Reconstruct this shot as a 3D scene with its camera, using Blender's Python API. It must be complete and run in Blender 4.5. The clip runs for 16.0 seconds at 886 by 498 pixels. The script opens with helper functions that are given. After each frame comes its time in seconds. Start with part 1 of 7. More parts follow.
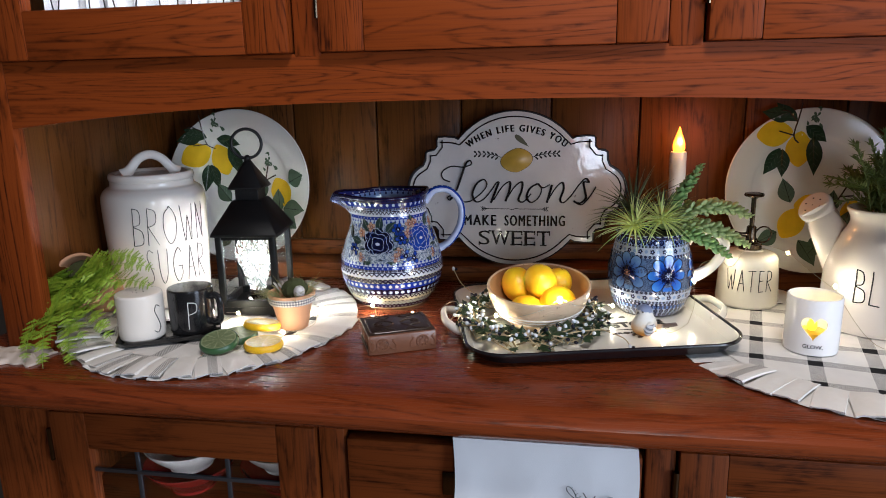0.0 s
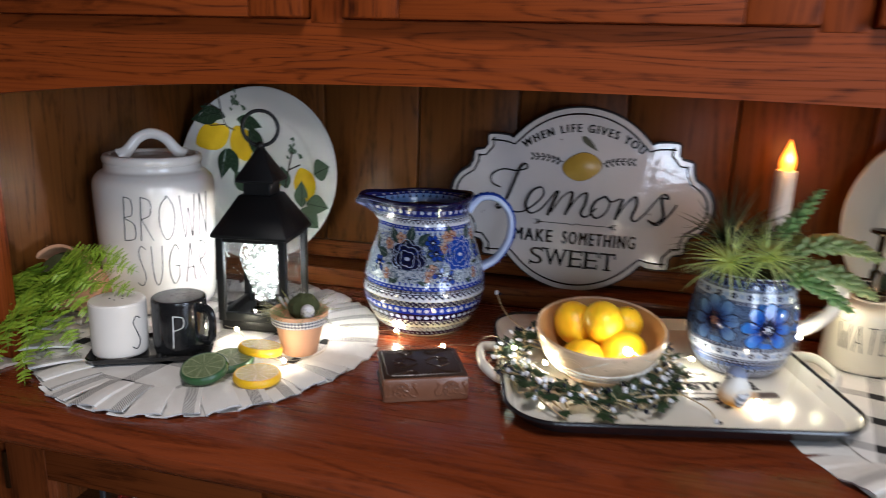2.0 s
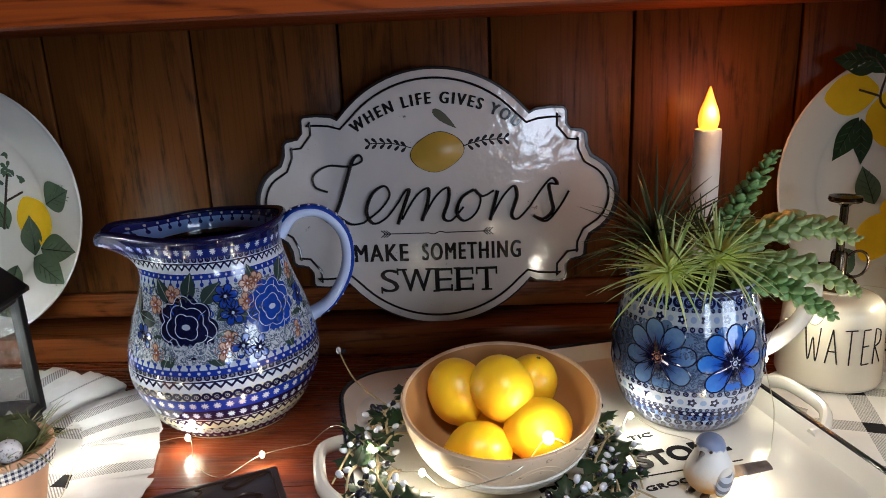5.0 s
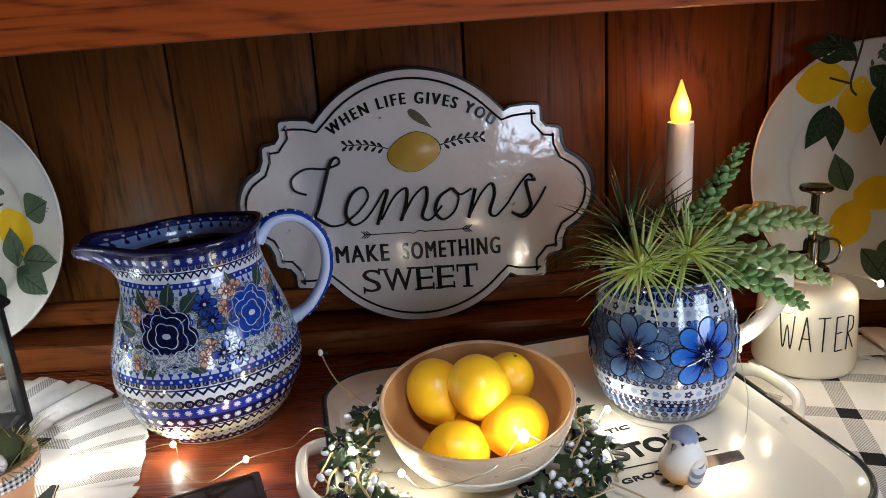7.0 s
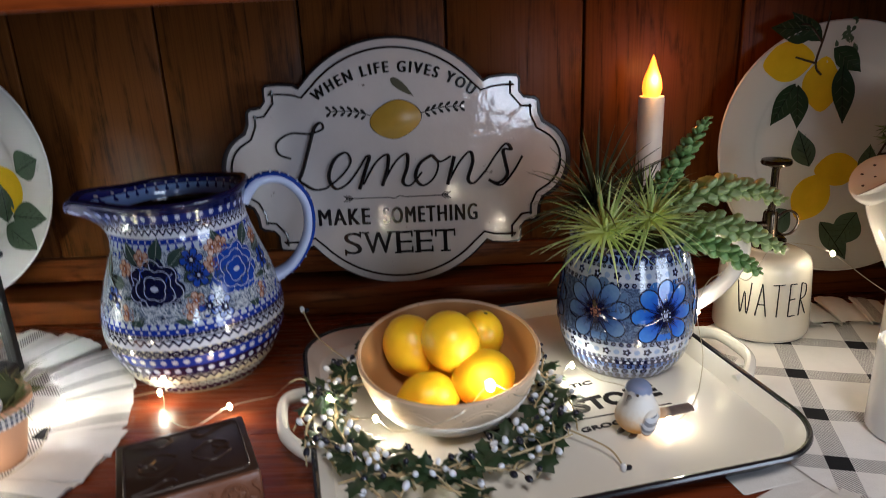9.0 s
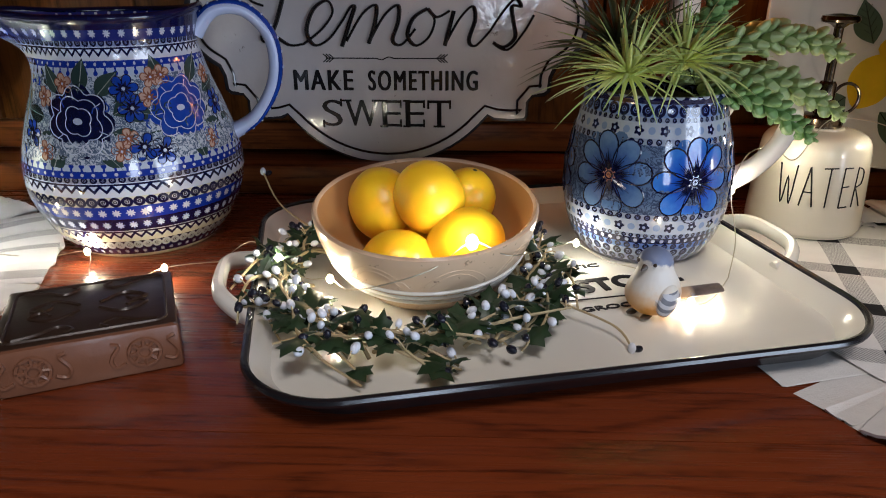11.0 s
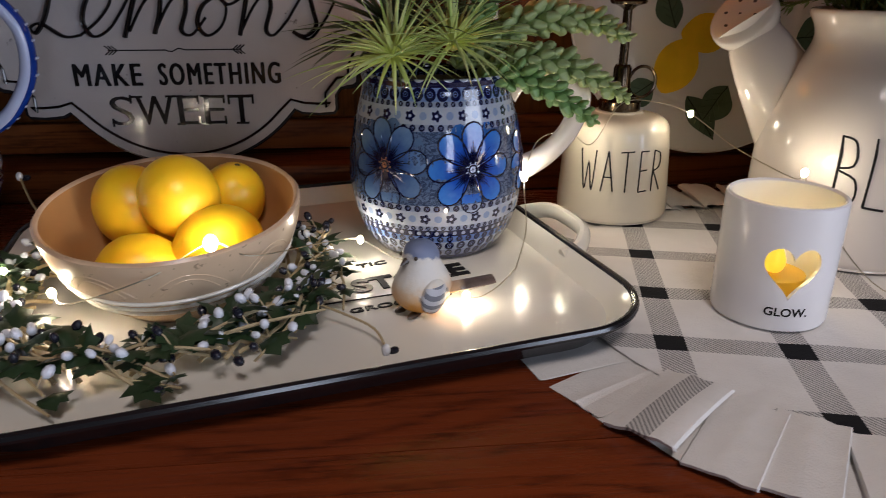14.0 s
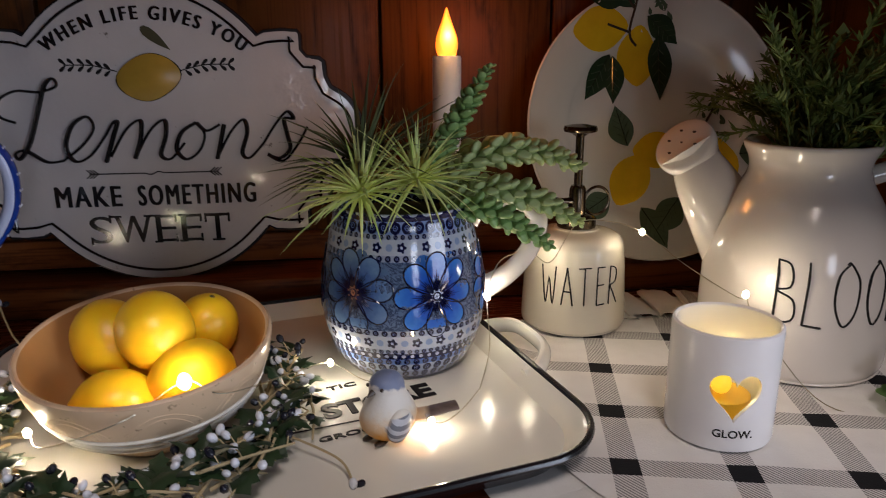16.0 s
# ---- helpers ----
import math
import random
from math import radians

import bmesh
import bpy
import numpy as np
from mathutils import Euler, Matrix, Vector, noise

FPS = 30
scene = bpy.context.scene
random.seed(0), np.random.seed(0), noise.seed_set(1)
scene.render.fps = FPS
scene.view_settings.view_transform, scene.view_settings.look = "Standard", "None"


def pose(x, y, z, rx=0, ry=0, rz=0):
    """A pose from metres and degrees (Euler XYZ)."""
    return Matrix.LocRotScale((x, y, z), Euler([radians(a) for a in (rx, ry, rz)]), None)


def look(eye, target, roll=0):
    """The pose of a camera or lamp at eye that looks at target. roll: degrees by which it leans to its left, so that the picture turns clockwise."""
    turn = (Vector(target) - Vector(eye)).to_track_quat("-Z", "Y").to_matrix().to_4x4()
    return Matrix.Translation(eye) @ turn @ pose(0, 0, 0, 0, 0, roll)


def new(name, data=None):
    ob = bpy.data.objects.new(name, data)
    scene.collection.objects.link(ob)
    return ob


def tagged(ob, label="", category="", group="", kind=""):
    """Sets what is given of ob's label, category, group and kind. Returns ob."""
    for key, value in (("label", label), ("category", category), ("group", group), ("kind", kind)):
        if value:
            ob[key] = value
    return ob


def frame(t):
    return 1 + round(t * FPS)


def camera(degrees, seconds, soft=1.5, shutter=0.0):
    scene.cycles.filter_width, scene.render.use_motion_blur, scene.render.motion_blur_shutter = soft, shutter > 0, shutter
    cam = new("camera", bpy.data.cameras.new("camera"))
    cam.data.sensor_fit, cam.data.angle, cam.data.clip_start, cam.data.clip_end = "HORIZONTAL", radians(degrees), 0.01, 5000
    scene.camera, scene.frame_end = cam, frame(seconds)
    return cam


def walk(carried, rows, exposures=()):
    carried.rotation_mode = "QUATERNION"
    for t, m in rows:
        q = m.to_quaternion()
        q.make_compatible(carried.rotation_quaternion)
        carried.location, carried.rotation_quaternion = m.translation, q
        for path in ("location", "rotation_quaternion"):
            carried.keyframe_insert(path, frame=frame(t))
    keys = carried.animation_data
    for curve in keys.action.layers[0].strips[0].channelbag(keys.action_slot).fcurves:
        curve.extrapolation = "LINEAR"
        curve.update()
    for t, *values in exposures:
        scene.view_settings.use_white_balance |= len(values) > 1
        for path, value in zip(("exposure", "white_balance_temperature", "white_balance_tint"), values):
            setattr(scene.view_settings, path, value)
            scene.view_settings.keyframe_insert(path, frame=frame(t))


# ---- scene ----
cam = camera(65.4, 16.0, 0.75, 0.6)
PATH = [
    (0, (-0.055, -0.114, 1.265), (-0.39, 1.803, 0.803), -1.2),
    (0.5, (-0.053, -0.109, 1.254), (-0.368, 1.811, 0.791), -0.1),
    (1, (-0.065, -0.101, 1.254), (-0.348, 1.823, 0.786), -0.2),
    (1.5, (-0.062, -0.026, 1.256), (-0.35, 1.893, 0.773), -0.3),
    (2, (-0.086, 0.085, 1.262), (-0.551, 1.966, 0.764), 2.0),
    (2.5, (-0.123, 0.164, 1.243), (-0.66, 2.02, 0.726), 1.8),
    (3, (-0.141, 0.257, 1.243), (-0.484, 2.156, 0.716), 0.1),
    (3.5, (-0.138, 0.348, 1.23), (-0.326, 2.268, 0.702), -0.9),
    (4, (-0.119, 0.392, 1.231), (-0.213, 2.318, 0.7), -2.8),
    (4.2, (-0.115, 0.402, 1.226), (-0.198, 2.331, 0.702), -3.0),
    (6.3, (-0.098, 0.406, 1.227), (-0.152, 2.33, 0.671), -1.5),
    (6.5, (-0.095, 0.408, 1.229), (-0.145, 2.332, 0.67), -3.0),
    (7, (-0.089, 0.401, 1.238), (-0.149, 2.322, 0.673), -4.1),
    (7.5, (-0.09, 0.385, 1.244), (-0.139, 2.305, 0.672), -4.1),
    (8, (-0.09, 0.378, 1.255), (-0.13, 2.29, 0.655), -5.6),
    (8.5, (-0.089, 0.371, 1.262), (-0.103, 2.273, 0.63), -5.8),
    (9, (-0.08, 0.368, 1.236), (-0.104, 2.268, 0.598), -2.6),
    (9.5, (-0.07, 0.395, 1.1875), (-0.101, 2.285, 0.5255), -0.2),
    (10, (-0.068, 0.423, 1.151), (-0.118, 2.288, 0.43), -0.0),
    (10.2, (-0.065, 0.429, 1.144), (-0.121, 2.285, 0.402), -0.2),
    (12.3, (-0.049, 0.445, 1.097), (-0.102, 2.299, 0.348), 1.1),
    (12.5, (-0.044, 0.445, 1.096), (-0.074, 2.3, 0.35), 1.3),
    (13, (-0.021, 0.449, 1.086), (0.045, 2.298, 0.329), 2.4),
    (13.5, (0.017, 0.463, 1.098), (0.165, 2.305, 0.333), 0.4),
    (14, (0.04, 0.472, 1.101), (0.225, 2.324, 0.368), -0.0),
    (14.5, (0.051, 0.47, 1.108), (0.258, 2.325, 0.391), -0.5),
    (15, (0.049, 0.463, 1.133), (0.313, 2.358, 0.553), 0.1),
    (15.5, (0.053, 0.459, 1.136), (0.335, 2.363, 0.593), 0.4),
    (16, (0.048, 0.458, 1.144), (0.303, 2.369, 0.612), -0.3),
]
walk(cam, [(t, look(eye, target, roll)) for t, eye, target, roll in PATH],
     [(0, 0.34, 6050, 10), (2.5, 0.20, 6000, 10), (4, 0.06, 6000, 10), (7, 0.18, 6050, 10), (10, -0.10, 6050, 12), (13, -0.04, 6050, 13), (14, -0.46, 6250, 17), (16, -0.54, 6450, 17)])
# ---- world and light ----
world = bpy.data.worlds.new("room_air")
scene.world = world
world.use_nodes = True
world.node_tree.nodes["Background"].inputs[0].default_value = (1.0, 0.9, 0.8, 1)
world.node_tree.nodes["Background"].inputs[1].default_value = 0.0


def area_lamp(name, eye, target, width, height, power, colour):
    data = bpy.data.lights.new(name, "AREA")
    data.shape, data.size, data.size_y, data.energy, data.color = "RECTANGLE", width, height, power, colour
    ob = new(name, data)
    ob.matrix_world = look(eye, target)
    return ob


def point_lamp(name, place, power, colour, radius=0.004):
    data = bpy.data.lights.new(name, "POINT")
    data.energy, data.color, data.shadow_soft_size = power, colour, radius
    ob = new(name, data)
    ob.location = place
    return ob


NEUTRAL, COOL, LED = (1.0, 0.90, 0.82), (0.76, 0.86, 1.0), (1.0, 0.88, 0.66)
area_lamp("window_light", (2.05, -0.75, 1.2), (-0.15, 0.85, 1.0), 1.1, 1.2, 37.0, COOL)
area_lamp("window_light", (0.66, -1.65, 1.28), (-0.05, 0.9, 1.0), 0.4, 0.6, 9.0, COOL)
area_lamp("ceiling_light_glow", (0.15, -0.22, 2.38), (0.15, -0.22, 0), 0.4, 0.4, 19.0, NEUTRAL)
point_lamp("bulb_glow", (-0.557, 0.937, 0.992), 3.5, (1.0, 1.0, 0.92), 0.006)
point_lamp("flame_glow", (0.152, 1.145, 1.168), 0.16, (1.0, 0.33, 0.06), 0.006)
point_lamp("flame_glow", (0.1405, 1.104, 1.166), 0.16, (1.0, 0.42, 0.1), 0.006)
point_lamp("tea_light_glow", (0.2855, 0.8485, 0.945), 0.07, (1.0, 0.80, 0.3), 0.006)
# ---- materials ----
class V:
    """A value in a node tree, with arithmetic."""

    def __init__(self, s, sock):
        self.s, self.sock = s, sock

    def m(self, op, *more):
        return self.s.math(op, self, *more)

    def __add__(self, o): return self.m("ADD", o)
    def __radd__(self, o): return self.m("ADD", o)
    def __sub__(self, o): return self.m("SUBTRACT", o)
    def __rsub__(self, o): return self.s.math("SUBTRACT", o, self)
    def __mul__(self, o): return self.m("MULTIPLY", o)
    def __rmul__(self, o): return self.m("MULTIPLY", o)
    def __truediv__(self, o): return self.m("DIVIDE", o)
    def __lt__(self, o): return self.m("LESS_THAN", o)
    def __gt__(self, o): return self.m("GREATER_THAN", o)


class Shader:
    def __init__(self, name):
        self.mat = bpy.data.materials.new(name)
        self.mat.use_nodes = True
        self.nt = self.mat.node_tree
        self.bsdf = self.nt.nodes["Principled BSDF"]
        self.coords = {}

    def put(self, sock, value):
        if isinstance(value, V):
            self.nt.links.new(value.sock, sock)
        elif isinstance(value, tuple) and len(value) == 3 and sock.type == "RGBA":
            sock.default_value = (*value, 1)
        else:
            sock.default_value = value

    def math(self, op, *args):
        n = self.nt.nodes.new("ShaderNodeMath")
        n.operation = op
        for i, a in enumerate(args):
            self.put(n.inputs[i], a)
        return V(self, n.outputs[0])

    def coord(self, kind="Object"):
        if kind not in self.coords:
            n = self.nt.nodes.new("ShaderNodeTexCoord")
            sep = self.nt.nodes.new("ShaderNodeSeparateXYZ")
            self.nt.links.new(n.outputs[kind], sep.inputs[0])
            self.coords[kind] = [V(self, o) for o in sep.outputs]
        return self.coords[kind]

    def vec(self, x, y, z):
        n = self.nt.nodes.new("ShaderNodeCombineXYZ")
        for i, a in enumerate((x, y, z)):
            self.put(n.inputs[i], a)
        return V(self, n.outputs[0])

    def noise(self, vector, scale, detail=3.0, rough=0.55, distort=0.0):
        n = self.nt.nodes.new("ShaderNodeTexNoise")
        self.put(n.inputs["Vector"], vector)
        n.inputs["Scale"].default_value, n.inputs["Detail"].default_value = scale, detail
        n.inputs["Roughness"].default_value, n.inputs["Distortion"].default_value = rough, distort
        return V(self, n.outputs[0])

    def cells(self, vector, scale, feature="F1"):
        n = self.nt.nodes.new("ShaderNodeTexVoronoi")
        n.feature = feature
        self.put(n.inputs["Vector"], vector)
        n.inputs["Scale"].default_value = scale
        return V(self, n.outputs["Distance"])

    def mix(self, fac, a, b):
        n = self.nt.nodes.new("ShaderNodeMix")
        n.data_type = "RGBA"
        self.put(n.inputs[0], fac)
        self.put(n.inputs[6], a)
        self.put(n.inputs[7], b)
        return V(self, n.outputs[2])

    def step(self, value, low, high):
        n = self.nt.nodes.new("ShaderNodeMapRange")
        self.put(n.inputs[0], value)
        n.inputs[1].default_value, n.inputs[2].default_value = low, high
        return V(self, n.outputs[0])

    def rand(self):
        return V(self, self.nt.nodes.new("ShaderNodeObjectInfo").outputs["Random"])

    def island(self):
        return V(self, self.nt.nodes.new("ShaderNodeNewGeometry").outputs["Random Per Island"])

    def bump(self, height, strength=0.3, distance=0.002):
        n = self.nt.nodes.new("ShaderNodeBump")
        n.inputs["Strength"].default_value, n.inputs["Distance"].default_value = strength, distance
        self.put(n.inputs["Height"], height)
        self.nt.links.new(n.outputs[0], self.bsdf.inputs["Normal"])

    def set(self, **kw):
        for k, v in kw.items():
            self.put(self.bsdf.inputs[k.replace("_", " ").replace("Spec", "Specular IOR Level") if k != "Coat_Weight" else "Coat Weight"], v)
        return self.mat


def plain(name, colour, rough=0.4, metal=0.0, vary=0.12, scale=60.0, relief=0.0, spec=0.5):
    s = Shader(name)
    o = s.vec(*s.coord())
    n = s.noise(o, scale)
    big = s.noise(o, scale * 0.13)
    k = 1.0 - vary + (n * 0.5 + big * 0.5) * 2 * vary
    c = s.mix(s.step(k, 1 - vary, 1 + vary), tuple(v * (1 - vary) for v in colour), tuple(min(1, v * (1 + vary)) for v in colour))
    s.set(Base_Color=c, Roughness=s.step(big, 0.2, 0.8) * 0.12 + (rough - 0.06), Metallic=metal, Spec=spec)
    if relief:
        s.bump(n, relief, 0.001)
    return s.mat


def wood(name, dark, light, axis, rough=0.45, scale=1.0, coat=0.0, spec=0.13, grain=1.0, rate=52.0, sharp=2.6):
    """Stained oak, its grain along the axis 0, 1 or 2 of the object."""
    s = Shader(name)
    p = s.coord()
    shift = s.rand() * 7.0
    q = [p[i] * ((1.0 if i == axis else 9.0) * scale) + shift for i in range(3)]
    o = s.vec(*q)
    broad = s.noise(o, 2.2, 2, 0.5, 0.6)
    rings = ((broad * rate).m("SINE") * 0.5 + 0.5).m("POWER", sharp)
    g = [p[i] * ((26.0 if i == axis else 90.0) * scale) + shift for i in range(3)]
    dash = s.step(s.noise(s.vec(*g), 2.4, 2, 0.5), 0.36, 0.62)
    f = [p[i] * ((3.0 if i == axis else 190.0) * scale) + shift for i in range(3)]
    pores = s.noise(s.vec(*f), 2.2, 3, 0.6)
    pore = s.step(pores, 0.49, 0.62)
    patch = s.noise(s.vec(*[v * 1.0 for v in p]), 5.0, 3)
    tone = s.step(patch, 0.25, 0.8) * 0.45 + s.step(broad, 0.3, 0.7) * 0.4 + s.rand() * 0.15
    c = s.mix(tone, tuple(v * 0.8 for v in light), light)
    c = s.mix((rings * (0.14 * grain + dash * (0.4 * grain) + pore * (0.25 * grain))).m("MINIMUM", 1.0), c, dark)
    c = s.mix(pore * (0.22 * grain), c, dark)
    s.set(Base_Color=c, Roughness=rough + pore * 0.15 + (patch - 0.5) * 0.15, Coat_Weight=coat, Spec=spec)
    s.bsdf.inputs["Coat Roughness"].default_value = 0.18
    s.bump(pores * -0.6 + rings * -0.3, 0.25, 0.0006)
    return s.mat


OAK_D, OAK_L = (0.020, 0.003, 0.0008), (0.235, 0.046, 0.0075)
oak_x = wood("oak_across", OAK_D, OAK_L, 0, grain=0.95, rate=92.0, sharp=5.0)
oak_z = wood("oak_upright", OAK_D, OAK_L, 2, grain=1.15, rate=92.0, sharp=5.0)
back_z = wood("oak_backboard", (0.008, 0.002, 0.0007), (0.140, 0.048, 0.0105), 2, 0.34, grain=0.85, rate=40.0, sharp=3.5)
ledge_x = wood("oak_ledge", (0.020, 0.005, 0.002), (0.19, 0.055, 0.014), 0, 0.3)
top_x = wood("cherry_worktop", (0.022, 0.004, 0.002), (0.205, 0.041, 0.0115), 0, 0.2, 1.3, 0.4, 0.35, 0.9)
low_x = wood("stained_oak_across", (0.016, 0.003, 0.001), (0.20, 0.047, 0.010), 0)
low_z = wood("stained_oak_upright", (0.016, 0.003, 0.001), (0.20, 0.047, 0.010), 2)


def ceramic(name, colour, rough=0.1, vary=0.05, scale=25.0):
    s = Shader(name)
    o = s.vec(*s.coord())
    n = s.noise(o, scale, 3)
    big = s.noise(o, scale * 0.3, 2)
    c = s.mix(n, tuple(v * (1 - vary) for v in colour), colour)
    s.set(Base_Color=c, Roughness=rough + big * 0.08, Spec=0.6)
    s.bump(big, 0.12, 0.003)
    return s.mat


white_glaze = ceramic("white_glaze", (0.80, 0.74, 0.67))
cream_glaze = ceramic("cream_glaze", (0.78, 0.72, 0.60))
black_glaze = ceramic("black_glaze", (0.012, 0.012, 0.013), 0.12)
pale_blue_glaze = ceramic("pale_blue_glaze", (0.30, 0.40, 0.62), 0.1)
gloss_ink = plain("embossed_black_enamel", (0.008, 0.008, 0.009), 0.12)
ink = plain("black_ink", (0.012, 0.011, 0.011), 0.5, spec=0.15)
white_ink = plain("white_ink", (0.75, 0.74, 0.7), 0.35)
black_metal = plain("black_painted_metal", (0.008, 0.008, 0.008), 0.45, 0.0, 0.25, 90, 0.1, 0.3)
dark_bronze = plain("dark_bronze", (0.10, 0.075, 0.05), 0.22, 1.0)
silver_wire = plain("silver_wire", (0.50, 0.45, 0.34), 0.35, 1.0)
lead = plain("lead_came", (0.12, 0.13, 0.15), 0.35, 0.8)
terracotta = plain("terracotta", (0.56, 0.30, 0.17), 0.75, 0, 0.16, 50, 0.15)
leather = plain("worn_leather", (0.030, 0.016, 0.010), 0.34, 0, 0.35, 80, 0.3)
pages = plain("rosy_resin", (0.165, 0.070, 0.038), 0.28, 0, 0.4, 90, 0.25)
twig = plain("pale_twig", (0.40, 0.32, 0.18), 0.7, 0, 0.25, 200)
berry_white = plain("white_berry", (0.66, 0.70, 0.78), 0.25)
berry_black = plain("black_berry", (0.012, 0.013, 0.022), 0.2)
tray_white = ceramic("white_enamel", (0.80, 0.78, 0.71), 0.12)
tray_rim = ceramic("black_enamel", (0.010, 0.010, 0.012), 0.15)
candle_wax = plain("ivory_wax", (0.80, 0.77, 0.71), 0.45)
moss = plain("dry_moss", (0.05, 0.06, 0.02), 0.9, 0, 0.4, 300, 0.6)
plaster = plain("wall_plaster", (0.10, 0.085, 0.07), 0.8, 0, 0.08, 20, 0.1)
floor_mat = wood("oak_floor", (0.06, 0.025, 0.01), (0.24, 0.12, 0.05), 1, 0.4)


def leafy(name, deep, light, rough=0.45, trans=0.15):
    s = Shader(name)
    n = s.noise(s.vec(*s.coord()), 90.0, 2)
    c = s.mix(s.island() * 0.65 + n * 0.35, deep, light)
    s.set(Base_Color=c, Roughness=rough)
    return s.mat


fern_green = leafy("fern_green", (0.09, 0.19, 0.010), (0.34, 0.46, 0.04))


def air_leaf(name, heart, deep, light):
    """Leaves that darken from the plant's heart to their tips."""
    s = Shader(name)
    p = s.coord()
    d = (p[0] * p[0] + p[1] * p[1] + p[2] * p[2]).m("SQRT")
    c = s.mix(s.rand(), deep, light)
    c = s.mix(s.step(d, 0.006, 0.034), heart, c)
    s.set(Base_Color=c, Roughness=0.4)
    return s.mat


air_green = air_leaf("air_plant_green", (0.84, 0.88, 0.30), (0.34, 0.52, 0.12), (0.78, 0.84, 0.38))
air_dark = leafy("dark_air_plant", (0.035, 0.05, 0.02), (0.10, 0.13, 0.05))
succulent_green = leafy("succulent_green", (0.20, 0.31, 0.10), (0.48, 0.57, 0.25))
succulent_blue = leafy("blue_succulent", (0.09, 0.20, 0.06), (0.28, 0.45, 0.15))
dark_leaf = leafy("dark_leaf", (0.010, 0.026, 0.010), (0.03, 0.062, 0.022))
bush_green = leafy("bush_green", (0.06, 0.11, 0.026), (0.24, 0.33, 0.09))
straw = leafy("dry_straw", (0.12, 0.13, 0.04), (0.34, 0.33, 0.13))


def glow(name, colour, strength):
    s = Shader(name)
    s.set(Base_Color=colour, Roughness=0.4)
    s.bsdf.inputs["Emission Color"].default_value = (*colour, 1)
    s.bsdf.inputs["Emission Strength"].default_value = strength
    return s.mat


led_glow = glow("led_glow", (1.0, 0.88, 0.5), 60.0)
bulb_glow_mat = glow("white_led_glow", (0.95, 1.0, 0.9), 7.0)


def flame_material():
    s = Shader("flame_plastic")
    z = s.coord()[2]
    h = s.step(z, 0.004, 0.042)
    c = s.mix(h, (1.0, 0.62, 0.14), (1.0, 0.22, 0.01))
    s.set(Base_Color=(0.9, 0.6, 0.2), Roughness=0.4)
    s.put(s.bsdf.inputs["Emission Color"], c)
    s.put(s.bsdf.inputs["Emission Strength"], 14.0 - h * 11.0)
    return s.mat


flame_glow_mat = flame_material()
tea_glow = glow("tea_light_plastic", (1.0, 0.72, 0.05), 0.9)


def glass_material(name, tint=(1, 1, 1), rough=0.0):
    s = Shader(name)
    s.set(Base_Color=tint, Roughness=rough, Transmission_Weight=1.0)
    s.bsdf.inputs["IOR"].default_value = 1.45
    return s.mat


glass = glass_material("clear_glass")


def lemon_material():
    s = Shader("lemon_skin")
    p = s.coord()
    o = s.vec(*p)
    n = s.noise(o, 260.0, 2)
    big = s.noise(o, 30.0, 3)
    c = s.mix(big, (0.95, 0.53, 0.011), (0.98, 0.63, 0.02))
    s.set(Base_Color=c, Roughness=0.34, Subsurface_Weight=0.4)
    s.bsdf.inputs["Subsurface Radius"].default_value = (1.0, 0.55, 0.08)
    s.bsdf.inputs["Subsurface Scale"].default_value = 0.006
    s.bump(n, 0.14, 0.0008)
    return s.mat


lemon_skin = lemon_material()


def plaid_material():
    """Cream cloth with grey twill bands that cross in black."""
    s = Shader("plaid_cloth")
    x, y, z = s.coord()
    w, gap = 0.25, 0.0705
    u = (((x + 0.119) / gap + 0.5).m("FRACT") - 0.5).m("ABSOLUTE") < w / 2
    v = (((y + 0.0915) / gap + 0.5).m("FRACT") - 0.5).m("ABSOLUTE") < w / 2
    fine = (((x + y) * 2100.0).m("SINE")) > 0.1
    cross = u * v
    one = u.m("MAXIMUM", v)
    weave = s.noise(s.vec(x * 700.0, y * 700.0, z), 1.0, 1)
    big = s.noise(s.vec(x, y, z), 40.0, 3)
    base = s.mix(big, (0.70, 0.68, 0.65), (0.83, 0.81, 0.78))
    fold = s.noise(s.vec(x, y, z), 17.0, 2)
    c = s.mix(one * (0.2 + fine * 0.5), base, (0.05, 0.05, 0.055))
    c = s.mix(cross, c, (0.012, 0.012, 0.014))
    s.set(Base_Color=c, Roughness=0.9, Spec=0.2)
    s.bump(weave * 0.5 + big * 2.0 + fold * 9.0, 0.5, 0.0012)
    return s.mat


plaid = plaid_material()


def towel_material():
    s = Shader("white_cotton")
    o = s.vec(*s.coord())
    w = s.noise(o, 900.0, 1)
    big = s.noise(o, 14.0, 3)
    s.set(Base_Color=s.mix(big, (0.76, 0.77, 0.80), (0.84, 0.85, 0.87)), Roughness=0.9, Spec=0.2)
    s.bump(w, 0.3, 0.0005)
    return s.mat


cotton = towel_material()
# ---- making meshes ----
def finish(bm, name, material, smooth=True, angle=40):
    me = bpy.data.meshes.new(name)
    bm.normal_update()
    bm.to_mesh(me)
    bm.free()
    if smooth:
        me.polygons.foreach_set("use_smooth", [True] * len(me.polygons))
        me.set_sharp_from_angle(angle=radians(angle))
    for one in (material if isinstance(material, (list, tuple)) else [material]):
        me.materials.append(one)
    return me


def part(name, bm, material, parent, label="", smooth=True, at=None):
    ob = new(name, finish(bm, name, material, smooth))
    ob.parent = parent
    if at is not None:
        ob.matrix_local = at
    return tagged(ob, label)


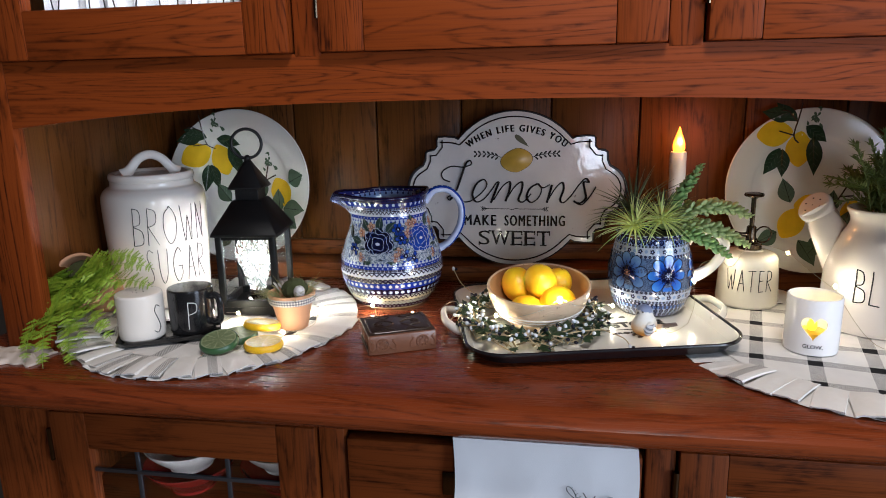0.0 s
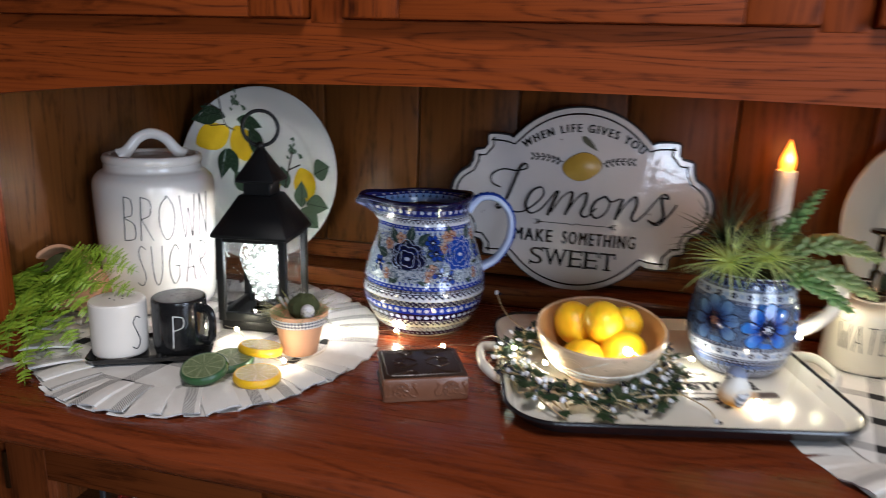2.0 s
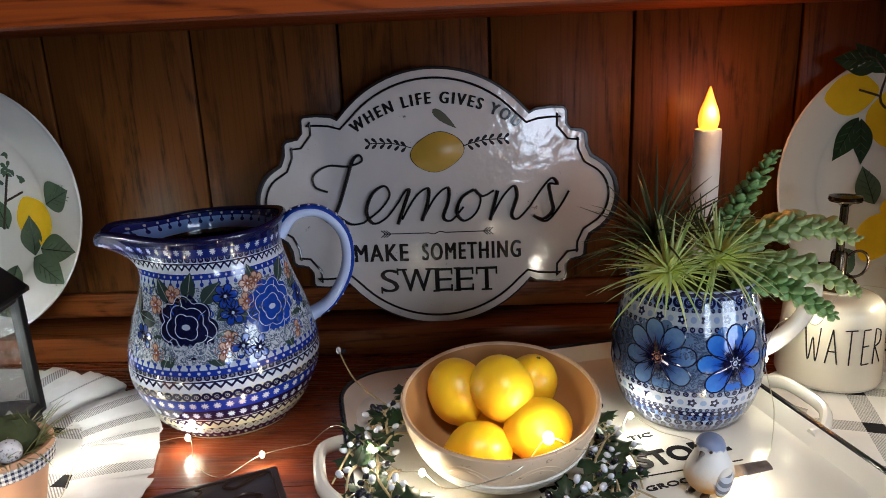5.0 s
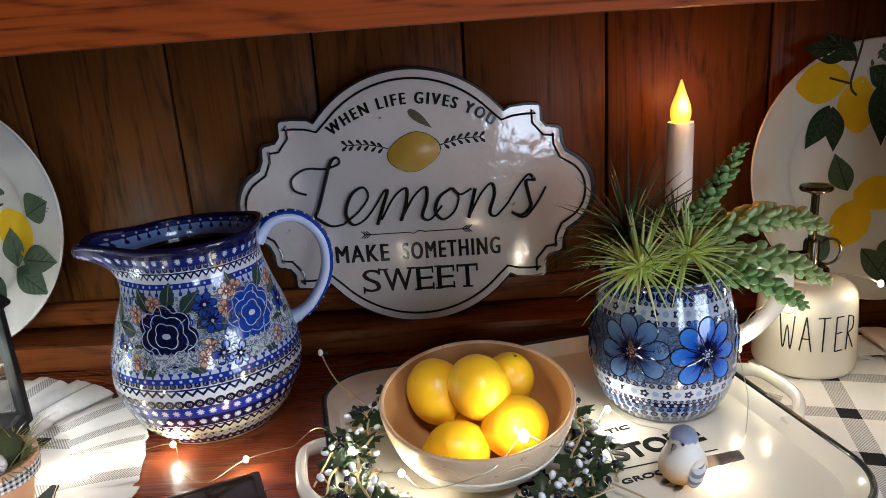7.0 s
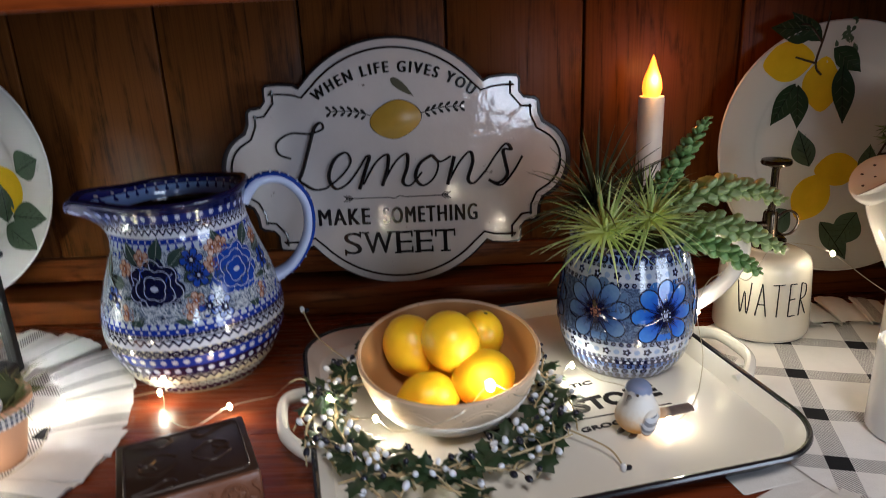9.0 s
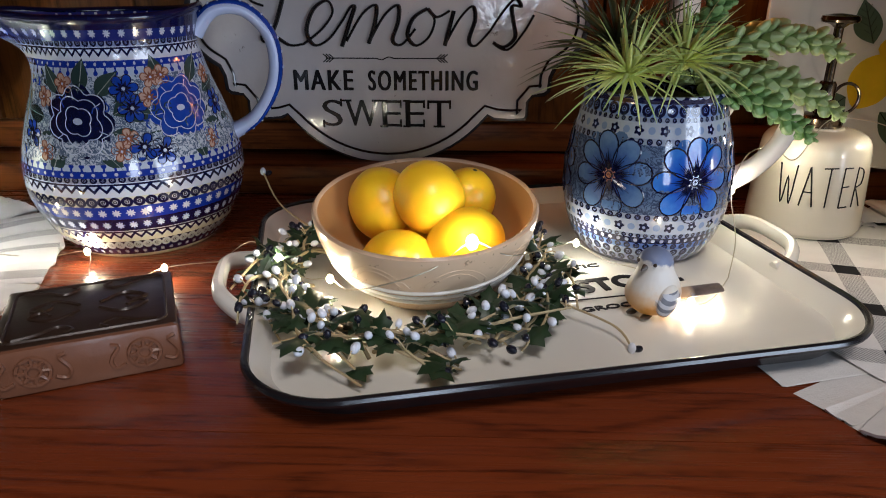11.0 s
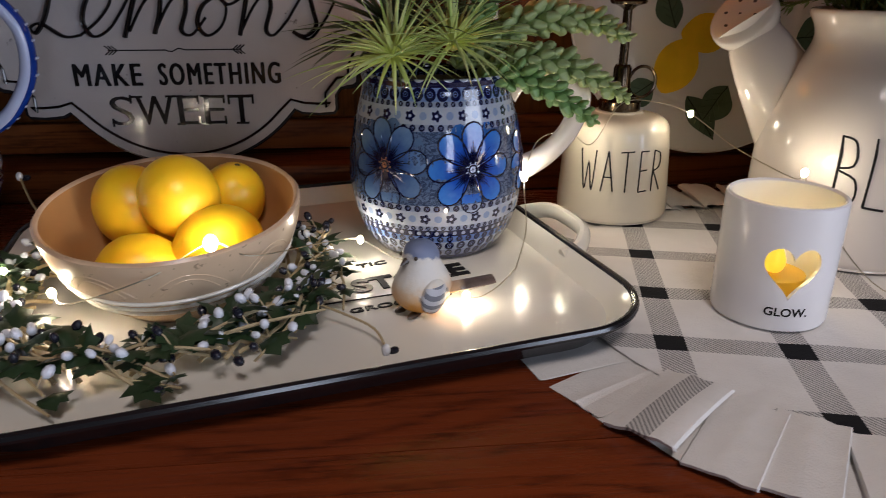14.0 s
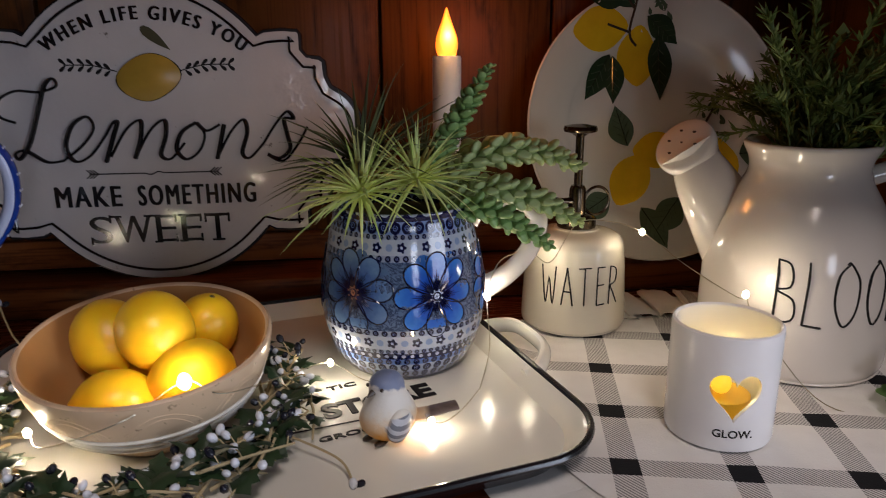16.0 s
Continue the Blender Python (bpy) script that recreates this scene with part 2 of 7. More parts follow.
def thing(name, label, category, at=None, group="", kind=""):
    ob = new(name)
    ob.empty_display_size = 0.02
    ob.matrix_world = at or Matrix.Identity(4)
    return tagged(ob, label, category, group, kind)


def solid(name, bm, material, label, category, at=None, group="", kind="", smooth=True):
    ob = new(name, finish(bm, name, material, smooth))
    ob.matrix_world = at or Matrix.Identity(4)
    return tagged(ob, label, category, group, kind)


def box(x0, x1, y0, y1, z0, z1, bevel=0.003, bm=None, seg=2):
    bm = bm or bmesh.new()
    made = bmesh.ops.create_cube(bm, size=1)["verts"]
    for v in made:
        v.co = Vector((x0 + (v.co.x + 0.5) * (x1 - x0), y0 + (v.co.y + 0.5) * (y1 - y0), z0 + (v.co.z + 0.5) * (z1 - z0)))
    if bevel:
        edges = list({e for v in made for e in v.link_edges})
        bmesh.ops.bevel(bm, geom=edges, offset=bevel, segments=seg, affect="EDGES", profile=0.5)
    return bm


def spline(points, n):
    """n points along a smooth line through the given ones."""
    pts = [Vector(p) for p in points]
    out = []
    for k in range(n):
        f = k / (n - 1) * (len(pts) - 1)
        i = min(int(f), len(pts) - 2)
        t = f - i
        p0, p1, p2, p3 = pts[max(i - 1, 0)], pts[i], pts[i + 1], pts[min(i + 2, len(pts) - 1)]
        out.append(0.5 * ((2 * p1) + (p2 - p0) * t + (2 * p0 - 5 * p1 + 4 * p2 - p3) * t * t + (3 * p1 - p0 - 3 * p2 + p3) * t ** 3))
    return out


def lathe(profile, seg=64, bm=None, shape=None):
    """Turns a profile of (radius, height) about z. shape(x, y, z) may move a point."""
    bm = bm or bmesh.new()
    rows = []
    for r, z in profile:
        if r < 1e-5:
            p = Vector((0, 0, z))
            rows.append([bm.verts.new(shape(p) if shape else p)])
        else:
            row = []
            for k in range(seg):
                a = 2 * math.pi * k / seg
                p = Vector((r * math.cos(a), r * math.sin(a), z))
                row.append(bm.verts.new(shape(p) if shape else p))
            rows.append(row)
    for a, b in zip(rows, rows[1:]):
        for k in range(seg):
            j = (k + 1) % seg
            if len(a) == 1 and len(b) == 1:
                continue
            if len(a) == 1:
                bm.faces.new((a[0], b[j], b[k]))
            elif len(b) == 1:
                bm.faces.new((a[k], a[j], b[0]))
            else:
                bm.faces.new((a[k], a[j], b[j], b[k]))
    bmesh.ops.recalc_face_normals(bm, faces=bm.faces)
    return bm


def turned(points, n=40, seg=64, shape=None):
    return lathe([(max(p.x, 0), p.y) for p in spline([(r, z, 0) for r, z in points], n)], seg, None, shape)


def tube(points, radius, seg=8, bm=None, flat=1.0):
    """A round bar along points; radius is a number or a function of 0..1; flat squeezes it."""
    bm = bm or bmesh.new()
    pts = [Vector(p) for p in points]
    rows, side = [], None
    for i, p in enumerate(pts):
        d = (pts[min(i + 1, len(pts) - 1)] - pts[max(i - 1, 0)]).normalized()
        if side is None:
            side = d.cross(Vector((0, 0, 1)) if abs(d.z) < 0.9 else Vector((1, 0, 0))).normalized()
        side = (side - d * side.dot(d)).normalized()
        up = d.cross(side)
        r = radius(i / (len(pts) - 1)) if callable(radius) else radius
        rows.append([bm.verts.new(p + side * (r * math.cos(2 * math.pi * k / seg)) + up * (r * flat * math.sin(2 * math.pi * k / seg))) for k in range(seg)])
    for a, b in zip(rows, rows[1:]):
        for k in range(seg):
            j = (k + 1) % seg
            bm.faces.new((a[k], a[j], b[j], b[k]))
    bm.faces.new(rows[0][::-1])
    bm.faces.new(rows[-1])
    return bm


def ball(radius, at, scale=(1, 1, 1), bm=None, turn=None, u=16, v=10):
    bm = bm or bmesh.new()
    m = Matrix.Translation(at) @ (turn or Matrix.Identity(4)) @ Matrix.Diagonal((*scale, 1))
    bmesh.ops.create_uvsphere(bm, u_segments=u, v_segments=v, radius=radius, matrix=m)
    return bm


def plate_of(outline, y0, y1, bm=None):
    """A flat piece in the x-z plane with the outline, from y0 to y1."""
    bm = bm or bmesh.new()
    a = [bm.verts.new((x, y0, z)) for x, z in outline]
    b = [bm.verts.new((x, y1, z)) for x, z in outline]
    n = len(outline)
    bm.faces.new(a)
    bm.faces.new(b[::-1])
    for i in range(n):
        j = (i + 1) % n
        bm.faces.new((a[j], a[i], b[i], b[j]))
    bmesh.ops.recalc_face_normals(bm, faces=bm.faces)
    return bm


def words(text, size, depth=0.0006, bold=0.0, squeeze=1.0, align="CENTER", track=1.0):
    """Lettering in the built-in font as a bmesh in the x-z plane, facing -y."""
    cu = bpy.data.curves.new("lettering", "FONT")
    cu.body, cu.size, cu.align_x, cu.align_y, cu.extrude, cu.offset = text, size, align, "CENTER", depth / 2, bold
    cu.resolution_u, cu.space_character = 4, track
    ob = new("lettering", cu)
    bpy.context.view_layer.update()
    me = bpy.data.meshes.new_from_object(ob.evaluated_get(bpy.context.evaluated_depsgraph_get()))
    bpy.data.objects.remove(ob)
    bpy.data.curves.remove(cu)
    bm = bmesh.new()
    bm.from_mesh(me)
    bpy.data.meshes.remove(me)
    for v in bm.verts:
        v.co = Vector((v.co.x * squeeze, -v.co.z, v.co.y))
    return bm


# hand-drawn capitals: strokes of (x, z), a letter being 1 high
GLYPHS = {}
GLYPHS["B"] = [[(0, 0), (0.06, 1)], [(0.06, 1), (0.3, 0.93), (0.3, 0.6), (0.04, 0.52), (0.36, 0.38), (0.36, 0.06), (0, 0)]]
GLYPHS["R"] = [[(0, 0), (0.06, 1)], [(0.06, 1), (0.34, 0.9), (0.32, 0.6), (0.05, 0.5)], [(0.05, 0.5), (0.4, 0)]]
GLYPHS["O"] = [[(0.3, 1), (0.06, 0.8), (0.02, 0.35), (0.22, 0), (0.46, 0.22), (0.5, 0.7), (0.3, 1), (0.22, 0.98)]]
GLYPHS["W"] = [[(0, 1), (0.16, 0), (0.3, 0.7), (0.44, 0), (0.56, 1)]]
GLYPHS["N"] = [[(0, 0), (0.03, 1)], [(0.03, 1), (0.34, 0)], [(0.34, 0), (0.4, 1)]]
GLYPHS["S"] = [[(0.34, 0.92), (0.18, 1), (0.08, 0.8), (0.2, 0.5), (0.3, 0.2), (0.16, 0), (0, 0.08)]]
GLYPHS["U"] = [[(0, 1), (0.04, 0.3), (0.18, 0), (0.34, 0.3), (0.38, 1)]]
GLYPHS["G"] = [[(0.4, 0.86), (0.26, 1), (0.06, 0.7), (0.04, 0.3), (0.2, 0), (0.4, 0.2), (0.4, 0.46)], [(0.24, 0.46), (0.46, 0.46)]]
GLYPHS["A"] = [[(0, 0), (0.2, 1)], [(0.2, 1), (0.4, 0)], [(0.06, 0.36), (0.36, 0.36)]]
GLYPHS["T"] = [[(0.2, 0), (0.22, 1)], [(0, 0.98), (0.44, 1)]]
GLYPHS["E"] = [[(0.02, 0), (0.04, 1)], [(0.04, 1), (0.32, 1)], [(0.03, 0.52), (0.28, 0.54)], [(0.02, 0), (0.32, 0.02)]]
GLYPHS["L"] = [[(0.08, 1), (0, 0)], [(0, 0), (0.36, -0.03)]]
GLYPHS["M"] = [[(0, 0), (0.06, 1)], [(0.06, 1), (0.26, 0.3)], [(0.26, 0.3), (0.46, 1)], [(0.46, 1), (0.52, 0)]]
GLYPHS["P"] = [[(0, 0), (0.02, 1)], [(0.02, 1), (0.19, 0.94), (0.19, 0.66), (0.02, 0.54)]]


def scrawl(text, height, width, weight, wrap):
    """Thin hand lettering, width wide and height high; wrap(x, z) lays it onto its surface."""
    bm = bmesh.new()
    full = sum(max(x for st in GLYPHS[c] for x, z in st) + 0.2 for c in text) - 0.2
    x0 = -full / 2
    for c in text:
        for stroke in GLYPHS[c]:
            n = 3 * len(stroke) + 6 if len(stroke) > 2 else 8
            line = spline([((x0 + x) * width / full, z * height, 0) for x, z in stroke], n)
            tube([wrap(p.x, p.y) for p in line], weight, 6, bm, 0.6)
        x0 += max(x for st in GLYPHS[c] for x, z in st) + 0.2
    return bm


def radius_at(profile, z):
    for (r0, z0), (r1, z1) in zip(profile, profile[1:]):
        if z0 <= z <= z1 and z1 > z0:
            return r0 + (r1 - r0) * (z - z0) / (z1 - z0)
    return profile[-1][0]


def round_wrap(radius, face, lift=0.0002, base=0.0):
    """Wraps (x, z) round an upright cylinder (a number or a function of z); face is the angle that x = 0 looks to."""
    def wrap(x, z):
        r = radius(z + base) if callable(radius) else radius
        a = face + x / r
        return Vector(((r + lift) * math.cos(a), (r + lift) * math.sin(a), z + base))
    return wrap


def decal(outline, wrap, bm=None, rings=3):
    """A thin painted patch: an outline of (x, z) round its middle, laid on a surface."""
    bm = bm or bmesh.new()
    n = len(outline)
    cx, cz = sum(p[0] for p in outline) / n, sum(p[1] for p in outline) / n
    rows = []
    for k in range(1, rings + 1):
        f = k / rings
        rows.append([bm.verts.new(wrap(cx + (x - cx) * f, cz + (z - cz) * f)) for x, z in outline])
    mid = bm.verts.new(wrap(cx, cz))
    for i in range(n):
        j = (i + 1) % n
        bm.faces.new((mid, rows[0][i], rows[0][j]))
        for a, b in zip(rows, rows[1:]):
            bm.faces.new((a[i], b[i], b[j], a[j]))
    return bm


def petal(cx, cz, ang, length, width, n=14, tip=0.6):
    """The outline of a petal or leaf that starts at (cx, cz)."""
    out = []
    for k in range(n):
        t = 2 * math.pi * k / n
        u = 0.5 - 0.5 * math.cos(t)
        w = math.sin(t) * (u ** tip if tip else 1) * 0.5
        out.append((cx + math.cos(ang) * u * length - math.sin(ang) * w * width, cz + math.sin(ang) * u * length + math.cos(ang) * w * width))
    return out
# ---- the room ----
MID, HALF = -0.141, 0.644
LEFT, RIGHT = MID - 0.71, MID + 0.71
FRONT, BACK = 0.717, 1.2
solid("floor", box(-2.6, 2.4, -1.8, 1.45, -0.04, 0, 0), floor_mat, "brown oak floor of the room", "floor", kind="structure", smooth=False)
solid("ceiling", box(-2.6, 2.4, -1.8, 1.45, 2.45, 2.5, 0), plaster, "plain pale ceiling", "ceiling", kind="structure", smooth=False)
solid("wall_north", box(-2.6, 2.4, 1.36, 1.45, 0, 2.45, 0), plaster, "plain cream wall behind the hutch", "wall", kind="structure", smooth=False)
solid("wall_south", box(-2.6, 2.4, -1.85, -1.75, 0, 2.45, 0), plaster, "plain cream wall", "wall", kind="structure", smooth=False)
solid("wall_west", box(-2.7, -2.6, -1.8, 1.45, 0, 2.45, 0), plaster, "plain cream wall", "wall", kind="structure", smooth=False)
solid("wall_east", box(2.4, 2.5, -1.8, 1.45, 0, 2.45, 0), plaster, "plain cream wall", "wall", kind="structure", smooth=False)

# ---- worktop and base cabinet ----
worktop = thing("worktop", "dark reddish brown polished wooden worktop of the hutch", "worktop")
edge = [(0.632, 0.9), (0.612, 0.897), (0.601, 0.888), (0.6, 0.878), (0.606, 0.868), (0.62, 0.862), (1.2, 0.862), (1.2, 0.9)]


def extrude_x(outline, x0, x1):
    bm = plate_of([(y, z) for y, z in outline], 0, 1)
    for v in bm.verts:
        v.co = Vector((x0 + v.co.y * (x1 - x0), v.co.x, v.co.z))
    bmesh.ops.recalc_face_normals(bm, faces=bm.faces)
    return bm


JOINTS = [0.732, 0.885, 1.04]
lips = [(y, z) for y, z in edge if y < 0.7]
part("board", extrude_x([(JOINTS[0] - 0.0009, 0.9)] + lips + [(JOINTS[0] - 0.0009, 0.862)], LEFT - 0.06, RIGHT + 0.02), top_x, worktop)
for a, b in zip(JOINTS, JOINTS[1:] + [1.2]):
    part("board", box(LEFT - 0.06, RIGHT + 0.02, a, b - 0.0009, 0.862, 0.9, 0), top_x, worktop)

base = thing("base_cabinet", "dark stained oak base cabinet with leaded glass doors", "cabinet")
part("side_panel", box(LEFT - 0.04, LEFT + 0.02, 0.72, 1.2, 0.08, 0.862), low_z, base)
part("side_panel", box(RIGHT - 0.02, RIGHT, 0.72, 1.2, 0.08, 0.862), low_z, base)
part("back_panel", box(LEFT + 0.02, RIGHT - 0.02, 1.18, 1.2, 0.08, 0.862), low_z, base)
part("bottom_board", box(LEFT + 0.02, RIGHT - 0.02, 0.72, 1.18, 0.08, 0.1), low_x, base)
part("shelf", box(LEFT + 0.02, RIGHT - 0.02, 0.76, 1.18, 0.60, 0.62), low_x, base)
part("plinth", box(LEFT + 0.03, RIGHT - 0.03, 0.76, 1.19, 0.0, 0.08), low_x, base)
part("top_rail", box(LEFT - 0.04, RIGHT, 0.70, 0.72, 0.822, 0.862), low_x, base)
part("bottom_rail", box(LEFT - 0.04, RIGHT, 0.70, 0.72, 0.08, 0.12), low_x, base)
DOORS = [(-0.782, -0.378), (0.096, 0.50)]
for x0, x1 in ((LEFT - 0.04, -0.785), (-0.375, -0.338), (0.056, 0.093), (0.503, RIGHT)):
    part("stile", box(x0, x1, 0.70, 0.72, 0.12, 0.822), low_z, base)
for x0, x1 in DOORS:
    door = new("door")
    door.parent = base
    for a, b in ((x0, x0 + 0.058), (x1 - 0.056, x1)):
        part("door_stile", box(a, b, 0.692, 0.714, 0.122, 0.818, 0.0025), low_z, door)
    for a, b in ((0.122, 0.19), (0.762, 0.818)):
        part("door_rail", box(x0 + 0.058, x1 - 0.056, 0.6926, 0.713, a, b, 0.0012), low_x, door)
    pane = part("pane", box(x0 + 0.055, x1 - 0.053, 0.704, 0.707, 0.185, 0.765, 0), glass, door, smooth=False)
    pane.visible_shadow = False
    for x in (x0 + 0.128, x0 + 0.128 + 0.14):
        part("came", box(x - 0.003, x + 0.003, 0.700, 0.704, 0.19, 0.762, 0.001), lead, door)
    for z in (0.725, 0.58, 0.435, 0.29):
        part("came", box(x0 + 0.058, x1 - 0.056, 0.699, 0.7035, z - 0.003, z + 0.003, 0.001), lead, door)
    part("hinge", tube([(x0 - 0.003, 0.694, 0.74), (x0 - 0.003, 0.694, 0.79)], 0.004), dark_bronze, door)
drawer = new("drawer")
drawer.parent = base
part("drawer_front", box(-0.334, 0.052, 0.694, 0.72, 0.66, 0.806, 0.004), low_x, drawer)
part("drawer_plate", box(-0.203, -0.165, 0.690, 0.694, 0.735, 0.768, 0.001), dark_bronze, drawer)
part("lower_front", box(-0.334, 0.052, 0.700, 0.72, 0.122, 0.65, 0.004), low_z, base)

# crockery behind the left glass door
red_glaze = ceramic("red_glaze", (0.25, 0.02, 0.015))


def bowl_stack(x, y, z, r, colour, name, label):
    prof = [(0.0, 0.0), (r * 0.45, 0.0), (r * 0.5, 0.006), (r * 0.85, r * 0.42), (r, r * 0.62), (r * 0.97, r * 0.63), (r * 0.8, r * 0.42), (r * 0.4, 0.014), (0, 0.012)]
    solid(name, turned(prof, 40, 40), colour, label, "bowl", pose(x, y, z), group="bowls in the cabinet")


for x, y, r in ((-0.655, 0.84, 0.075), (-0.50, 0.86, 0.07), (-0.575, 1.0, 0.08), (0.22, 0.86, 0.075), (0.38, 0.86, 0.07)):
    bowl_stack(x, y, 0.62, r, red_glaze, "serving_bowl", "red glazed bowl on the cabinet shelf")
    bowl_stack(x, y, 0.62 + r * 0.5, r * 0.95, white_glaze, "serving_bowl", "white ceramic bowl stacked in a red bowl")
    bowl_stack(x, y, 0.62 + r * 0.9, r * 0.9, red_glaze, "serving_bowl", "red glazed bowl stacked in a white bowl")

# ---- hutch ----
hutch = thing("hutch", "reddish brown oak hutch with an arched rail and glass doors", "cabinet")
GROOVES = [LEFT + 0.015, -0.745, -0.578, -0.41, -0.244, -0.076, 0.083, 0.264, 0.43, RIGHT - 0.015]
for a, b in zip(GROOVES, GROOVES[1:]):
    part("plank", box(a + 0.0015, b - 0.0015, BACK, BACK + 0.016, 0.965, 1.33, 0.0022), back_z, hutch)
part("backing", box(LEFT, RIGHT, BACK + 0.014, BACK + 0.024, 0.862, 2.0, 0), back_z, hutch, smooth=False)
part("lower_rail", box(LEFT + 0.015, RIGHT - 0.015, BACK - 0.006, BACK + 0.016, 0.934, 0.9645, 0.003), ledge_x, hutch)
part("plate_ledge", box(LEFT + 0.015, RIGHT - 0.015, 1.135, BACK + 0.016, 0.9, 0.932, 0.005), ledge_x, hutch)
part("side_panel", box(LEFT, LEFT + 0.015, FRONT + 0.022, BACK + 0.014, 0.9, 2.0, 0.002), back_z, hutch)
part("side_panel", box(RIGHT - 0.015, RIGHT, FRONT + 0.022, BACK + 0.014, 0.9, 2.0, 0.002), back_z, hutch)
part("stile", box(LEFT, MID - HALF, FRONT, FRONT + 0.022, 0.9, 2.0, 0.004), oak_z, hutch)
part("stile", box(MID + HALF, RIGHT, FRONT, FRONT + 0.022, 0.9, 2.0, 0.004), oak_z, hutch)
arch = []
for k in range(41):
    f = -1 + k / 20
    arch.append((MID + f * HALF, 1.248 - 0.029 * abs(f) ** 2.6))
outline = arch + [(MID + HALF, 1.3055), (MID - HALF, 1.3055)]
rail = plate_of(outline, FRONT + 0.001, FRONT + 0.022)
part("arched_rail", rail, oak_x, hutch)
part("shelf", box(LEFT + 0.015, RIGHT - 0.015, FRONT + 0.024, BACK, 1.268, 1.29, 0.002), oak_x, hutch)
part("shelf", box(LEFT + 0.015, RIGHT - 0.015, FRONT + 0.03, BACK, 1.6, 1.618, 0.002), oak_x, hutch)
part("top_board", box(LEFT - 0.02, RIGHT + 0.02, FRONT - 0.02, BACK + 0.02, 2.0, 2.03, 0.004), oak_x, hutch)
part("top_rail", box(MID - HALF, MID + HALF, FRONT, FRONT + 0.022, 1.92, 2.0, 0.003), oak_x, hutch)
UPPER = [(-0.79, -0.381), (-0.343, 0.0575), (0.0985, 0.507)]
for x0, x1 in ((-0.379, -0.345), (0.0595, 0.0965)):
    part("mullion", box(x0, x1, FRONT, FRONT + 0.02, 1.302, 1.92, 0.002), oak_z, hutch)
for x0, x1 in UPPER:
    door = new("door")
    door.parent = hutch
    y0, y1 = FRONT - 0.014, FRONT + 0.008
    for a, b in ((x0, x0 + 0.056), (x1 - 0.056, x1)):
        part("door_stile", box(a, b, y0, y1, 1.306, 1.915, 0.003), oak_z, door)
    for a, b in ((1.306, 1.367), (1.855, 1.915)):
        part("door_rail", box(x0 + 0.056, x1 - 0.056, y0 + 0.0006, y1 - 0.001, a, b, 0.0012), oak_x, door)
    pane = part("pane", box(x0 + 0.05, x1 - 0.05, y0 + 0.01, y0 + 0.013, 1.36, 1.86, 0), glass, door, smooth=False)
    pane.visible_shadow = False
    part("hinge", tube([(x0 - 0.001, y0 + 0.004, 1.345), (x0 - 0.001, y0 + 0.004, 1.385)], 0.0035), dark_bronze, door)
# ---- plain ceramics ----
# brown sugar canister
C = (-0.748, 0.965)
canister = thing("canister", "tall white ceramic canister lettered BROWN SUGAR with a handled lid", "canister", pose(C[0], C[1], 0.906) @ Matrix.Diagonal((0.91, 0.91, 1, 1)))
body = [(0.0, 0.0), (0.07, 0.0), (0.082, 0.004), (0.087, 0.016), (0.0885, 0.05), (0.091, 0.12), (0.0925, 0.172), (0.0908, 0.190), (0.083, 0.200), (0.075, 0.2045), (0.0735, 0.211), (0.072, 0.213), (0.068, 0.206), (0.068, 0.19), (0, 0.19)]
part("jar", turned(body, 80, 72), white_glaze, canister)
lid = part("lid", turned([(0.0, 0.212), (0.066, 0.212), (0.0735, 0.214), (0.0755, 0.219), (0.074, 0.2245), (0.070, 0.2262), (0.064, 0.2252), (0.0605, 0.2215), (0.05, 0.2210), (0, 0.2215)], 60, 64), white_glaze, canister)
grip = spline([(-0.049, 0, 0.2215), (-0.037, 0, 0.229), (-0.020, 0, 0.2475), (0, 0, 0.2545), (0.020, 0, 0.2475), (0.037, 0, 0.229), (0.049, 0, 0.2215)], 30)
part("handle", tube(grip, lambda t: 0.0062 + 0.004 * abs(2 * t - 1) ** 3, 12, None, 1.25), white_glaze, canister, at=pose(0, 0, 0, 0, 0, 36))
face = radians(-41)
jar_r = lambda z: radius_at([(p[0], p[1]) for p in body[3:8]], z)
part("lettering", scrawl("BROWN", 0.062, 0.136, 0.0010, round_wrap(jar_r, face - 0.01, 0.0001, 0.113)), ink, canister, "thin black hand lettering")
part("lettering", scrawl("SUGAR", 0.058, 0.114, 0.0010, round_wrap(jar_r, face + 0.05, 0.0001, 0.047)), ink, canister, "thin black hand lettering")

# salt and pepper
shaker_tray = thing("shaker_tray", "small black ceramic tray under the shakers", "tray", pose(-0.634, 0.79, 0.9045, 0, 0, 27))


def rounded(w, d, r, n=8):
    out = []
    for cx, cy, a0 in ((w / 2 - r, d / 2 - r, 0), (-w / 2 + r, d / 2 - r, 90), (-w / 2 + r, -d / 2 + r, 180), (w / 2 - r, -d / 2 + r, 270)):
        for k in range(n + 1):
            a = radians(a0 + 90 * k / n)
            out.append((cx + r * math.cos(a), cy + r * math.sin(a)))
    return out


def dish(rows, n=8, bottom=True):
    """Nested rounded rectangles (width, depth, corner, z) joined into a skin, closed at both ends."""
    bm = bmesh.new()
    rings = [[bm.verts.new((x, y, z)) for x, y in rounded(w, d, r, n)] for w, d, r, z in rows]
    for a, b in zip(rings, rings[1:]):
        for i in range(len(a)):
            j = (i + 1) % len(a)
            bm.faces.new((a[i], a[j], b[j], b[i]))
    if bottom:
        bm.faces.new(rings[0][::-1])
    bm.faces.new(rings[-1])
    bmesh.ops.recalc_face_normals(bm, faces=bm.faces)
    return bm


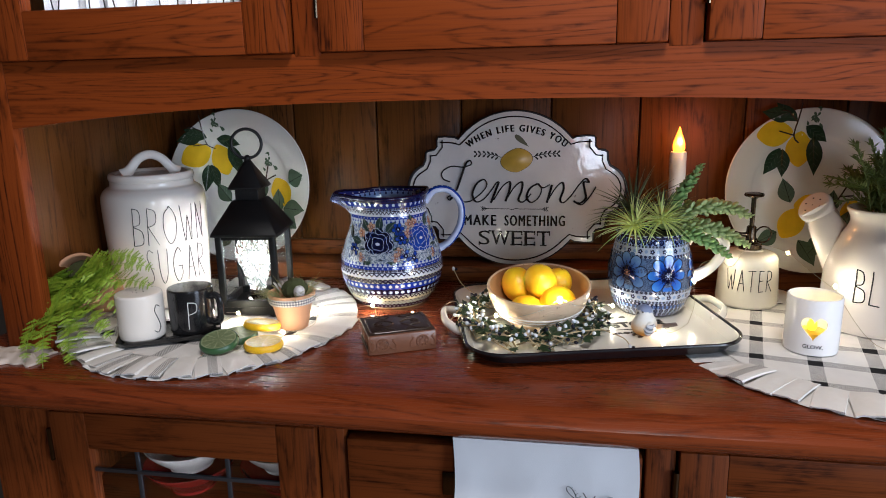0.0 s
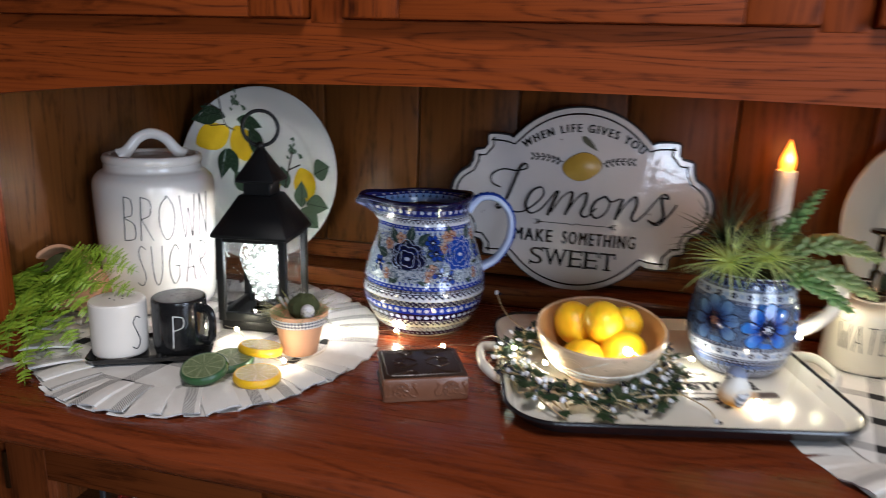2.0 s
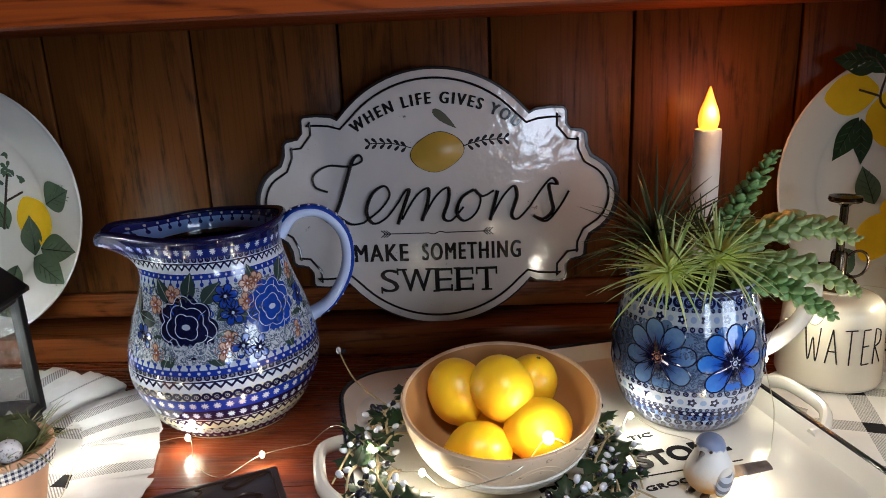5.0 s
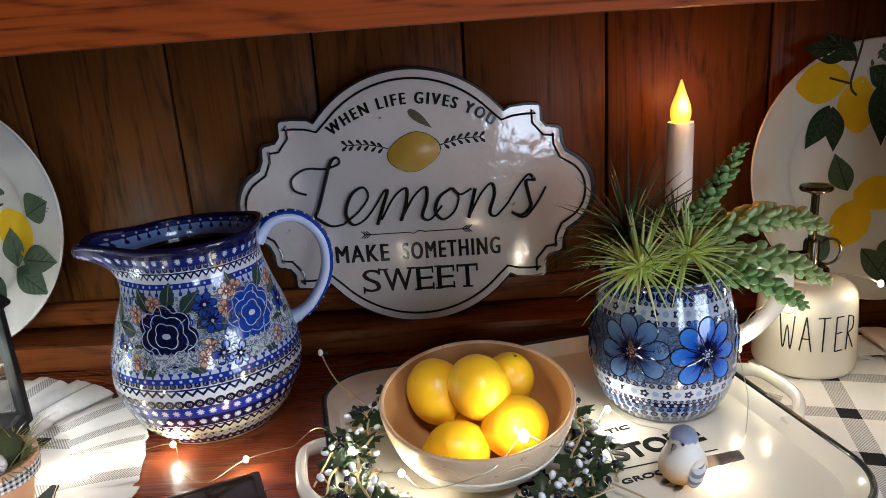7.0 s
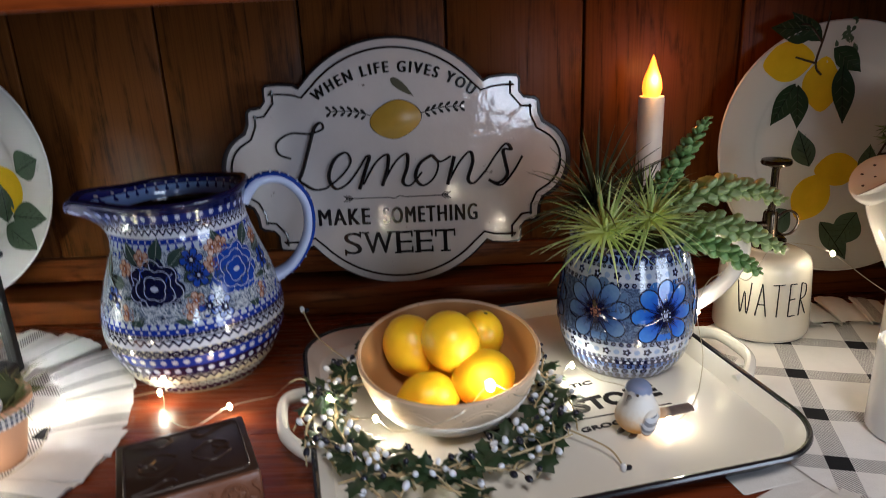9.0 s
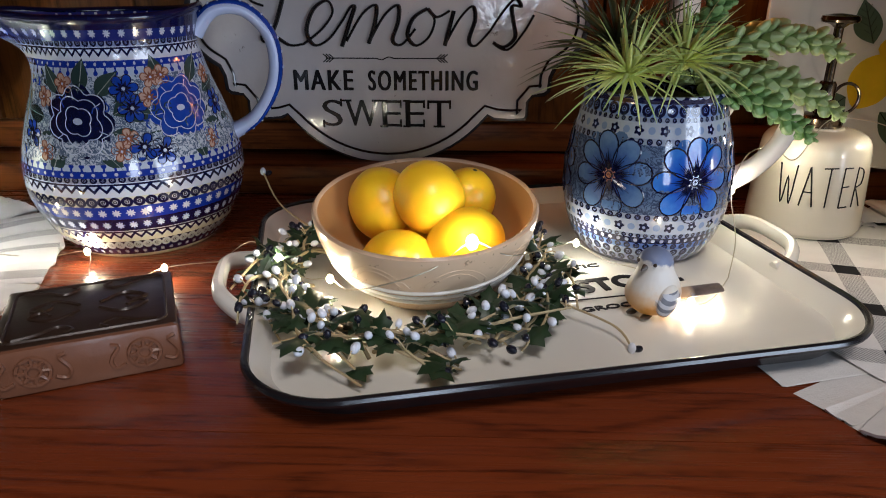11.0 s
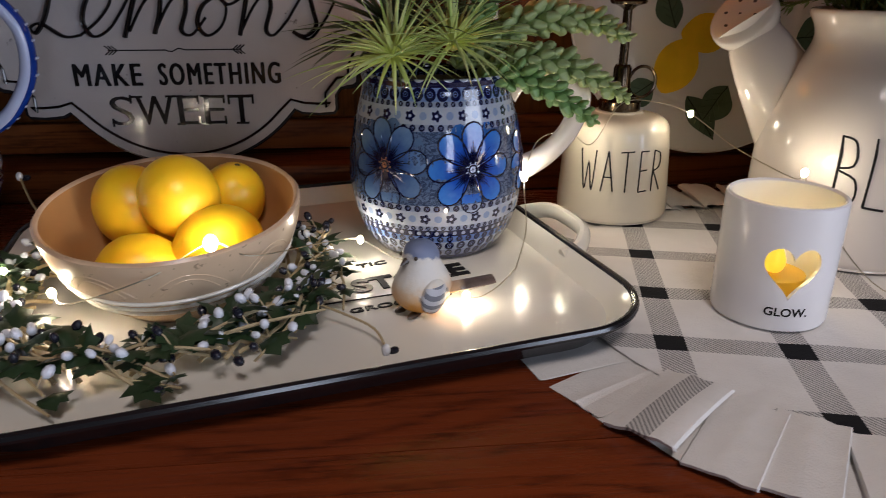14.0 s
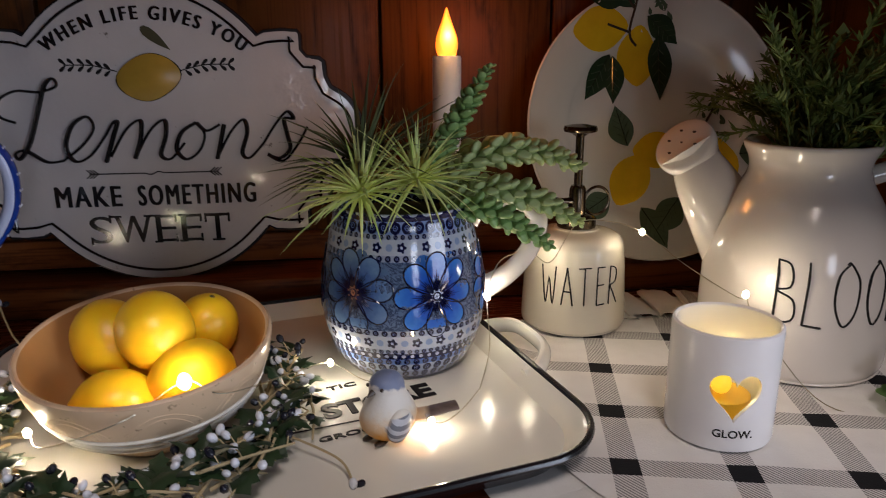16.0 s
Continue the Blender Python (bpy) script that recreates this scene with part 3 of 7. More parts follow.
part("dish", dish([(0.13, 0.072, 0.012, 0.0), (0.142, 0.084, 0.014, 0.004), (0.146, 0.088, 0.015, 0.009), (0.143, 0.085, 0.014, 0.0095), (0.132, 0.074, 0.012, 0.005)]), black_glaze, shaker_tray)


def shaker(place, material, letter, lettering, label, handle_turn):
    s = thing("shaker", label, "shaker", pose(place[0], place[1], 0.9105), group="salt and pepper")
    prof = [(0, 0), (0.027, 0), (0.031, 0.0015), (0.0325, 0.006), (0.033, 0.03), (0.033, 0.062), (0.0322, 0.0665), (0.0295, 0.0685), (0.012, 0.069), (0, 0.069)]
    part("body", turned(prof, 60, 56), material, s)
    holes = bmesh.new()
    for k in range(5):
        a = 2 * math.pi * k / 5
        bmesh.ops.create_cone(holes, cap_ends=True, segments=10, radius1=0.0011, radius2=0.0011, depth=0.0006, matrix=Matrix.Translation((0.008 * math.cos(a), 0.008 * math.sin(a), 0.0691)))
    part("holes", holes, ink if material is not black_glaze else dark_bronze, s)
    grip = spline([(0.0315, 0, 0.056), (0.043, 0, 0.058), (0.0505, 0, 0.05), (0.0505, 0, 0.026), (0.044, 0, 0.016), (0.0315, 0, 0.017)], 26)
    part("handle", tube(grip, 0.0042, 10, None, 1.3), material, s, at=pose(0, 0, 0, 0, 0, handle_turn))
    face = radians(-16 if letter == "S" else -60)
    part("letter", scrawl(letter, 0.041, 0.012, 0.0010, round_wrap(0.033, face, 0.0001, 0.011)), lettering, s)


shaker((-0.665, 0.768), white_glaze, "S", ink, "white mug-shaped salt shaker lettered S on a black tray", 150)
shaker((-0.603, 0.803), black_glaze, "P", white_ink, "black mug-shaped pepper shaker lettered P on a black tray", -8)

# water bottle
B = (0.2515, 1.055)
bottle = thing("spray_bottle", "cream ceramic bottle lettered WATER with a bronze pump", "bottle", pose(B[0], B[1], 0.9035) @ Matrix.Diagonal((0.985, 0.985, 0.97, 1)))
bprof = [(0, 0), (0.042, 0), (0.047, 0.002), (0.049, 0.008), (0.0475, 0.04), (0.0455, 0.072), (0.043, 0.083), (0.036, 0.089), (0.022, 0.092), (0.0185, 0.094), (0, 0.094)]
part("body", turned(bprof, 60, 64), cream_glaze, bottle)
part("lettering", scrawl("WATER", 0.035, 0.074, 0.0010, round_wrap(lambda z: radius_at(bprof[3:6], z), radians(-100), 0.0001, 0.031)), ink, bottle, "thin black hand lettering")
pump = new("pump")
pump.parent = bottle
part("collar", lathe([(0, 0.093), (0.0175, 0.093), (0.018, 0.095), (0.018, 0.102), (0.016, 0.104), (0.008, 0.106), (0.0075, 0.13), (0.006, 0.133), (0, 0.133)], 32), dark_bronze, pump)
part("plunger", lathe([(0, 0.13), (0.0038, 0.13), (0.0038, 0.178), (0.0075, 0.181), (0.0145, 0.183), (0.0155, 0.185), (0.0145, 0.188), (0.006, 0.1895), (0, 0.19)], 28), dark_bronze, pump)
ring = [(0.0205 + 0.0135 * math.cos(a), 0, 0.117 + 0.0135 * math.sin(a)) for a in [2 * math.pi * k / 28 for k in range(29)]]
part("finger_ring", tube(ring, 0.0014, 8), dark_bronze, pump, at=pose(0, 0, 0, 0, 0, 12))
part("nozzle", tube(spline([(-0.004, 0, 0.118), (-0.018, 0, 0.119), (-0.03, 0, 0.123)], 8), lambda t: 0.0045 - 0.002 * t, 10), dark_bronze, pump, at=pose(0, 0, 0, 0, 0, 12))

# glow jar with a cut heart
G = (0.2855, 0.8475)
glow_jar = thing("candle_holder", "white ceramic candle holder with a heart cut-out, lettered GLOW", "candle holder", pose(G[0], G[1], 0.9035) @ Matrix.Diagonal((0.826, 0.826, 0.917, 1)))
gface = radians(-107)


def heart(t):
    return 0.0158 * math.sin(t) ** 3 * 1.18, 0.0195 * (0.8125 * math.cos(t) - 0.3125 * math.cos(2 * t) - 0.125 * math.cos(3 * t) - 0.0625 * math.cos(4 * t)) + 0.001


def cut(bm, cutter):
    """The first solid less the second."""
    a, b = new("solid", finish(bm, "solid", [])), new("cutter", finish(cutter, "cutter", []))
    mod = a.modifiers.new("cut", "BOOLEAN")
    mod.object, mod.operation, mod.solver = b, "DIFFERENCE", "EXACT"
    bpy.context.view_layer.update()
    me = bpy.data.meshes.new_from_object(a.evaluated_get(bpy.context.evaluated_depsgraph_get()))
    out = bmesh.new()
    out.from_mesh(me)
    bpy.data.meshes.remove(me)
    for ob in (a, b):
        bpy.data.objects.remove(ob)
    return out


solid_jar = lathe([(0, 0.0), (0.036, 0.0), (0.0405, 0.001), (0.0415, 0.004), (0.0415, 0.03), (0.0415, 0.055), (0.0415, 0.080), (0.0412, 0.0835), (0.0395, 0.0845), (0.0378, 0.083), (0.0375, 0.080), (0.0375, 0.03), (0.0375, 0.004), (0.03, 0.0035), (0, 0.0035)], 96)
HEART = [heart(2 * math.pi * k / 48) for k in range(48)]
prism = plate_of(HEART, -0.06, -0.02)
turn_heart = pose(0, 0, 0.0425, 0, 0, math.degrees(gface) + 92)
for v in prism.verts:
    v.co = turn_heart @ v.co
bmesh.ops.recalc_face_normals(prism, faces=prism.faces)
wall = cut(solid_jar, prism)
part("jar", wall, ceramic("glow_jar_glaze", (0.86, 0.84, 0.84), 0.14), glow_jar)
glow_text = words("GLOW.", 0.0080, 0.0004, 0.00015, 1.15)
wrap = round_wrap(0.0416, gface + 0.05, 0, 0.0145)
for v in glow_text.verts:
    p = wrap(v.co.x, v.co.z)
    v.co = p + Vector((p.x, p.y, 0)).normalized() * (-v.co.y)
part("lettering", glow_text, ink, glow_jar, "small black lettering")
tea = thing("tea_light", "small yellow flameless tea light glowing inside the holder", "candle", pose(G[0], G[1], 0.9075))
part("cup", lathe([(0, 0), (0.0185, 0), (0.019, 0.001), (0.019, 0.022), (0.017, 0.0225), (0.003, 0.021), (0, 0.021)], 36), plain("yellow_plastic", (0.75, 0.45, 0.03), 0.4), tea)
part("flame", turned([(0, 0.021), (0.0045, 0.023), (0.0065, 0.029), (0.0045, 0.036), (0.0015, 0.042), (0, 0.044)], 20, 20), tea_glow, tea)

# watering can
W = (0.406, 0.957)
can = thing("watering_can", "white ceramic watering can lettered BLOOM holding a plant", "watering can", pose(W[0], W[1], 0.9035))
wprof = [(0, 0), (0.062, 0), (0.069, 0.003), (0.0715, 0.012), (0.0722, 0.04), (0.0705, 0.085), (0.0645, 0.112), (0.0545, 0.133), (0.0465, 0.147), (0.0435, 0.156), (0.0445, 0.164), (0.0475, 0.1705), (0.049, 0.174), (0.0485, 0.1765), (0.045, 0.1765), (0.038, 0.1715), (0.031, 0.164), (0.0285, 0.155), (0.038, 0.13), (0.05, 0.09), (0.055, 0.03), (0, 0.03)]
part("body", turned(wprof, 110, 72), white_glaze, can)
sp = spline([(-0.015, 0.010, 0.048), (-0.039, 0.027, 0.095), (-0.060, 0.045, 0.138), (-0.068, 0.053, 0.156), (-0.073, 0.057, 0.165)], 24)
part("spout", tube(sp, lambda t: 0.019 + 0.021 * max(0, 1 - t / 0.8) ** 1.3 + 0.0065 * max(0, (t - 0.75) / 0.25) ** 2, 32), white_glaze, can)
d = Vector((-0.72, -0.36, 0.6)).normalized()
rose = turned([(0.0185, -0.030), (0.0200, -0.017), (0.0232, -0.007), (0.0258, 0.0), (0.0262, 0.0045), (0.0245, 0.0085), (0.017, 0.0105), (0.0, 0.0115)], 36, 40)
for v in rose.verts:
    v.co = Vector((0, 0, 0)) + (d.to_track_quat("Z", "Y") @ v.co) + sp[-1]
part("rose", rose, white_glaze, can)
dots = bmesh.new()
for k in range(7):
    a, r = 2 * math.pi * k / 6, 0.013 if k < 6 else 0
    p = sp[-1] + d.to_track_quat("Z", "Y") @ Vector((r * math.cos(a), r * math.sin(a), 0.0105))
    ball(0.0018, p, (1, 1, 0.6), dots, None, 8, 6)
part("rose_holes", dots, plain("dark_hole", (0.06, 0.04, 0.035), 0.6), can)
part("handle", tube(spline([(0.045, -0.012, 0.150), (0.08, -0.022, 0.158), (0.118, -0.03, 0.128), (0.118, -0.03, 0.075), (0.07, -0.018, 0.04)], 30), 0.008, 12), white_glaze, can)
part("lettering", scrawl("BLOOM", 0.047, 0.108, 0.0014, round_wrap(lambda z: radius_at(wprof[3:7], z), radians(-91), 0.0002, 0.050)), ink, can, "thin black hand lettering")

# mixing bowl and lemons
bowl = thing("mixing_bowl", "worn cream stoneware mixing bowl with blue bands, full of lemons", "bowl", pose(-0.086, 0.902, 0.9130, 8.5) @ Matrix.Diagonal((0.905, 0.905, 0.90, 1)))


def bowl_material():
    s = Shader("stoneware")
    x, y, z = s.coord()
    o = s.vec(x, y, z)
    big, fine = s.noise(o, 25.0, 4), s.noise(o, 220.0, 2)
    c = s.mix(big, (0.64, 0.45, 0.28), (0.76, 0.58, 0.40))
    for z0 in (0.0225, 0.0285, 0.0345):
        c = s.mix(((z - z0).m("ABSOLUTE") < 0.0014) * 0.85, c, (0.86, 0.82, 0.74))
    c = s.mix(s.step(z + (big - 0.5) * 0.006, 0.0658, 0.0675) * 0.55, c, (0.30, 0.16, 0.09))
    c = s.mix(s.step(fine, 0.66, 0.74) * 0.6, c, (0.16, 0.10, 0.06))
    s.set(Base_Color=c, Roughness=0.14 + big * 0.14)
    s.bump(big, 0.15, 0.002)
    return s.mat


stoneware = bowl_material()
stone_in = plain("stoneware_inside", (0.44, 0.235, 0.09), 0.35, 0, 0.2, 40)
outer = [(0, 0), (0.046, 0), (0.051, 0.002), (0.0535, 0.005), (0.060, 0.011), (0.0685, 0.021), (0.0755, 0.032), (0.0768, 0.0355), (0.0792, 0.039), (0.083, 0.05), (0.0855, 0.062), (0.0858, 0.066), (0.084, 0.068), (0.0815, 0.066)]
part("shell", lathe(outer, 80), stoneware, bowl)
band_glaze = ceramic("pale_band_glaze", (0.86, 0.82, 0.74), 0.12)
for z in (0.0225, 0.0285, 0.0345):
    r = radius_at(outer, z) + 0.0002
    part("raised_band", tube([(r * math.cos(2 * math.pi * k / 72), r * math.sin(2 * math.pi * k / 72), z) for k in range(73)], 0.0016, 8), band_glaze, bowl, "raised white band")
inner = [(0.0815, 0.066), (0.079, 0.055), (0.072, 0.036), (0.058, 0.018), (0.04, 0.008), (0, 0.006)]
part("inside", turned(inner, 30, 80), stone_in, bowl)
shell_r = lambda z: radius_at([(0.0792, 0.039), (0.083, 0.05), (0.0855, 0.062), (0.0858, 0.066)], z)
for k in range(9):
    for span, top in ((0.30, 0.056), (0.22, 0.0525)):
        mid = 2 * math.pi * (k + 0.2) / 9
        arc = []
        for n in range(15):
            f = -1 + n / 7
            z = 0.0405 + (top - 0.0405) * (1 - f * f)
            arc.append(((shell_r(z) - 0.0003) * math.cos(mid + f * span), (shell_r(z) - 0.0003) * math.sin(mid + f * span), z))
        part("moulded_arch", tube(arc, 0.0006, 6), stoneware, bowl)


def lemon(place, direction, size, label="bright yellow lemon lying in the stoneware bowl"):
    prof = [(0, -1.27), (0.1, -1.25), (0.22, -1.17), (0.42, -1.03), (0.71, -0.8), (0.94, -0.42), (1.0, 0), (0.95, 0.42), (0.74, 0.8), (0.42, 1.06), (0.2, 1.14), (0.1, 1.15), (0, 1.15)]
    bm = turned([(r * size, z * size) for r, z in prof], 40, 36)
    m = Matrix.Translation(place) @ Vector(direction).to_track_quat("Z", "Y").to_matrix().to_4x4()
    le = thing("lemon", label, "lemon", m, group="lemons in the bowl")
    part("fruit", bm, lemon_skin, le)
    part("stem_end", lathe([(0, 1.13 * size), (0.09 * size, 1.13 * size), (0.08 * size, 1.16 * size), (0, 1.17 * size)], 12), plain("stem_end", (0.10, 0.08, 0.03), 0.8), le)


lemon((-0.119, 0.921, 0.961), (-0.35, 0.55, 0.75), 0.0245)
lemon((-0.084, 0.903, 0.973), (0.35, -0.75, -0.35), 0.0245)
lemon((-0.058, 0.934, 0.961), (0.25, -0.1, 0.95), 0.0215)
lemon((-0.058, 0.882, 0.948), (0.93, 0.3, 0.12), 0.0236)
lemon((-0.104, 0.872, 0.936), (0.95, 0.1, 0.0), 0.0225)
lemon((-0.086, 0.912, 0.935), (0.7, 0.6, 0.0), 0.0215)

# flameless taper
taper = thing("taper_candle", "white flameless taper candle with an amber glowing flame", "candle", pose(0.1405, 1.118, 0.9))
part("shaft", lathe([(0, 0), (0.0135, 0), (0.0135, 0.244), (0.0128, 0.2465), (0.009, 0.2445), (0, 0.2445)], 32), candle_wax, taper)
part("flame", turned([(0, 0.244), (0.0075, 0.246), (0.0102, 0.254), (0.0092, 0.264), (0.0048, 0.276), (0.0012, 0.287), (0, 0.289)], 30, 24), flame_glow_mat, taper)
for v in taper.children[1].data.vertices:
    v.co.z -= 0.244
taper.children[1].location.z = 0.244
# ---- enamel tray ----
tray = thing("enamel_tray", "white enamel serving tray with a black rim and loop handles", "tray", pose(-0.0197, 0.9225, 0.9045, 0, -0.4, 13) @ Matrix.Diagonal((0.945, 1, 1, 1)))
part("outside", dish([(0.366, 0.294, 0.05, 0.0), (0.3795, 0.3075, 0.052, 0.001), (0.3945, 0.3225, 0.053, 0.013), (0.4022, 0.3302, 0.055, 0.0163), (0.4005, 0.3285, 0.0545, 0.0166), (0.3905, 0.3185, 0.052, 0.0125), (0.376, 0.304, 0.05, 0.0022)], 12), tray_rim, tray, "black enamelled underside")
part("pan", dish([(0.4005, 0.3285, 0.054, 0.0178), (0.391, 0.319, 0.052, 0.014), (0.377, 0.305, 0.05, 0.0035)], 12, False), tray_white, tray)
path = [(x, y, 0.0170) for x, y in rounded(0.4035, 0.3315, 0.055, 12)]
part("rim", tube(path + path[:2], 0.0026, 8, None, 1.0), tray_rim, tray, "black enamelled rim")
for s in (-1, 1):
    loop = spline([(s * 0.194, -0.048, 0.009), (s * 0.208, -0.046, 0.012), (s * 0.2235, -0.028, 0.018), (s * 0.2265, 0, 0.019), (s * 0.2235, 0.028, 0.018), (s * 0.208, 0.046, 0.012), (s * 0.194, 0.048, 0.009)], 30)
    part("handle", tube(loop, 0.0052, 10, None, 1.3), tray_white, tray)


def fitted(bm, width, height):
    """Lettering stretched to a width and height about its middle."""
    xs, zs = [v.co.x for v in bm.verts], [v.co.z for v in bm.verts]
    cx, cz, w, h = (min(xs) + max(xs)) / 2, (min(zs) + max(zs)) / 2, max(xs) - min(xs), max(zs) - min(zs)
    for v in bm.verts:
        v.co.x, v.co.z = (v.co.x - cx) * width / w, (v.co.z - cz) * height / h
    return bm


def on_tray(text, x, y, width, height, bold):
    bm = fitted(words(text, 0.03, 0.0008, bold), width / 0.945, height)
    c, s = math.cos(0.07), math.sin(0.07)
    for v in bm.verts:
        v.co = Vector((v.co.x * c - v.co.z * s + (x + 0.011) / 0.945, v.co.x * s + v.co.z * c + y, 0.0040 - v.co.y))
    part("lettering", bm, ink, tray, "black printed lettering", smooth=False)


on_tray("TIC", 0.044, -0.002, 0.022, 0.006, 0.0004)
on_tray("ER", -0.047, -0.0425, 0.033, 0.021, 0.0011)
on_tray("STORE", 0.064, -0.0336, 0.082, 0.021, 0.0011)
on_tray("GROCERIES", 0.048, -0.0690, 0.068, 0.0060, 0.0003)
part("printed_line", box(-0.045, 0.123, -0.0562, -0.0554, 0.0034, 0.0042, 0), ink, tray, smooth=False)

# ---- ruffled mats ----
def ruffle_material():
    """Cream cloth; on some pleats a grey twill band runs along one side."""
    s = Shader("ruffle_cloth")
    x, y, z = s.coord()
    o, r = s.vec(x, y, z), s.rand()
    big, w = s.noise(o, 60.0, 3), s.noise(o, 900.0, 1)
    fine = (((x + y) * 2100.0).m("SINE")) > 0.1
    c = s.mix(big, (0.70, 0.68, 0.65), (0.83, 0.81, 0.78))
    band = (((x - (r * 0.036 - 0.018)).m("ABSOLUTE")) < 0.0062) * ((r * 7.0).m("FRACT") < 0.55)
    c = s.mix(band * (0.2 + fine * 0.5), c, (0.05, 0.05, 0.055))
    s.set(Base_Color=c, Roughness=0.9, Spec=0.2)
    s.bump(w + big * 3.0, 0.4, 0.0008)
    return s.mat


ruffle = ruffle_material()


def pleat_mesh(seed):
    """One box pleat, x along the hem and y outwards from the seam: a raised panel and the fold beside it."""
    rng = random.Random(seed)
    bm = bmesh.new()
    half, lift, lean = 0.0172 + rng.uniform(-0.0015, 0.0018), rng.uniform(0.0035, 0.0065), rng.uniform(-0.75, -0.25)
    across = [-1.0, -0.96, -0.6, -0.2, 0.2, 0.6, 0.96, 1.0]
    rows = []
    for k in range(8):
        v = k / 7
        y = 0.175 + 0.066 * v
        hump = lift * (0.35 + 0.65 * math.sin(math.pi * (0.12 + 0.62 * v)))
        row = []
        for u in across:
            z = 0.0028 + hump * (1 - 0.30 * abs(u) ** 2 + lean * u * 0.5) + 0.0006 * math.sin(u * 9 + seed)
            row.append((u * half + 0.004 * lean * v, y - 0.0025 * (abs(u) > 0.99), z * (1 if abs(u) < 0.99 else 0.72)))
        # the fold that runs back under the panel, open towards the hem
        end = row[-1]
        row.append((end[0] - 0.003, y - 0.003, end[2] * 0.5))
        row.append((half + 0.002 + 0.007 * v, y - 0.004 - 0.003 * v, 0.0016))
        row.append((half + 0.006 + 0.012 * v, y - 0.003 - 0.004 * v, 0.0030 + 0.002 * v))
        rows.append([bm.verts.new(p) for p in row])
    for a, b in zip(rows, rows[1:]):
        for i in range(len(a) - 1):
            bm.faces.new((a[i], a[i + 1], b[i + 1], b[i]))
    hem = [bm.verts.new((p.co.x, p.co.y - 0.0012, max(0.0008, p.co.z - 0.0022))) for p in rows[-1]]
    for i in range(len(hem) - 1):
        bm.faces.new((rows[-1][i], rows[-1][i + 1], hem[i + 1], hem[i]))
    return finish(bm, "pleat", ruffle, True, 35)


PLEATS = [pleat_mesh(k) for k in range(6)]


def ruffled_mat(place, turn, label, seed, pressed=None, squash=0.0):
    rng = random.Random(seed)
    m = thing("placemat", label, "placemat", pose(place[0], place[1], 0.9, 0, 0, turn))
    cloth = bmesh.new()
    rad, n = 0.183, 72
    rows = []
    for r0 in (0.0, 0.05, 0.09, 0.12, 0.15, 0.172, rad):
        row = []
        for k in range(n if r0 else 1):
            a = 2 * math.pi * k / n
            r = r0 * (1 - squash * math.exp(-(math.remainder(a + radians(turn) - radians(232), 2 * math.pi) / 0.65) ** 2))
            row.append(cloth.verts.new((r * math.cos(a), r * math.sin(a), 0.0024 + 0.0014 * noise.noise((r * math.cos(a) * 30 + seed, r * math.sin(a) * 30, 0)))))
        rows.append(row)
    for a, b in zip(rows, rows[1:]):
        for k in range(n):
            j = (k + 1) % n
            cloth.faces.new((a[0], b[k], b[j]) if len(a) == 1 else (a[k], b[k], b[j], a[j]))
    part("cloth", cloth, plaid, m)
    pleats = 39
    for k in range(pleats):
        a = 2 * math.pi * (k + 0.1 * rng.uniform(-1, 1)) / pleats
        shrink = 1 - squash * math.exp(-(math.remainder(a + radians(turn) - radians(232), 2 * math.pi) / 0.65) ** 2)
        low = 1.0 if pressed is None or math.cos(a + radians(turn) - pressed) < 0.72 else 0.12
        ob = new("pleat", rng.choice(PLEATS))
        ob.parent = m
        ob.matrix_local = pose(0, 0, 0, 0, 0, math.degrees(a) - 90) @ Matrix.Translation((0, 0.18, 0)) @ pose(0, 0, 0, 0, rng.uniform(-2, 4), rng.uniform(-5, 5)) @ Matrix.Translation((0, -0.18, 0)) @ Matrix.Diagonal((1, shrink * rng.uniform(0.985, 1.015), low * rng.uniform(0.8, 1.15), 1))
    return m


ruffled_mat((-0.613, 0.868), -8, "round cream and black plaid placemat with pleated ruffle, beneath the lantern", 3, None, 0.13)
ruffled_mat((0.345, 0.872), -14, "round cream and black plaid placemat with pleated ruffle under ceramics", 8, radians(165))

# ---- book ----
book = thing("book", "small old brown book with embossed leather cover and scrolled spine", "book", pose(-0.2875, 0.8125, 0.9, 0, 0, 24.5) @ Matrix.Scale(0.95, 4))
part("cover", box(-0.051, 0.051, -0.043, 0.043, 0.0265, 0.031, 0.002), leather, book)
part("cover", box(-0.051, 0.051, -0.043, 0.043, 0.0, 0.004, 0.0015), leather, book)
part("page_block", box(-0.049, 0.049, -0.038, 0.040, 0.004, 0.0265, 0.001), pages, book)
part("spine", box(-0.0515, 0.0515, -0.0455, -0.037, 0.0, 0.0305, 0.0035), pages, book, "rosy brown embossed spine")
for x in (-0.03, 0.03):
    emb = bmesh.new()
    for r in (0.004, 0.009):
        tube([(x + r * math.cos(a), -0.0460, 0.0155 + r * math.sin(a)) for a in [2 * math.pi * k / 20 for k in range(21)]], 0.0013, 5, emb)
    for k in range(8):
        a = 2 * math.pi * k / 8
        tube([(x + r * math.cos(a), -0.0460, 0.0155 + r * math.sin(a)) for r in (0.004, 0.0095)], 0.0013, 5, emb)
    for s in (-1, 1):
        tube(spline([(x + s * 0.011, -0.0458, 0.01), (x + s * 0.017, -0.0458, 0.008), (x + s * 0.019, -0.0458, 0.014), (x + s * 0.014, -0.0458, 0.022), (x + s * 0.018, -0.0458, 0.024)], 12), 0.0013, 5, emb)
    part("rosette", emb, pages, book)
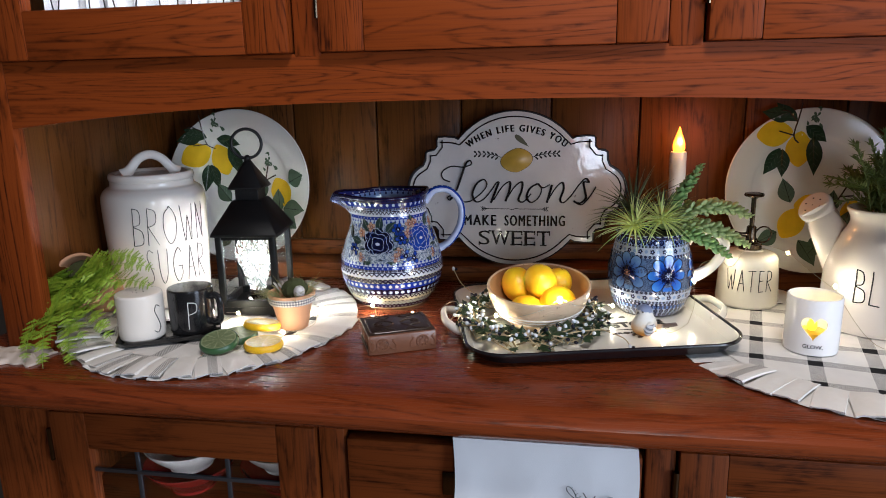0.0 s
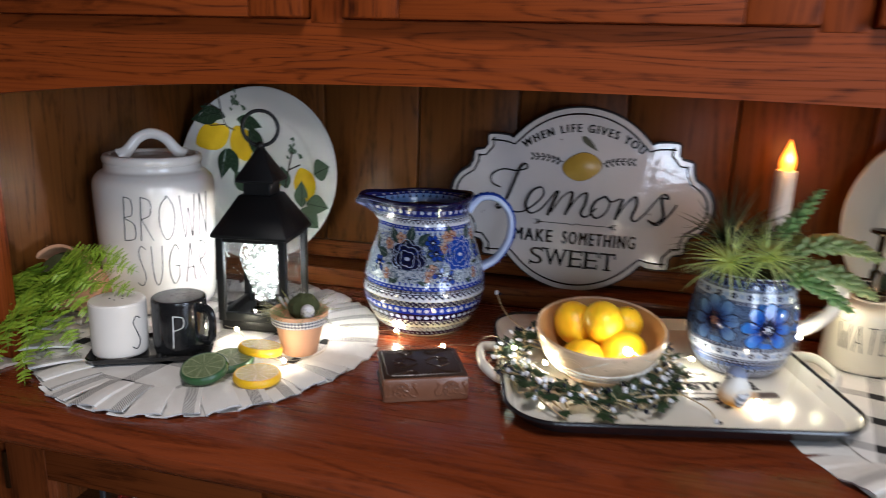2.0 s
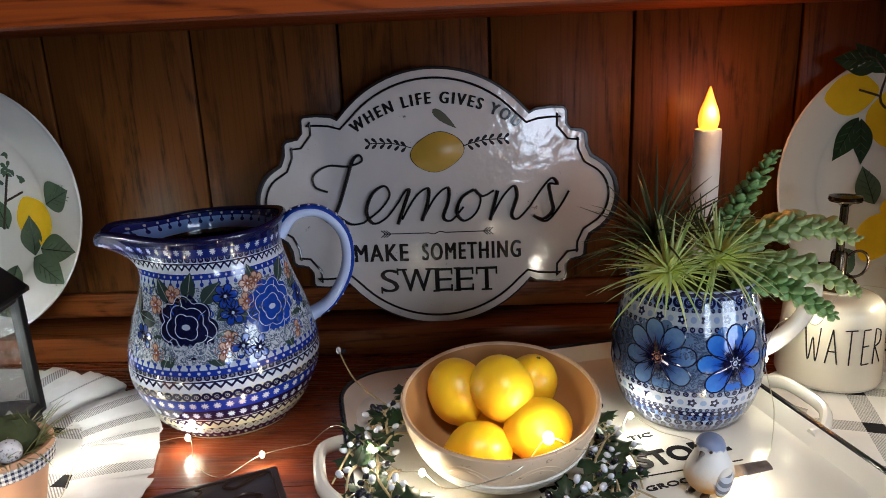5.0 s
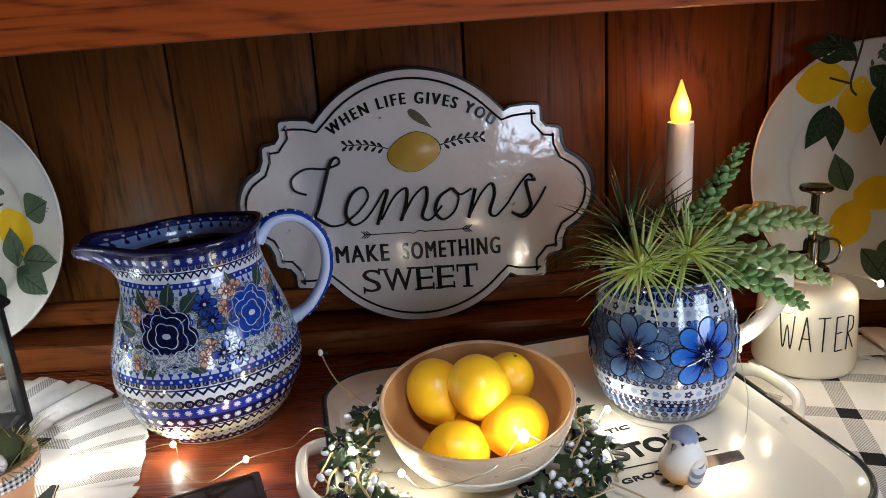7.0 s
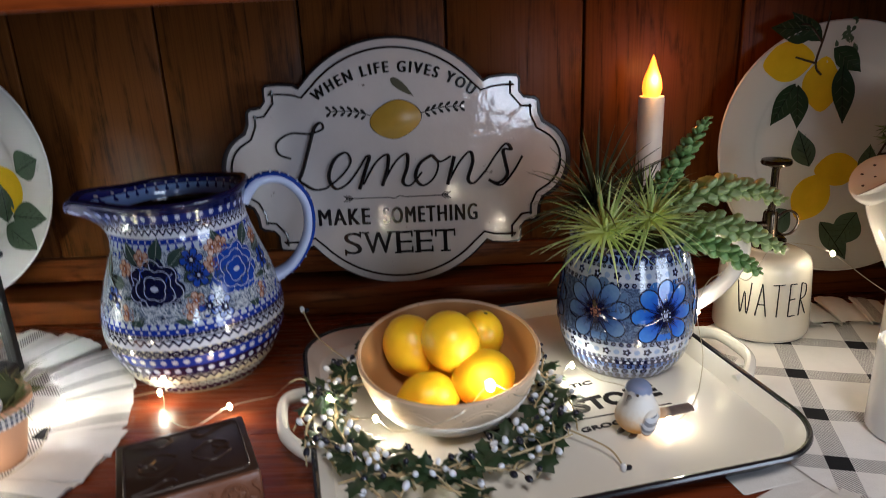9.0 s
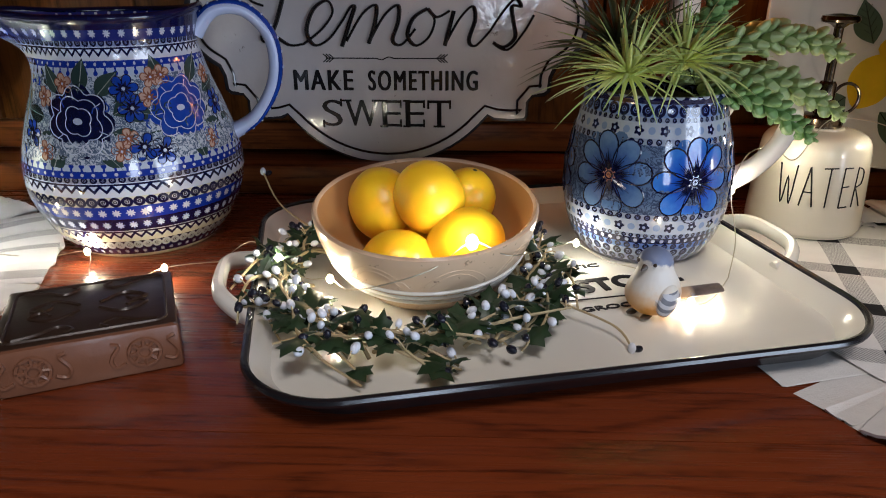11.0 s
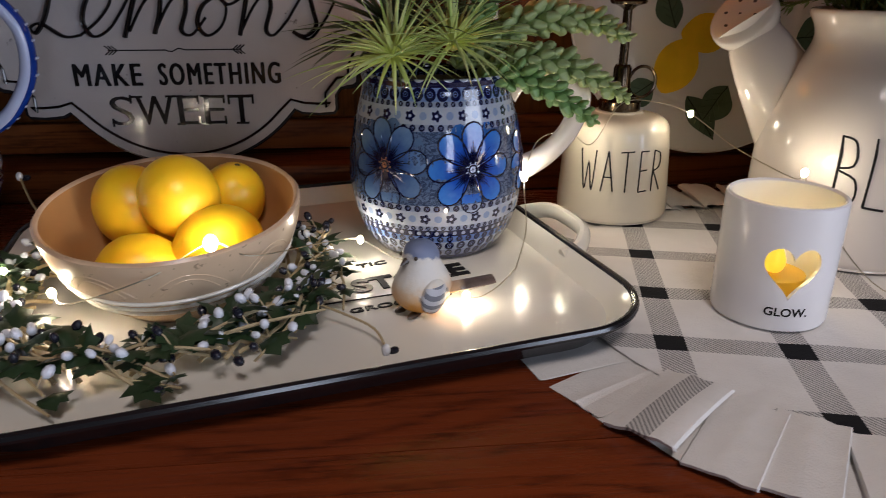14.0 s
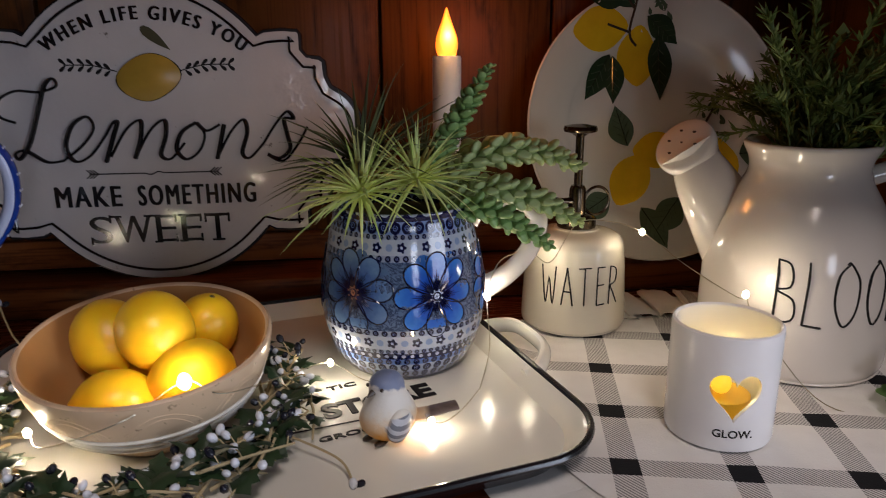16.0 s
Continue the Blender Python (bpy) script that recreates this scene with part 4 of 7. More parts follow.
for sx in (-1, 1):
    for sy in (-1, 1):
        part("scroll", tube(spline([(sx * 0.006, sy * 0.004, 0.0312), (sx * 0.02, sy * 0.014, 0.0312), (sx * 0.034, sy * 0.006, 0.0312), (sx * 0.028, sy * 0.0, 0.0312), (sx * 0.022, sy * 0.006, 0.0312)], 20), 0.0013, 5), leather, book)
        part("scroll", tube(spline([(sx * 0.04, sy * 0.034, 0.0312), (sx * 0.026, sy * 0.03, 0.0312), (sx * 0.016, sy * 0.024, 0.0312), (sx * 0.008, sy * 0.03, 0.0312), (sx * 0.012, sy * 0.035, 0.0312)], 20), 0.0013, 5), leather, book)
frame_line = [(x, y, 0.0312) for x, y in rounded(0.09, 0.074, 0.006, 4)]
part("border", tube(frame_line + frame_line[:1], 0.0011, 5), leather, book)

# ---- lantern ----
lantern = thing("lantern", "black metal lantern with a glowing wire-light bulb inside", "lantern", pose(-0.557, 0.937, 0.9045, 0, 0, 7))
w = 0.0435
part("base", box(-w - 0.002, w + 0.002, -w - 0.002, w + 0.002, 0.0, 0.014, 0.002), black_metal, lantern)
for sx in (-1, 1):
    for sy in (-1, 1):
        part("post", box(sx * w - 0.005, sx * w + 0.005, sy * w - 0.005, sy * w + 0.005, 0.014, 0.136, 0.001), black_metal, lantern)
for s in (-1, 1):
    part("rail", box(-w + 0.005, w - 0.005, s * w - 0.004, s * w + 0.004, 0.126, 0.136, 0.001), black_metal, lantern)
    part("rail", box(s * w - 0.004, s * w + 0.004, -w + 0.005, w - 0.005, 0.126, 0.136, 0.001), black_metal, lantern)
    part("sill", box(-w + 0.005, w - 0.005, s * w - 0.004, s * w + 0.004, 0.014, 0.026, 0.001), black_metal, lantern)
    part("sill", box(s * w - 0.004, s * w + 0.004, -w + 0.005, w - 0.005, 0.014, 0.026, 0.001), black_metal, lantern)
for i, (dx, dy) in enumerate(((0, -1), (0, 1), (-1, 0), (1, 0))):
    pane = part("pane", box(-w + 0.004, w - 0.004, -0.0008, 0.0008, 0.024, 0.128, 0), glass, lantern, smooth=False, at=Matrix.Translation((dx * w, dy * w, 0)) @ pose(0, 0, 0, 0, 0, 0 if dx == 0 else 90))
    pane.visible_shadow = False


def four_sided(rows):
    bm = bmesh.new()
    rings = [[bm.verts.new((sx * a, sy * a, z)) for sx, sy in ((1, 1), (-1, 1), (-1, -1), (1, -1))] for a, z in rows]
    for a, b in zip(rings, rings[1:]):
        for k in range(4):
            bm.faces.new((a[k], a[(k + 1) % 4], b[(k + 1) % 4], b[k]))
    bm.faces.new(rings[0][::-1])
    bm.faces.new(rings[-1])
    bmesh.ops.bevel(bm, geom=bm.edges[:], offset=0.0008, segments=1, affect="EDGES")
    return bm


part("roof", four_sided([(0.053, 0.132), (0.0535, 0.136), (0.024, 0.186), (0.022, 0.187)]), black_metal, lantern)
part("chimney", four_sided([(0.019, 0.186), (0.019, 0.204)]), black_metal, lantern)
part("cap", four_sided([(0.027, 0.204), (0.0275, 0.207), (0.005, 0.247), (0.004, 0.251)]), black_metal, lantern)
part("knob", ball(0.0055, (0, 0, 0.252)), black_metal, lantern)
loop = [(0.0235 * math.cos(a), 0.004, 0.275 + 0.0235 * math.sin(a)) for a in [2 * math.pi * k / 40 for k in range(41)]]
part("ring", tube(loop, 0.0026, 10), black_metal, lantern, at=pose(0, 0, 0, 0, 0, 14))
bulb = thing("bulb_light", "clear glass bulb full of glowing wire lights inside the lantern", "light bulb", pose(-0.557, 0.937, 0.9195, 0, 0, 7))
shell = part("glass_bulb", turned([(0.012, 0.008), (0.014, 0.024), (0.022, 0.05), (0.031, 0.072), (0.032, 0.088), (0.022, 0.106), (0, 0.112)], 30, 32), glass, bulb)
shell.visible_shadow = False
part("socket", lathe([(0, 0), (0.02, 0), (0.02, 0.003), (0.013, 0.006), (0.013, 0.012), (0, 0.012)], 24), dark_bronze, bulb)
rng = random.Random(5)
knot, prev = [], Vector((0, 0, 0.02))
for k in range(150):
    h = rng.uniform(0.02, 0.102)
    r = (0.01 + 0.016 * min(1, max(0, (h - 0.02) / 0.05))) * rng.uniform(0.5, 1)
    a = k * 2.4
    knot.append((r * math.cos(a), r * math.sin(a), h))
part("wire", tube(spline(knot, 900), 0.0006, 5), plain("bright_silver_wire", (0.82, 0.84, 0.82), 0.25, 1.0), bulb)
for k in range(0, 150, 2):
    part("led", ball(0.0013, knot[k], (1, 1, 1), None, None, 8, 6), bulb_glow_mat, bulb)
# ---- enamel sign ----
sign = thing("enamel_sign", "white embossed enamel sign with a lemon and black lettering", "sign", pose(-0.141, 1.171, 1.0735, -1.5, 0, 0))


def quadrant():
    q = []
    for k in range(13):
        a = radians(90 - 52 * k / 12)
        q.append((0.1336 * math.cos(a), 0.0124 + 0.1336 * math.sin(a)))
    q += [(0.111, 0.0985), (0.128, 0.1), (0.143, 0.099), (0.147, 0.094), (0.147, 0.08), (0.151, 0.075), (0.163, 0.074), (0.169, 0.069), (0.17, 0.055), (0.174, 0.046)]
    for k in range(1, 9):
        a = radians(72 - 72 * k / 8)
        q.append((0.162 + 0.043 * math.cos(a), 0.047 * math.sin(a)))
    return q


Q = quadrant()
SIGN = Q + [(x, -z) for x, z in Q[-2::-1]] + [(-x, -z) for x, z in Q[1:]] + [(-x, z) for x, z in Q[-2:0:-1]]


def inset(outline, d):
    out, n = [], len(outline)
    for i in range(n):
        a, b = Vector(outline[i - 1]), Vector(outline[(i + 1) % n])
        t = (b - a).normalized()
        out.append((outline[i][0] + t.y * d, outline[i][1] - t.x * d))
    return out


def dome(x, z):
    return -0.004 - 0.011 * max(0.0, 1 - (x / 0.2) ** 2 - 0.35 * (z / 0.145) ** 2)


sign_wrap = lambda lift: (lambda x, z: Vector((x, dome(x, z) - lift, z)))


def sign_enamel():
    s = Shader("sign_enamel")
    p = s.coord()
    o = s.vec(*p)
    big, fine = s.noise(o, 18.0, 4), s.noise(o, 60.0, 5, 0.7)
    c = s.mix(big, (0.48, 0.455, 0.45), (0.60, 0.565, 0.555))
    c = s.mix(s.step(fine, 0.67, 0.72) * 0.8, c, (0.08, 0.06, 0.05))
    s.set(Base_Color=c, Roughness=0.06 + big * 0.09, Spec=0.7)
    s.bump(big, 0.35, 0.006)
    return s.mat


enamel = sign_enamel()
back = bmesh.new()
n = len(SIGN)
rims = [[back.verts.new((x, y, z)) for x, z in (SIGN if d == 0 else inset(SIGN, d))] for d, y in ((0.002, 0.004), (0, 0.0), (0.0, -0.005), (0.001, -0.0075), (0.0042, -0.0075), (0.0062, -0.003))]
for a, b in zip(rims, rims[1:]):
    for i in range(n):
        j = (i + 1) % n
        back.faces.new((a[i], a[j], b[j], b[i]))
back.faces.new(rims[0])
bmesh.ops.recalc_face_normals(back, faces=back.faces)
part("rim", back, plain("worn_black_rim", (0.02, 0.018, 0.02), 0.22, 0, 0.5, 60), sign, "worn black rim")
part("face", decal(inset(SIGN, 0.0035), sign_wrap(0.0), None, 14), enamel, sign)
border = inset(SIGN, 0.0125)
part("border_line", tube([sign_wrap(0.0001)(x, z) for x, z in border + border[:2]], 0.0019, 6, None, 0.7), gloss_ink, sign)


def flat_words(text, width, height, x, z, bold, arc=None, feet=(), track=1.0):
    bm = bmesh.new()
    for step in (-2, -1, 0, 1, 2):
        copy = fitted(words(text, 0.03, 0.0006, bold, 1.0, "CENTER", track), width - 0.0016, height - 0.0006)
        bmesh.ops.translate(copy, verts=copy.verts, vec=(0.0004 * step, 0.00004 * step, 0.0003 * (step % 2)))
        me = bpy.data.meshes.new("lettering")
        copy.to_mesh(me)
        copy.free()
        bm.from_mesh(me)
        bpy.data.meshes.remove(me)
    for v in bm.verts:
        px, pz = v.co.x, v.co.z
        if arc:
            a = px / arc
            px, pz = (arc + pz) * math.sin(a), (arc + pz) * math.cos(a) - arc
        v.co = Vector((x + px, dome(x + px, z + pz) - 0.0003 + v.co.y, z + pz))
    for fx, fz, hw, hh in feet:
        y = dome(fx, fz) - 0.0004
        box(fx - hw, fx + hw, y - 0.0004, y + 0.0004, fz - hh, fz + hh, 0, bm)
    part("lettering", bm, gloss_ink, sign, "black embossed lettering", smooth=False)


flat_words("WHEN LIFE GIVES YOU", 0.196, 0.0128, 0.003, 0.1125, 0, 0.152, (), 1.4)
flat_words("MAKE", 0.062, 0.0205, -0.064, -0.0575, 0, None, (), 1.2)
flat_words("SOMETHING", 0.112, 0.0205, 0.038, -0.0575, 0, None, (), 1.25)
for letter, x, w in (("S", -0.0565, 0.021), ("W", -0.0255, 0.034), ("E", 0.0055, 0.020), ("E", 0.0295, 0.020), ("T", 0.0545, 0.024)):
    feet = {"S": [(x + 0.0095, -0.080, 0.001, 0.004), (x - 0.0095, -0.102, 0.001, 0.004)], "W": [(x - 0.0155, -0.0778, 0.005, 0.001), (x + 0.0155, -0.0778, 0.005, 0.001)],
            "E": [(x - 0.0085, -0.0778, 0.004, 0.001), (x - 0.0085, -0.1042, 0.004, 0.001), (x + 0.0092, -0.0810, 0.001, 0.004), (x + 0.0092, -0.1010, 0.001, 0.004)], "T": [(x, -0.1042, 0.006, 0.001), (x - 0.0112, -0.0815, 0.001, 0.0045), (x + 0.0112, -0.0815, 0.001, 0.0045)]}[letter]
    flat_words(letter, w, 0.0275, x, -0.091, -0.0004, None, feet)
LEMONS = [
    [(-0.12, 0.014), (-0.134, 0.02), (-0.135, 0.033), (-0.118, 0.043), (-0.096, 0.042), (-0.08, 0.047), (-0.082, 0.054), (-0.09, 0.048), (-0.099, 0.024), (-0.11, -0.005), (-0.121, -0.02), (-0.125, -0.015), (-0.115, -0.012), (-0.097, -0.023), (-0.082, -0.022)],
    [(-0.082, -0.022), (-0.063, -0.008), (-0.051, 0.008), (-0.056, 0.019), (-0.07, 0.011), (-0.078, -0.009), (-0.071, -0.023), (-0.056, -0.017), (-0.041, 0.001)],
]
LEMONS.append([(-0.041, 0.001), (-0.033, 0.013), (-0.029, 0.013), (-0.035, -0.003), (-0.043, -0.024)])
LEMONS.append([(-0.038, -0.019), (-0.022, 0.006), (-0.008, 0.015), (-0.009, -0.001), (-0.016, -0.021)])
LEMONS.append([(-0.016, -0.021), (0.0, 0.005), (0.014, 0.015), (0.014, 0.0), (0.008, -0.018), (0.017, -0.022), (0.031, -0.007)])
LEMONS.append([(0.043, 0.012), (0.029, 0.003), (0.023, -0.013), (0.031, -0.023), (0.044, -0.015), (0.05, 0.001), (0.043, 0.012), (0.052, 0.004), (0.065, 0.01)])
LEMONS.append([(0.069, 0.01), (0.06, -0.023)])
LEMONS.append([(0.062, -0.019), (0.075, 0.003), (0.087, 0.014), (0.09, 0.002), (0.084, -0.018), (0.091, -0.023), (0.105, -0.009)])
LEMONS.append([(0.105, -0.009), (0.118, 0.01), (0.129, 0.021), (0.135, 0.014), (0.126, 0.014), (0.128, -0.001), (0.13, -0.015), (0.12, -0.024), (0.108, -0.02)])
LEMONS.append([(0.108, -0.02), (0.123, -0.027), (0.138, -0.011), (0.148, 0.006)])
script = bmesh.new()
for stroke in LEMONS:
    m = 5 * len(stroke) + 4
    line = spline([(x, z, 0) for x, z in stroke], m)
    down = [max(0.0, -(line[min(i + 1, m - 1)] - line[max(i - 1, 0)]).normalized().y) for i in range(m)]
    tube([sign_wrap(0.0001)(p.x, p.y) for p in line], (lambda d, m: lambda t: 0.0026 + 0.0020 * d[min(m - 1, round(t * (m - 1)))])(down, m), 8, script, 0.5)
part("script_lettering", script, gloss_ink, sign, "black script word Lemons")
arrow = bmesh.new()
tube([sign_wrap(0.0001)(x, -0.0355 + 0.0015 * math.sin(x * 400) * (abs(x) < 0.008)) for x in [-0.06 + 0.12 * k / 40 for k in range(41)]], 0.0006, 5, arrow)
for s in (-1, 1):
    for d in (-1, 1):
        for k in range(3):
            tube([sign_wrap(0.0001)(s * (0.058 - 0.003 * k), -0.0355), sign_wrap(0.0001)(s * (0.063 - 0.003 * k), -0.0355 + d * 0.004)], 0.0006, 5, arrow)
part("arrow", arrow, ink, sign)
for s in (-1, 1):
    sprig = bmesh.new()
    stem = spline([(0.028 * s + 0.004, 0.060, 0), (0.05 * s + 0.004, 0.0655, 0), (0.075 * s + 0.004, 0.066, 0)], 14)
    tube([sign_wrap(0.0001)(p.x, p.y) for p in stem], 0.0006, 5, sprig)
    for k in range(2, 13, 2):
        for d in (-1, 1):
            decal(petal(stem[k].x, stem[k].y, math.atan2(d * 0.9, s), 0.0085, 0.0045), sign_wrap(0.0004), sprig, 1)
    part("leaf_sprig", sprig, ink, sign)
gold = plain("painted_lemon", (0.40, 0.25, 0.035), 0.3, 0, 0.5, 45)
shape = [(0.004 + (0.0255 + 0.004 * math.cos(2 * t)) * math.cos(t), 0.0545 + 0.0215 * math.sin(t) + 0.003 * math.cos(t)) for t in [2 * math.pi * k / 32 for k in range(32)]]
part("lemon_relief", decal(shape, lambda x, z: sign_wrap(0.0006)(x, z) - Vector((0, 0.005 * max(0, 1 - ((x - 0.004) / 0.03) ** 2 - ((z - 0.0545) / 0.023) ** 2), 0)), None, 6), gold, sign, "golden embossed lemon")
part("lemon_outline", tube([sign_wrap(0.0004)(x, z) for x, z in shape + shape[:1]], 0.0006, 5), ink, sign)
part("lemon_leaf", decal(petal(0.026, 0.079, radians(140), 0.033, 0.013), sign_wrap(0.0006), None, 2), plain("painted_leaf", (0.06, 0.055, 0.025), 0.4), sign)

# ---- lemon plates ----
def leaf_outline(cx, cz, ang, length, width, n=28):
    """A leaf pointed at both ends that starts at (cx, cz)."""
    out = []
    for k in range(n):
        t = k / n
        u = 2 * t if t < 0.5 else 2 - 2 * t
        w = (1 if t < 0.5 else -1) * 0.5 * math.sin(math.pi * u ** 0.8) ** 1.15 * width
        w += 0.06 * width * math.sin(math.pi * u)
        out.append((cx + math.cos(ang) * u * length - math.sin(ang) * w, cz + math.sin(ang) * u * length + math.cos(ang) * w))
    return out


plate_yellow = plain("painted_yellow", (0.72, 0.45, 0.015), 0.15, 0, 0.45, 34)
plate_green = plain("painted_green", (0.022, 0.045, 0.022), 0.15, 0, 0.4, 60)
plate_vein = plain("painted_vein", (0.02, 0.03, 0.018), 0.2)
plate_rib = plain("painted_rib", (0.06, 0.09, 0.055), 0.2)
plate_sage = plain("painted_sage", (0.075, 0.115, 0.07), 0.15, 0, 0.3, 60)
plate_brown = plain("painted_brown", (0.05, 0.035, 0.025), 0.2)
PLATE = [(0.0, 0.004), (0.055, 0.0035), (0.08, 0.003), (0.092, 0.0055), (0.1, 0.010), (0.118, 0.0155), (0.137, 0.0195), (0.1405, 0.0205), (0.1415, 0.0195), (0.14, 0.018), (0.118, 0.0125), (0.1, 0.0065), (0.09, 0.0), (0.05, -0.001), (0.0, -0.001)]


def lemon_plate(at, label, turn, scale=1.0, rise=(0.0, 0.0)):
    pl = thing("dinner_plate", label, "plate", at, group="lemon plates")
    bm = turned(PLATE, 70, 96)
    for v in bm.verts:
        v.co = Vector((v.co.x, -v.co.z, v.co.y)) * scale
    bmesh.ops.recalc_face_normals(bm, faces=bm.faces)
    part("dish", bm, ceramic("plate_glaze", (0.66, 0.65, 0.60), 0.1), pl)
    face_profile = [(p.x, p.y) for p in spline([(r, z, 0) for r, z in PLATE[:8]], 50)]

    def wrap(x, z):
        c, s = math.cos(radians(turn)), math.sin(radians(turn))
        x, z = x * c - z * s, x * s + z * c
        r = math.hypot(x, z)
        h = next((h0 + (h1 - h0) * (r - r0) / max(r1 - r0, 1e-6) for (r0, h0), (r1, h1) in zip(face_profile, face_profile[1:]) if r0 <= r <= r1), 0.0195)
        return Vector((x, -h - 0.0005, z)) * scale

    def fruit(cx, cz, r, ang):
        out = []
        for k in range(26):
            t = 2 * math.pi * k / 26
            u, w = r * 0.98 * math.cos(t) * (1 + 0.2 * abs(math.cos(t)) ** 9), r * 0.84 * math.sin(t)
            out.append((cx + u * math.cos(ang) - w * math.sin(ang), cz + u * math.sin(ang) + w * math.cos(ang)))
        part("painted_lemon", decal(out, wrap, None, 4), plate_yellow, pl)

    for a in ((-0.087 + rise[0], 0.057 + rise[1], 0.0262, 0.5), (-0.037 + rise[0], 0.049 + rise[1], 0.0262, -1.2), (0.082, -0.012, 0.025, 2.0), (0.012, -0.022, 0.023, 0.4), (-0.004, -0.062, 0.026, 1.4)):
        fruit(*a)
    greens = [(-0.07, 0.098, 196, 0.055, 0.028), (-0.062, 0.09, 160, 0.048, 0.022), (-0.045, 0.088, -14, 0.046, 0.023), (-0.066, 0.040, 262, 0.054, 0.026), (-0.024, 0.078, -66, 0.068, 0.027), (-0.062, 0.040, 292, 0.050, 0.023)]
    sages = [(0.098, 0.006, 25, 0.034, 0.036), (0.078, -0.05, 95, 0.045, 0.026), (0.086, -0.042, -5, 0.046, 0.032), (0.076, -0.052, -35, 0.05, 0.034), (0.055, -0.06, 250, 0.05, 0.03), (0.05, -0.02, 110, 0.04, 0.024), (-0.02, -0.03, 130, 0.045, 0.028), (0.018, -0.085, -40, 0.05, 0.03), (-0.02, -0.085, 230, 0.045, 0.028)]
    for kind, paint in ((greens, plate_green), (sages, plate_sage)):
        for cx, cz, ang, ln, wd in kind:
            if kind is greens:
                cx, cz = cx + rise[0], cz + rise[1]
            part("painted_leaf", decal(leaf_outline(cx, cz, radians(ang), ln, wd), lambda x, z: wrap(x, z) - Vector((0, 0.0003, 0)), None, 4), paint, pl)
            vein = [wrap(cx + math.cos(radians(ang)) * ln * f, cz + math.sin(radians(ang)) * ln * f) - Vector((0, 0.0004, 0)) for f in (0.02, 0.3, 0.6, 0.9)]
            part("leaf_vein", tube(vein, 0.0005, 4), plate_vein, pl)
            ribs = bmesh.new()
            for f in (0.2, 0.36, 0.52, 0.68):
                for side in (-1, 1):
                    a, reach = radians(ang) + side * 0.75, wd * 0.42 * math.sin(math.pi * f ** 0.8)
                    bx, bz = cx + math.cos(radians(ang)) * ln * f, cz + math.sin(radians(ang)) * ln * f
                    tube([wrap(bx + math.cos(a) * reach * q, bz + math.sin(a) * reach * q) - Vector((0, 0.0004, 0)) for q in (0, 0.5, 1.0)], 0.00035, 4, ribs)
            part("leaf_ribs", ribs, plate_rib, pl)
    for line in ([(-0.075, 0.132), (-0.07, 0.105), (-0.064, 0.078), (-0.05, 0.07)], [(-0.07, 0.1), (-0.09, 0.11), (-0.1, 0.108)], [(-0.064, 0.078), (-0.09, 0.075)], [(0.045, -0.02), (0.05, 0.01), (0.055, 0.04)], [(0.05, 0.01), (0.07, 0.02)]):
        part("painted_twig", tube([wrap(p.x, p.y) for p in spline([(x, z, 0) for x, z in line], 14)], 0.0013, 5), plate_brown, pl)
    for cx, cz in ((-0.045, 0.118), (0.055, 0.045)):
        rng = random.Random(4)
        sprig = bmesh.new()
        for k in range(16):
            a, r = rng.uniform(0, 6.28), rng.uniform(0.0, 0.02)
            decal(petal(cx + r * math.cos(a), cz + r * math.sin(a), rng.uniform(0, 6.28), 0.008, 0.006, 8), wrap, sprig, 1)
        tagged(part("painted_sprig", sprig, plate_sage, pl), kind="stuff")
    return pl


lemon_plate(pose(-0.679, 1.160, 1.0795, -8, 0, 0), "white dinner plate painted with lemons, leaning behind the lantern", 0, 1.035)
lemon_plate(pose(0.366, 1.160, 1.0735, -10, 0, 0), "white dinner plate painted with lemons, leaning behind the spray bottle", -22, 0.99, (-0.008, 0.011))

# ---- blue pottery ----
NAVY, BLUE, PAPER, CREAM = (0.003, 0.006, 0.050), (0.007, 0.026, 0.24), (0.50, 0.53, 0.60), (0.50, 0.47, 0.32)


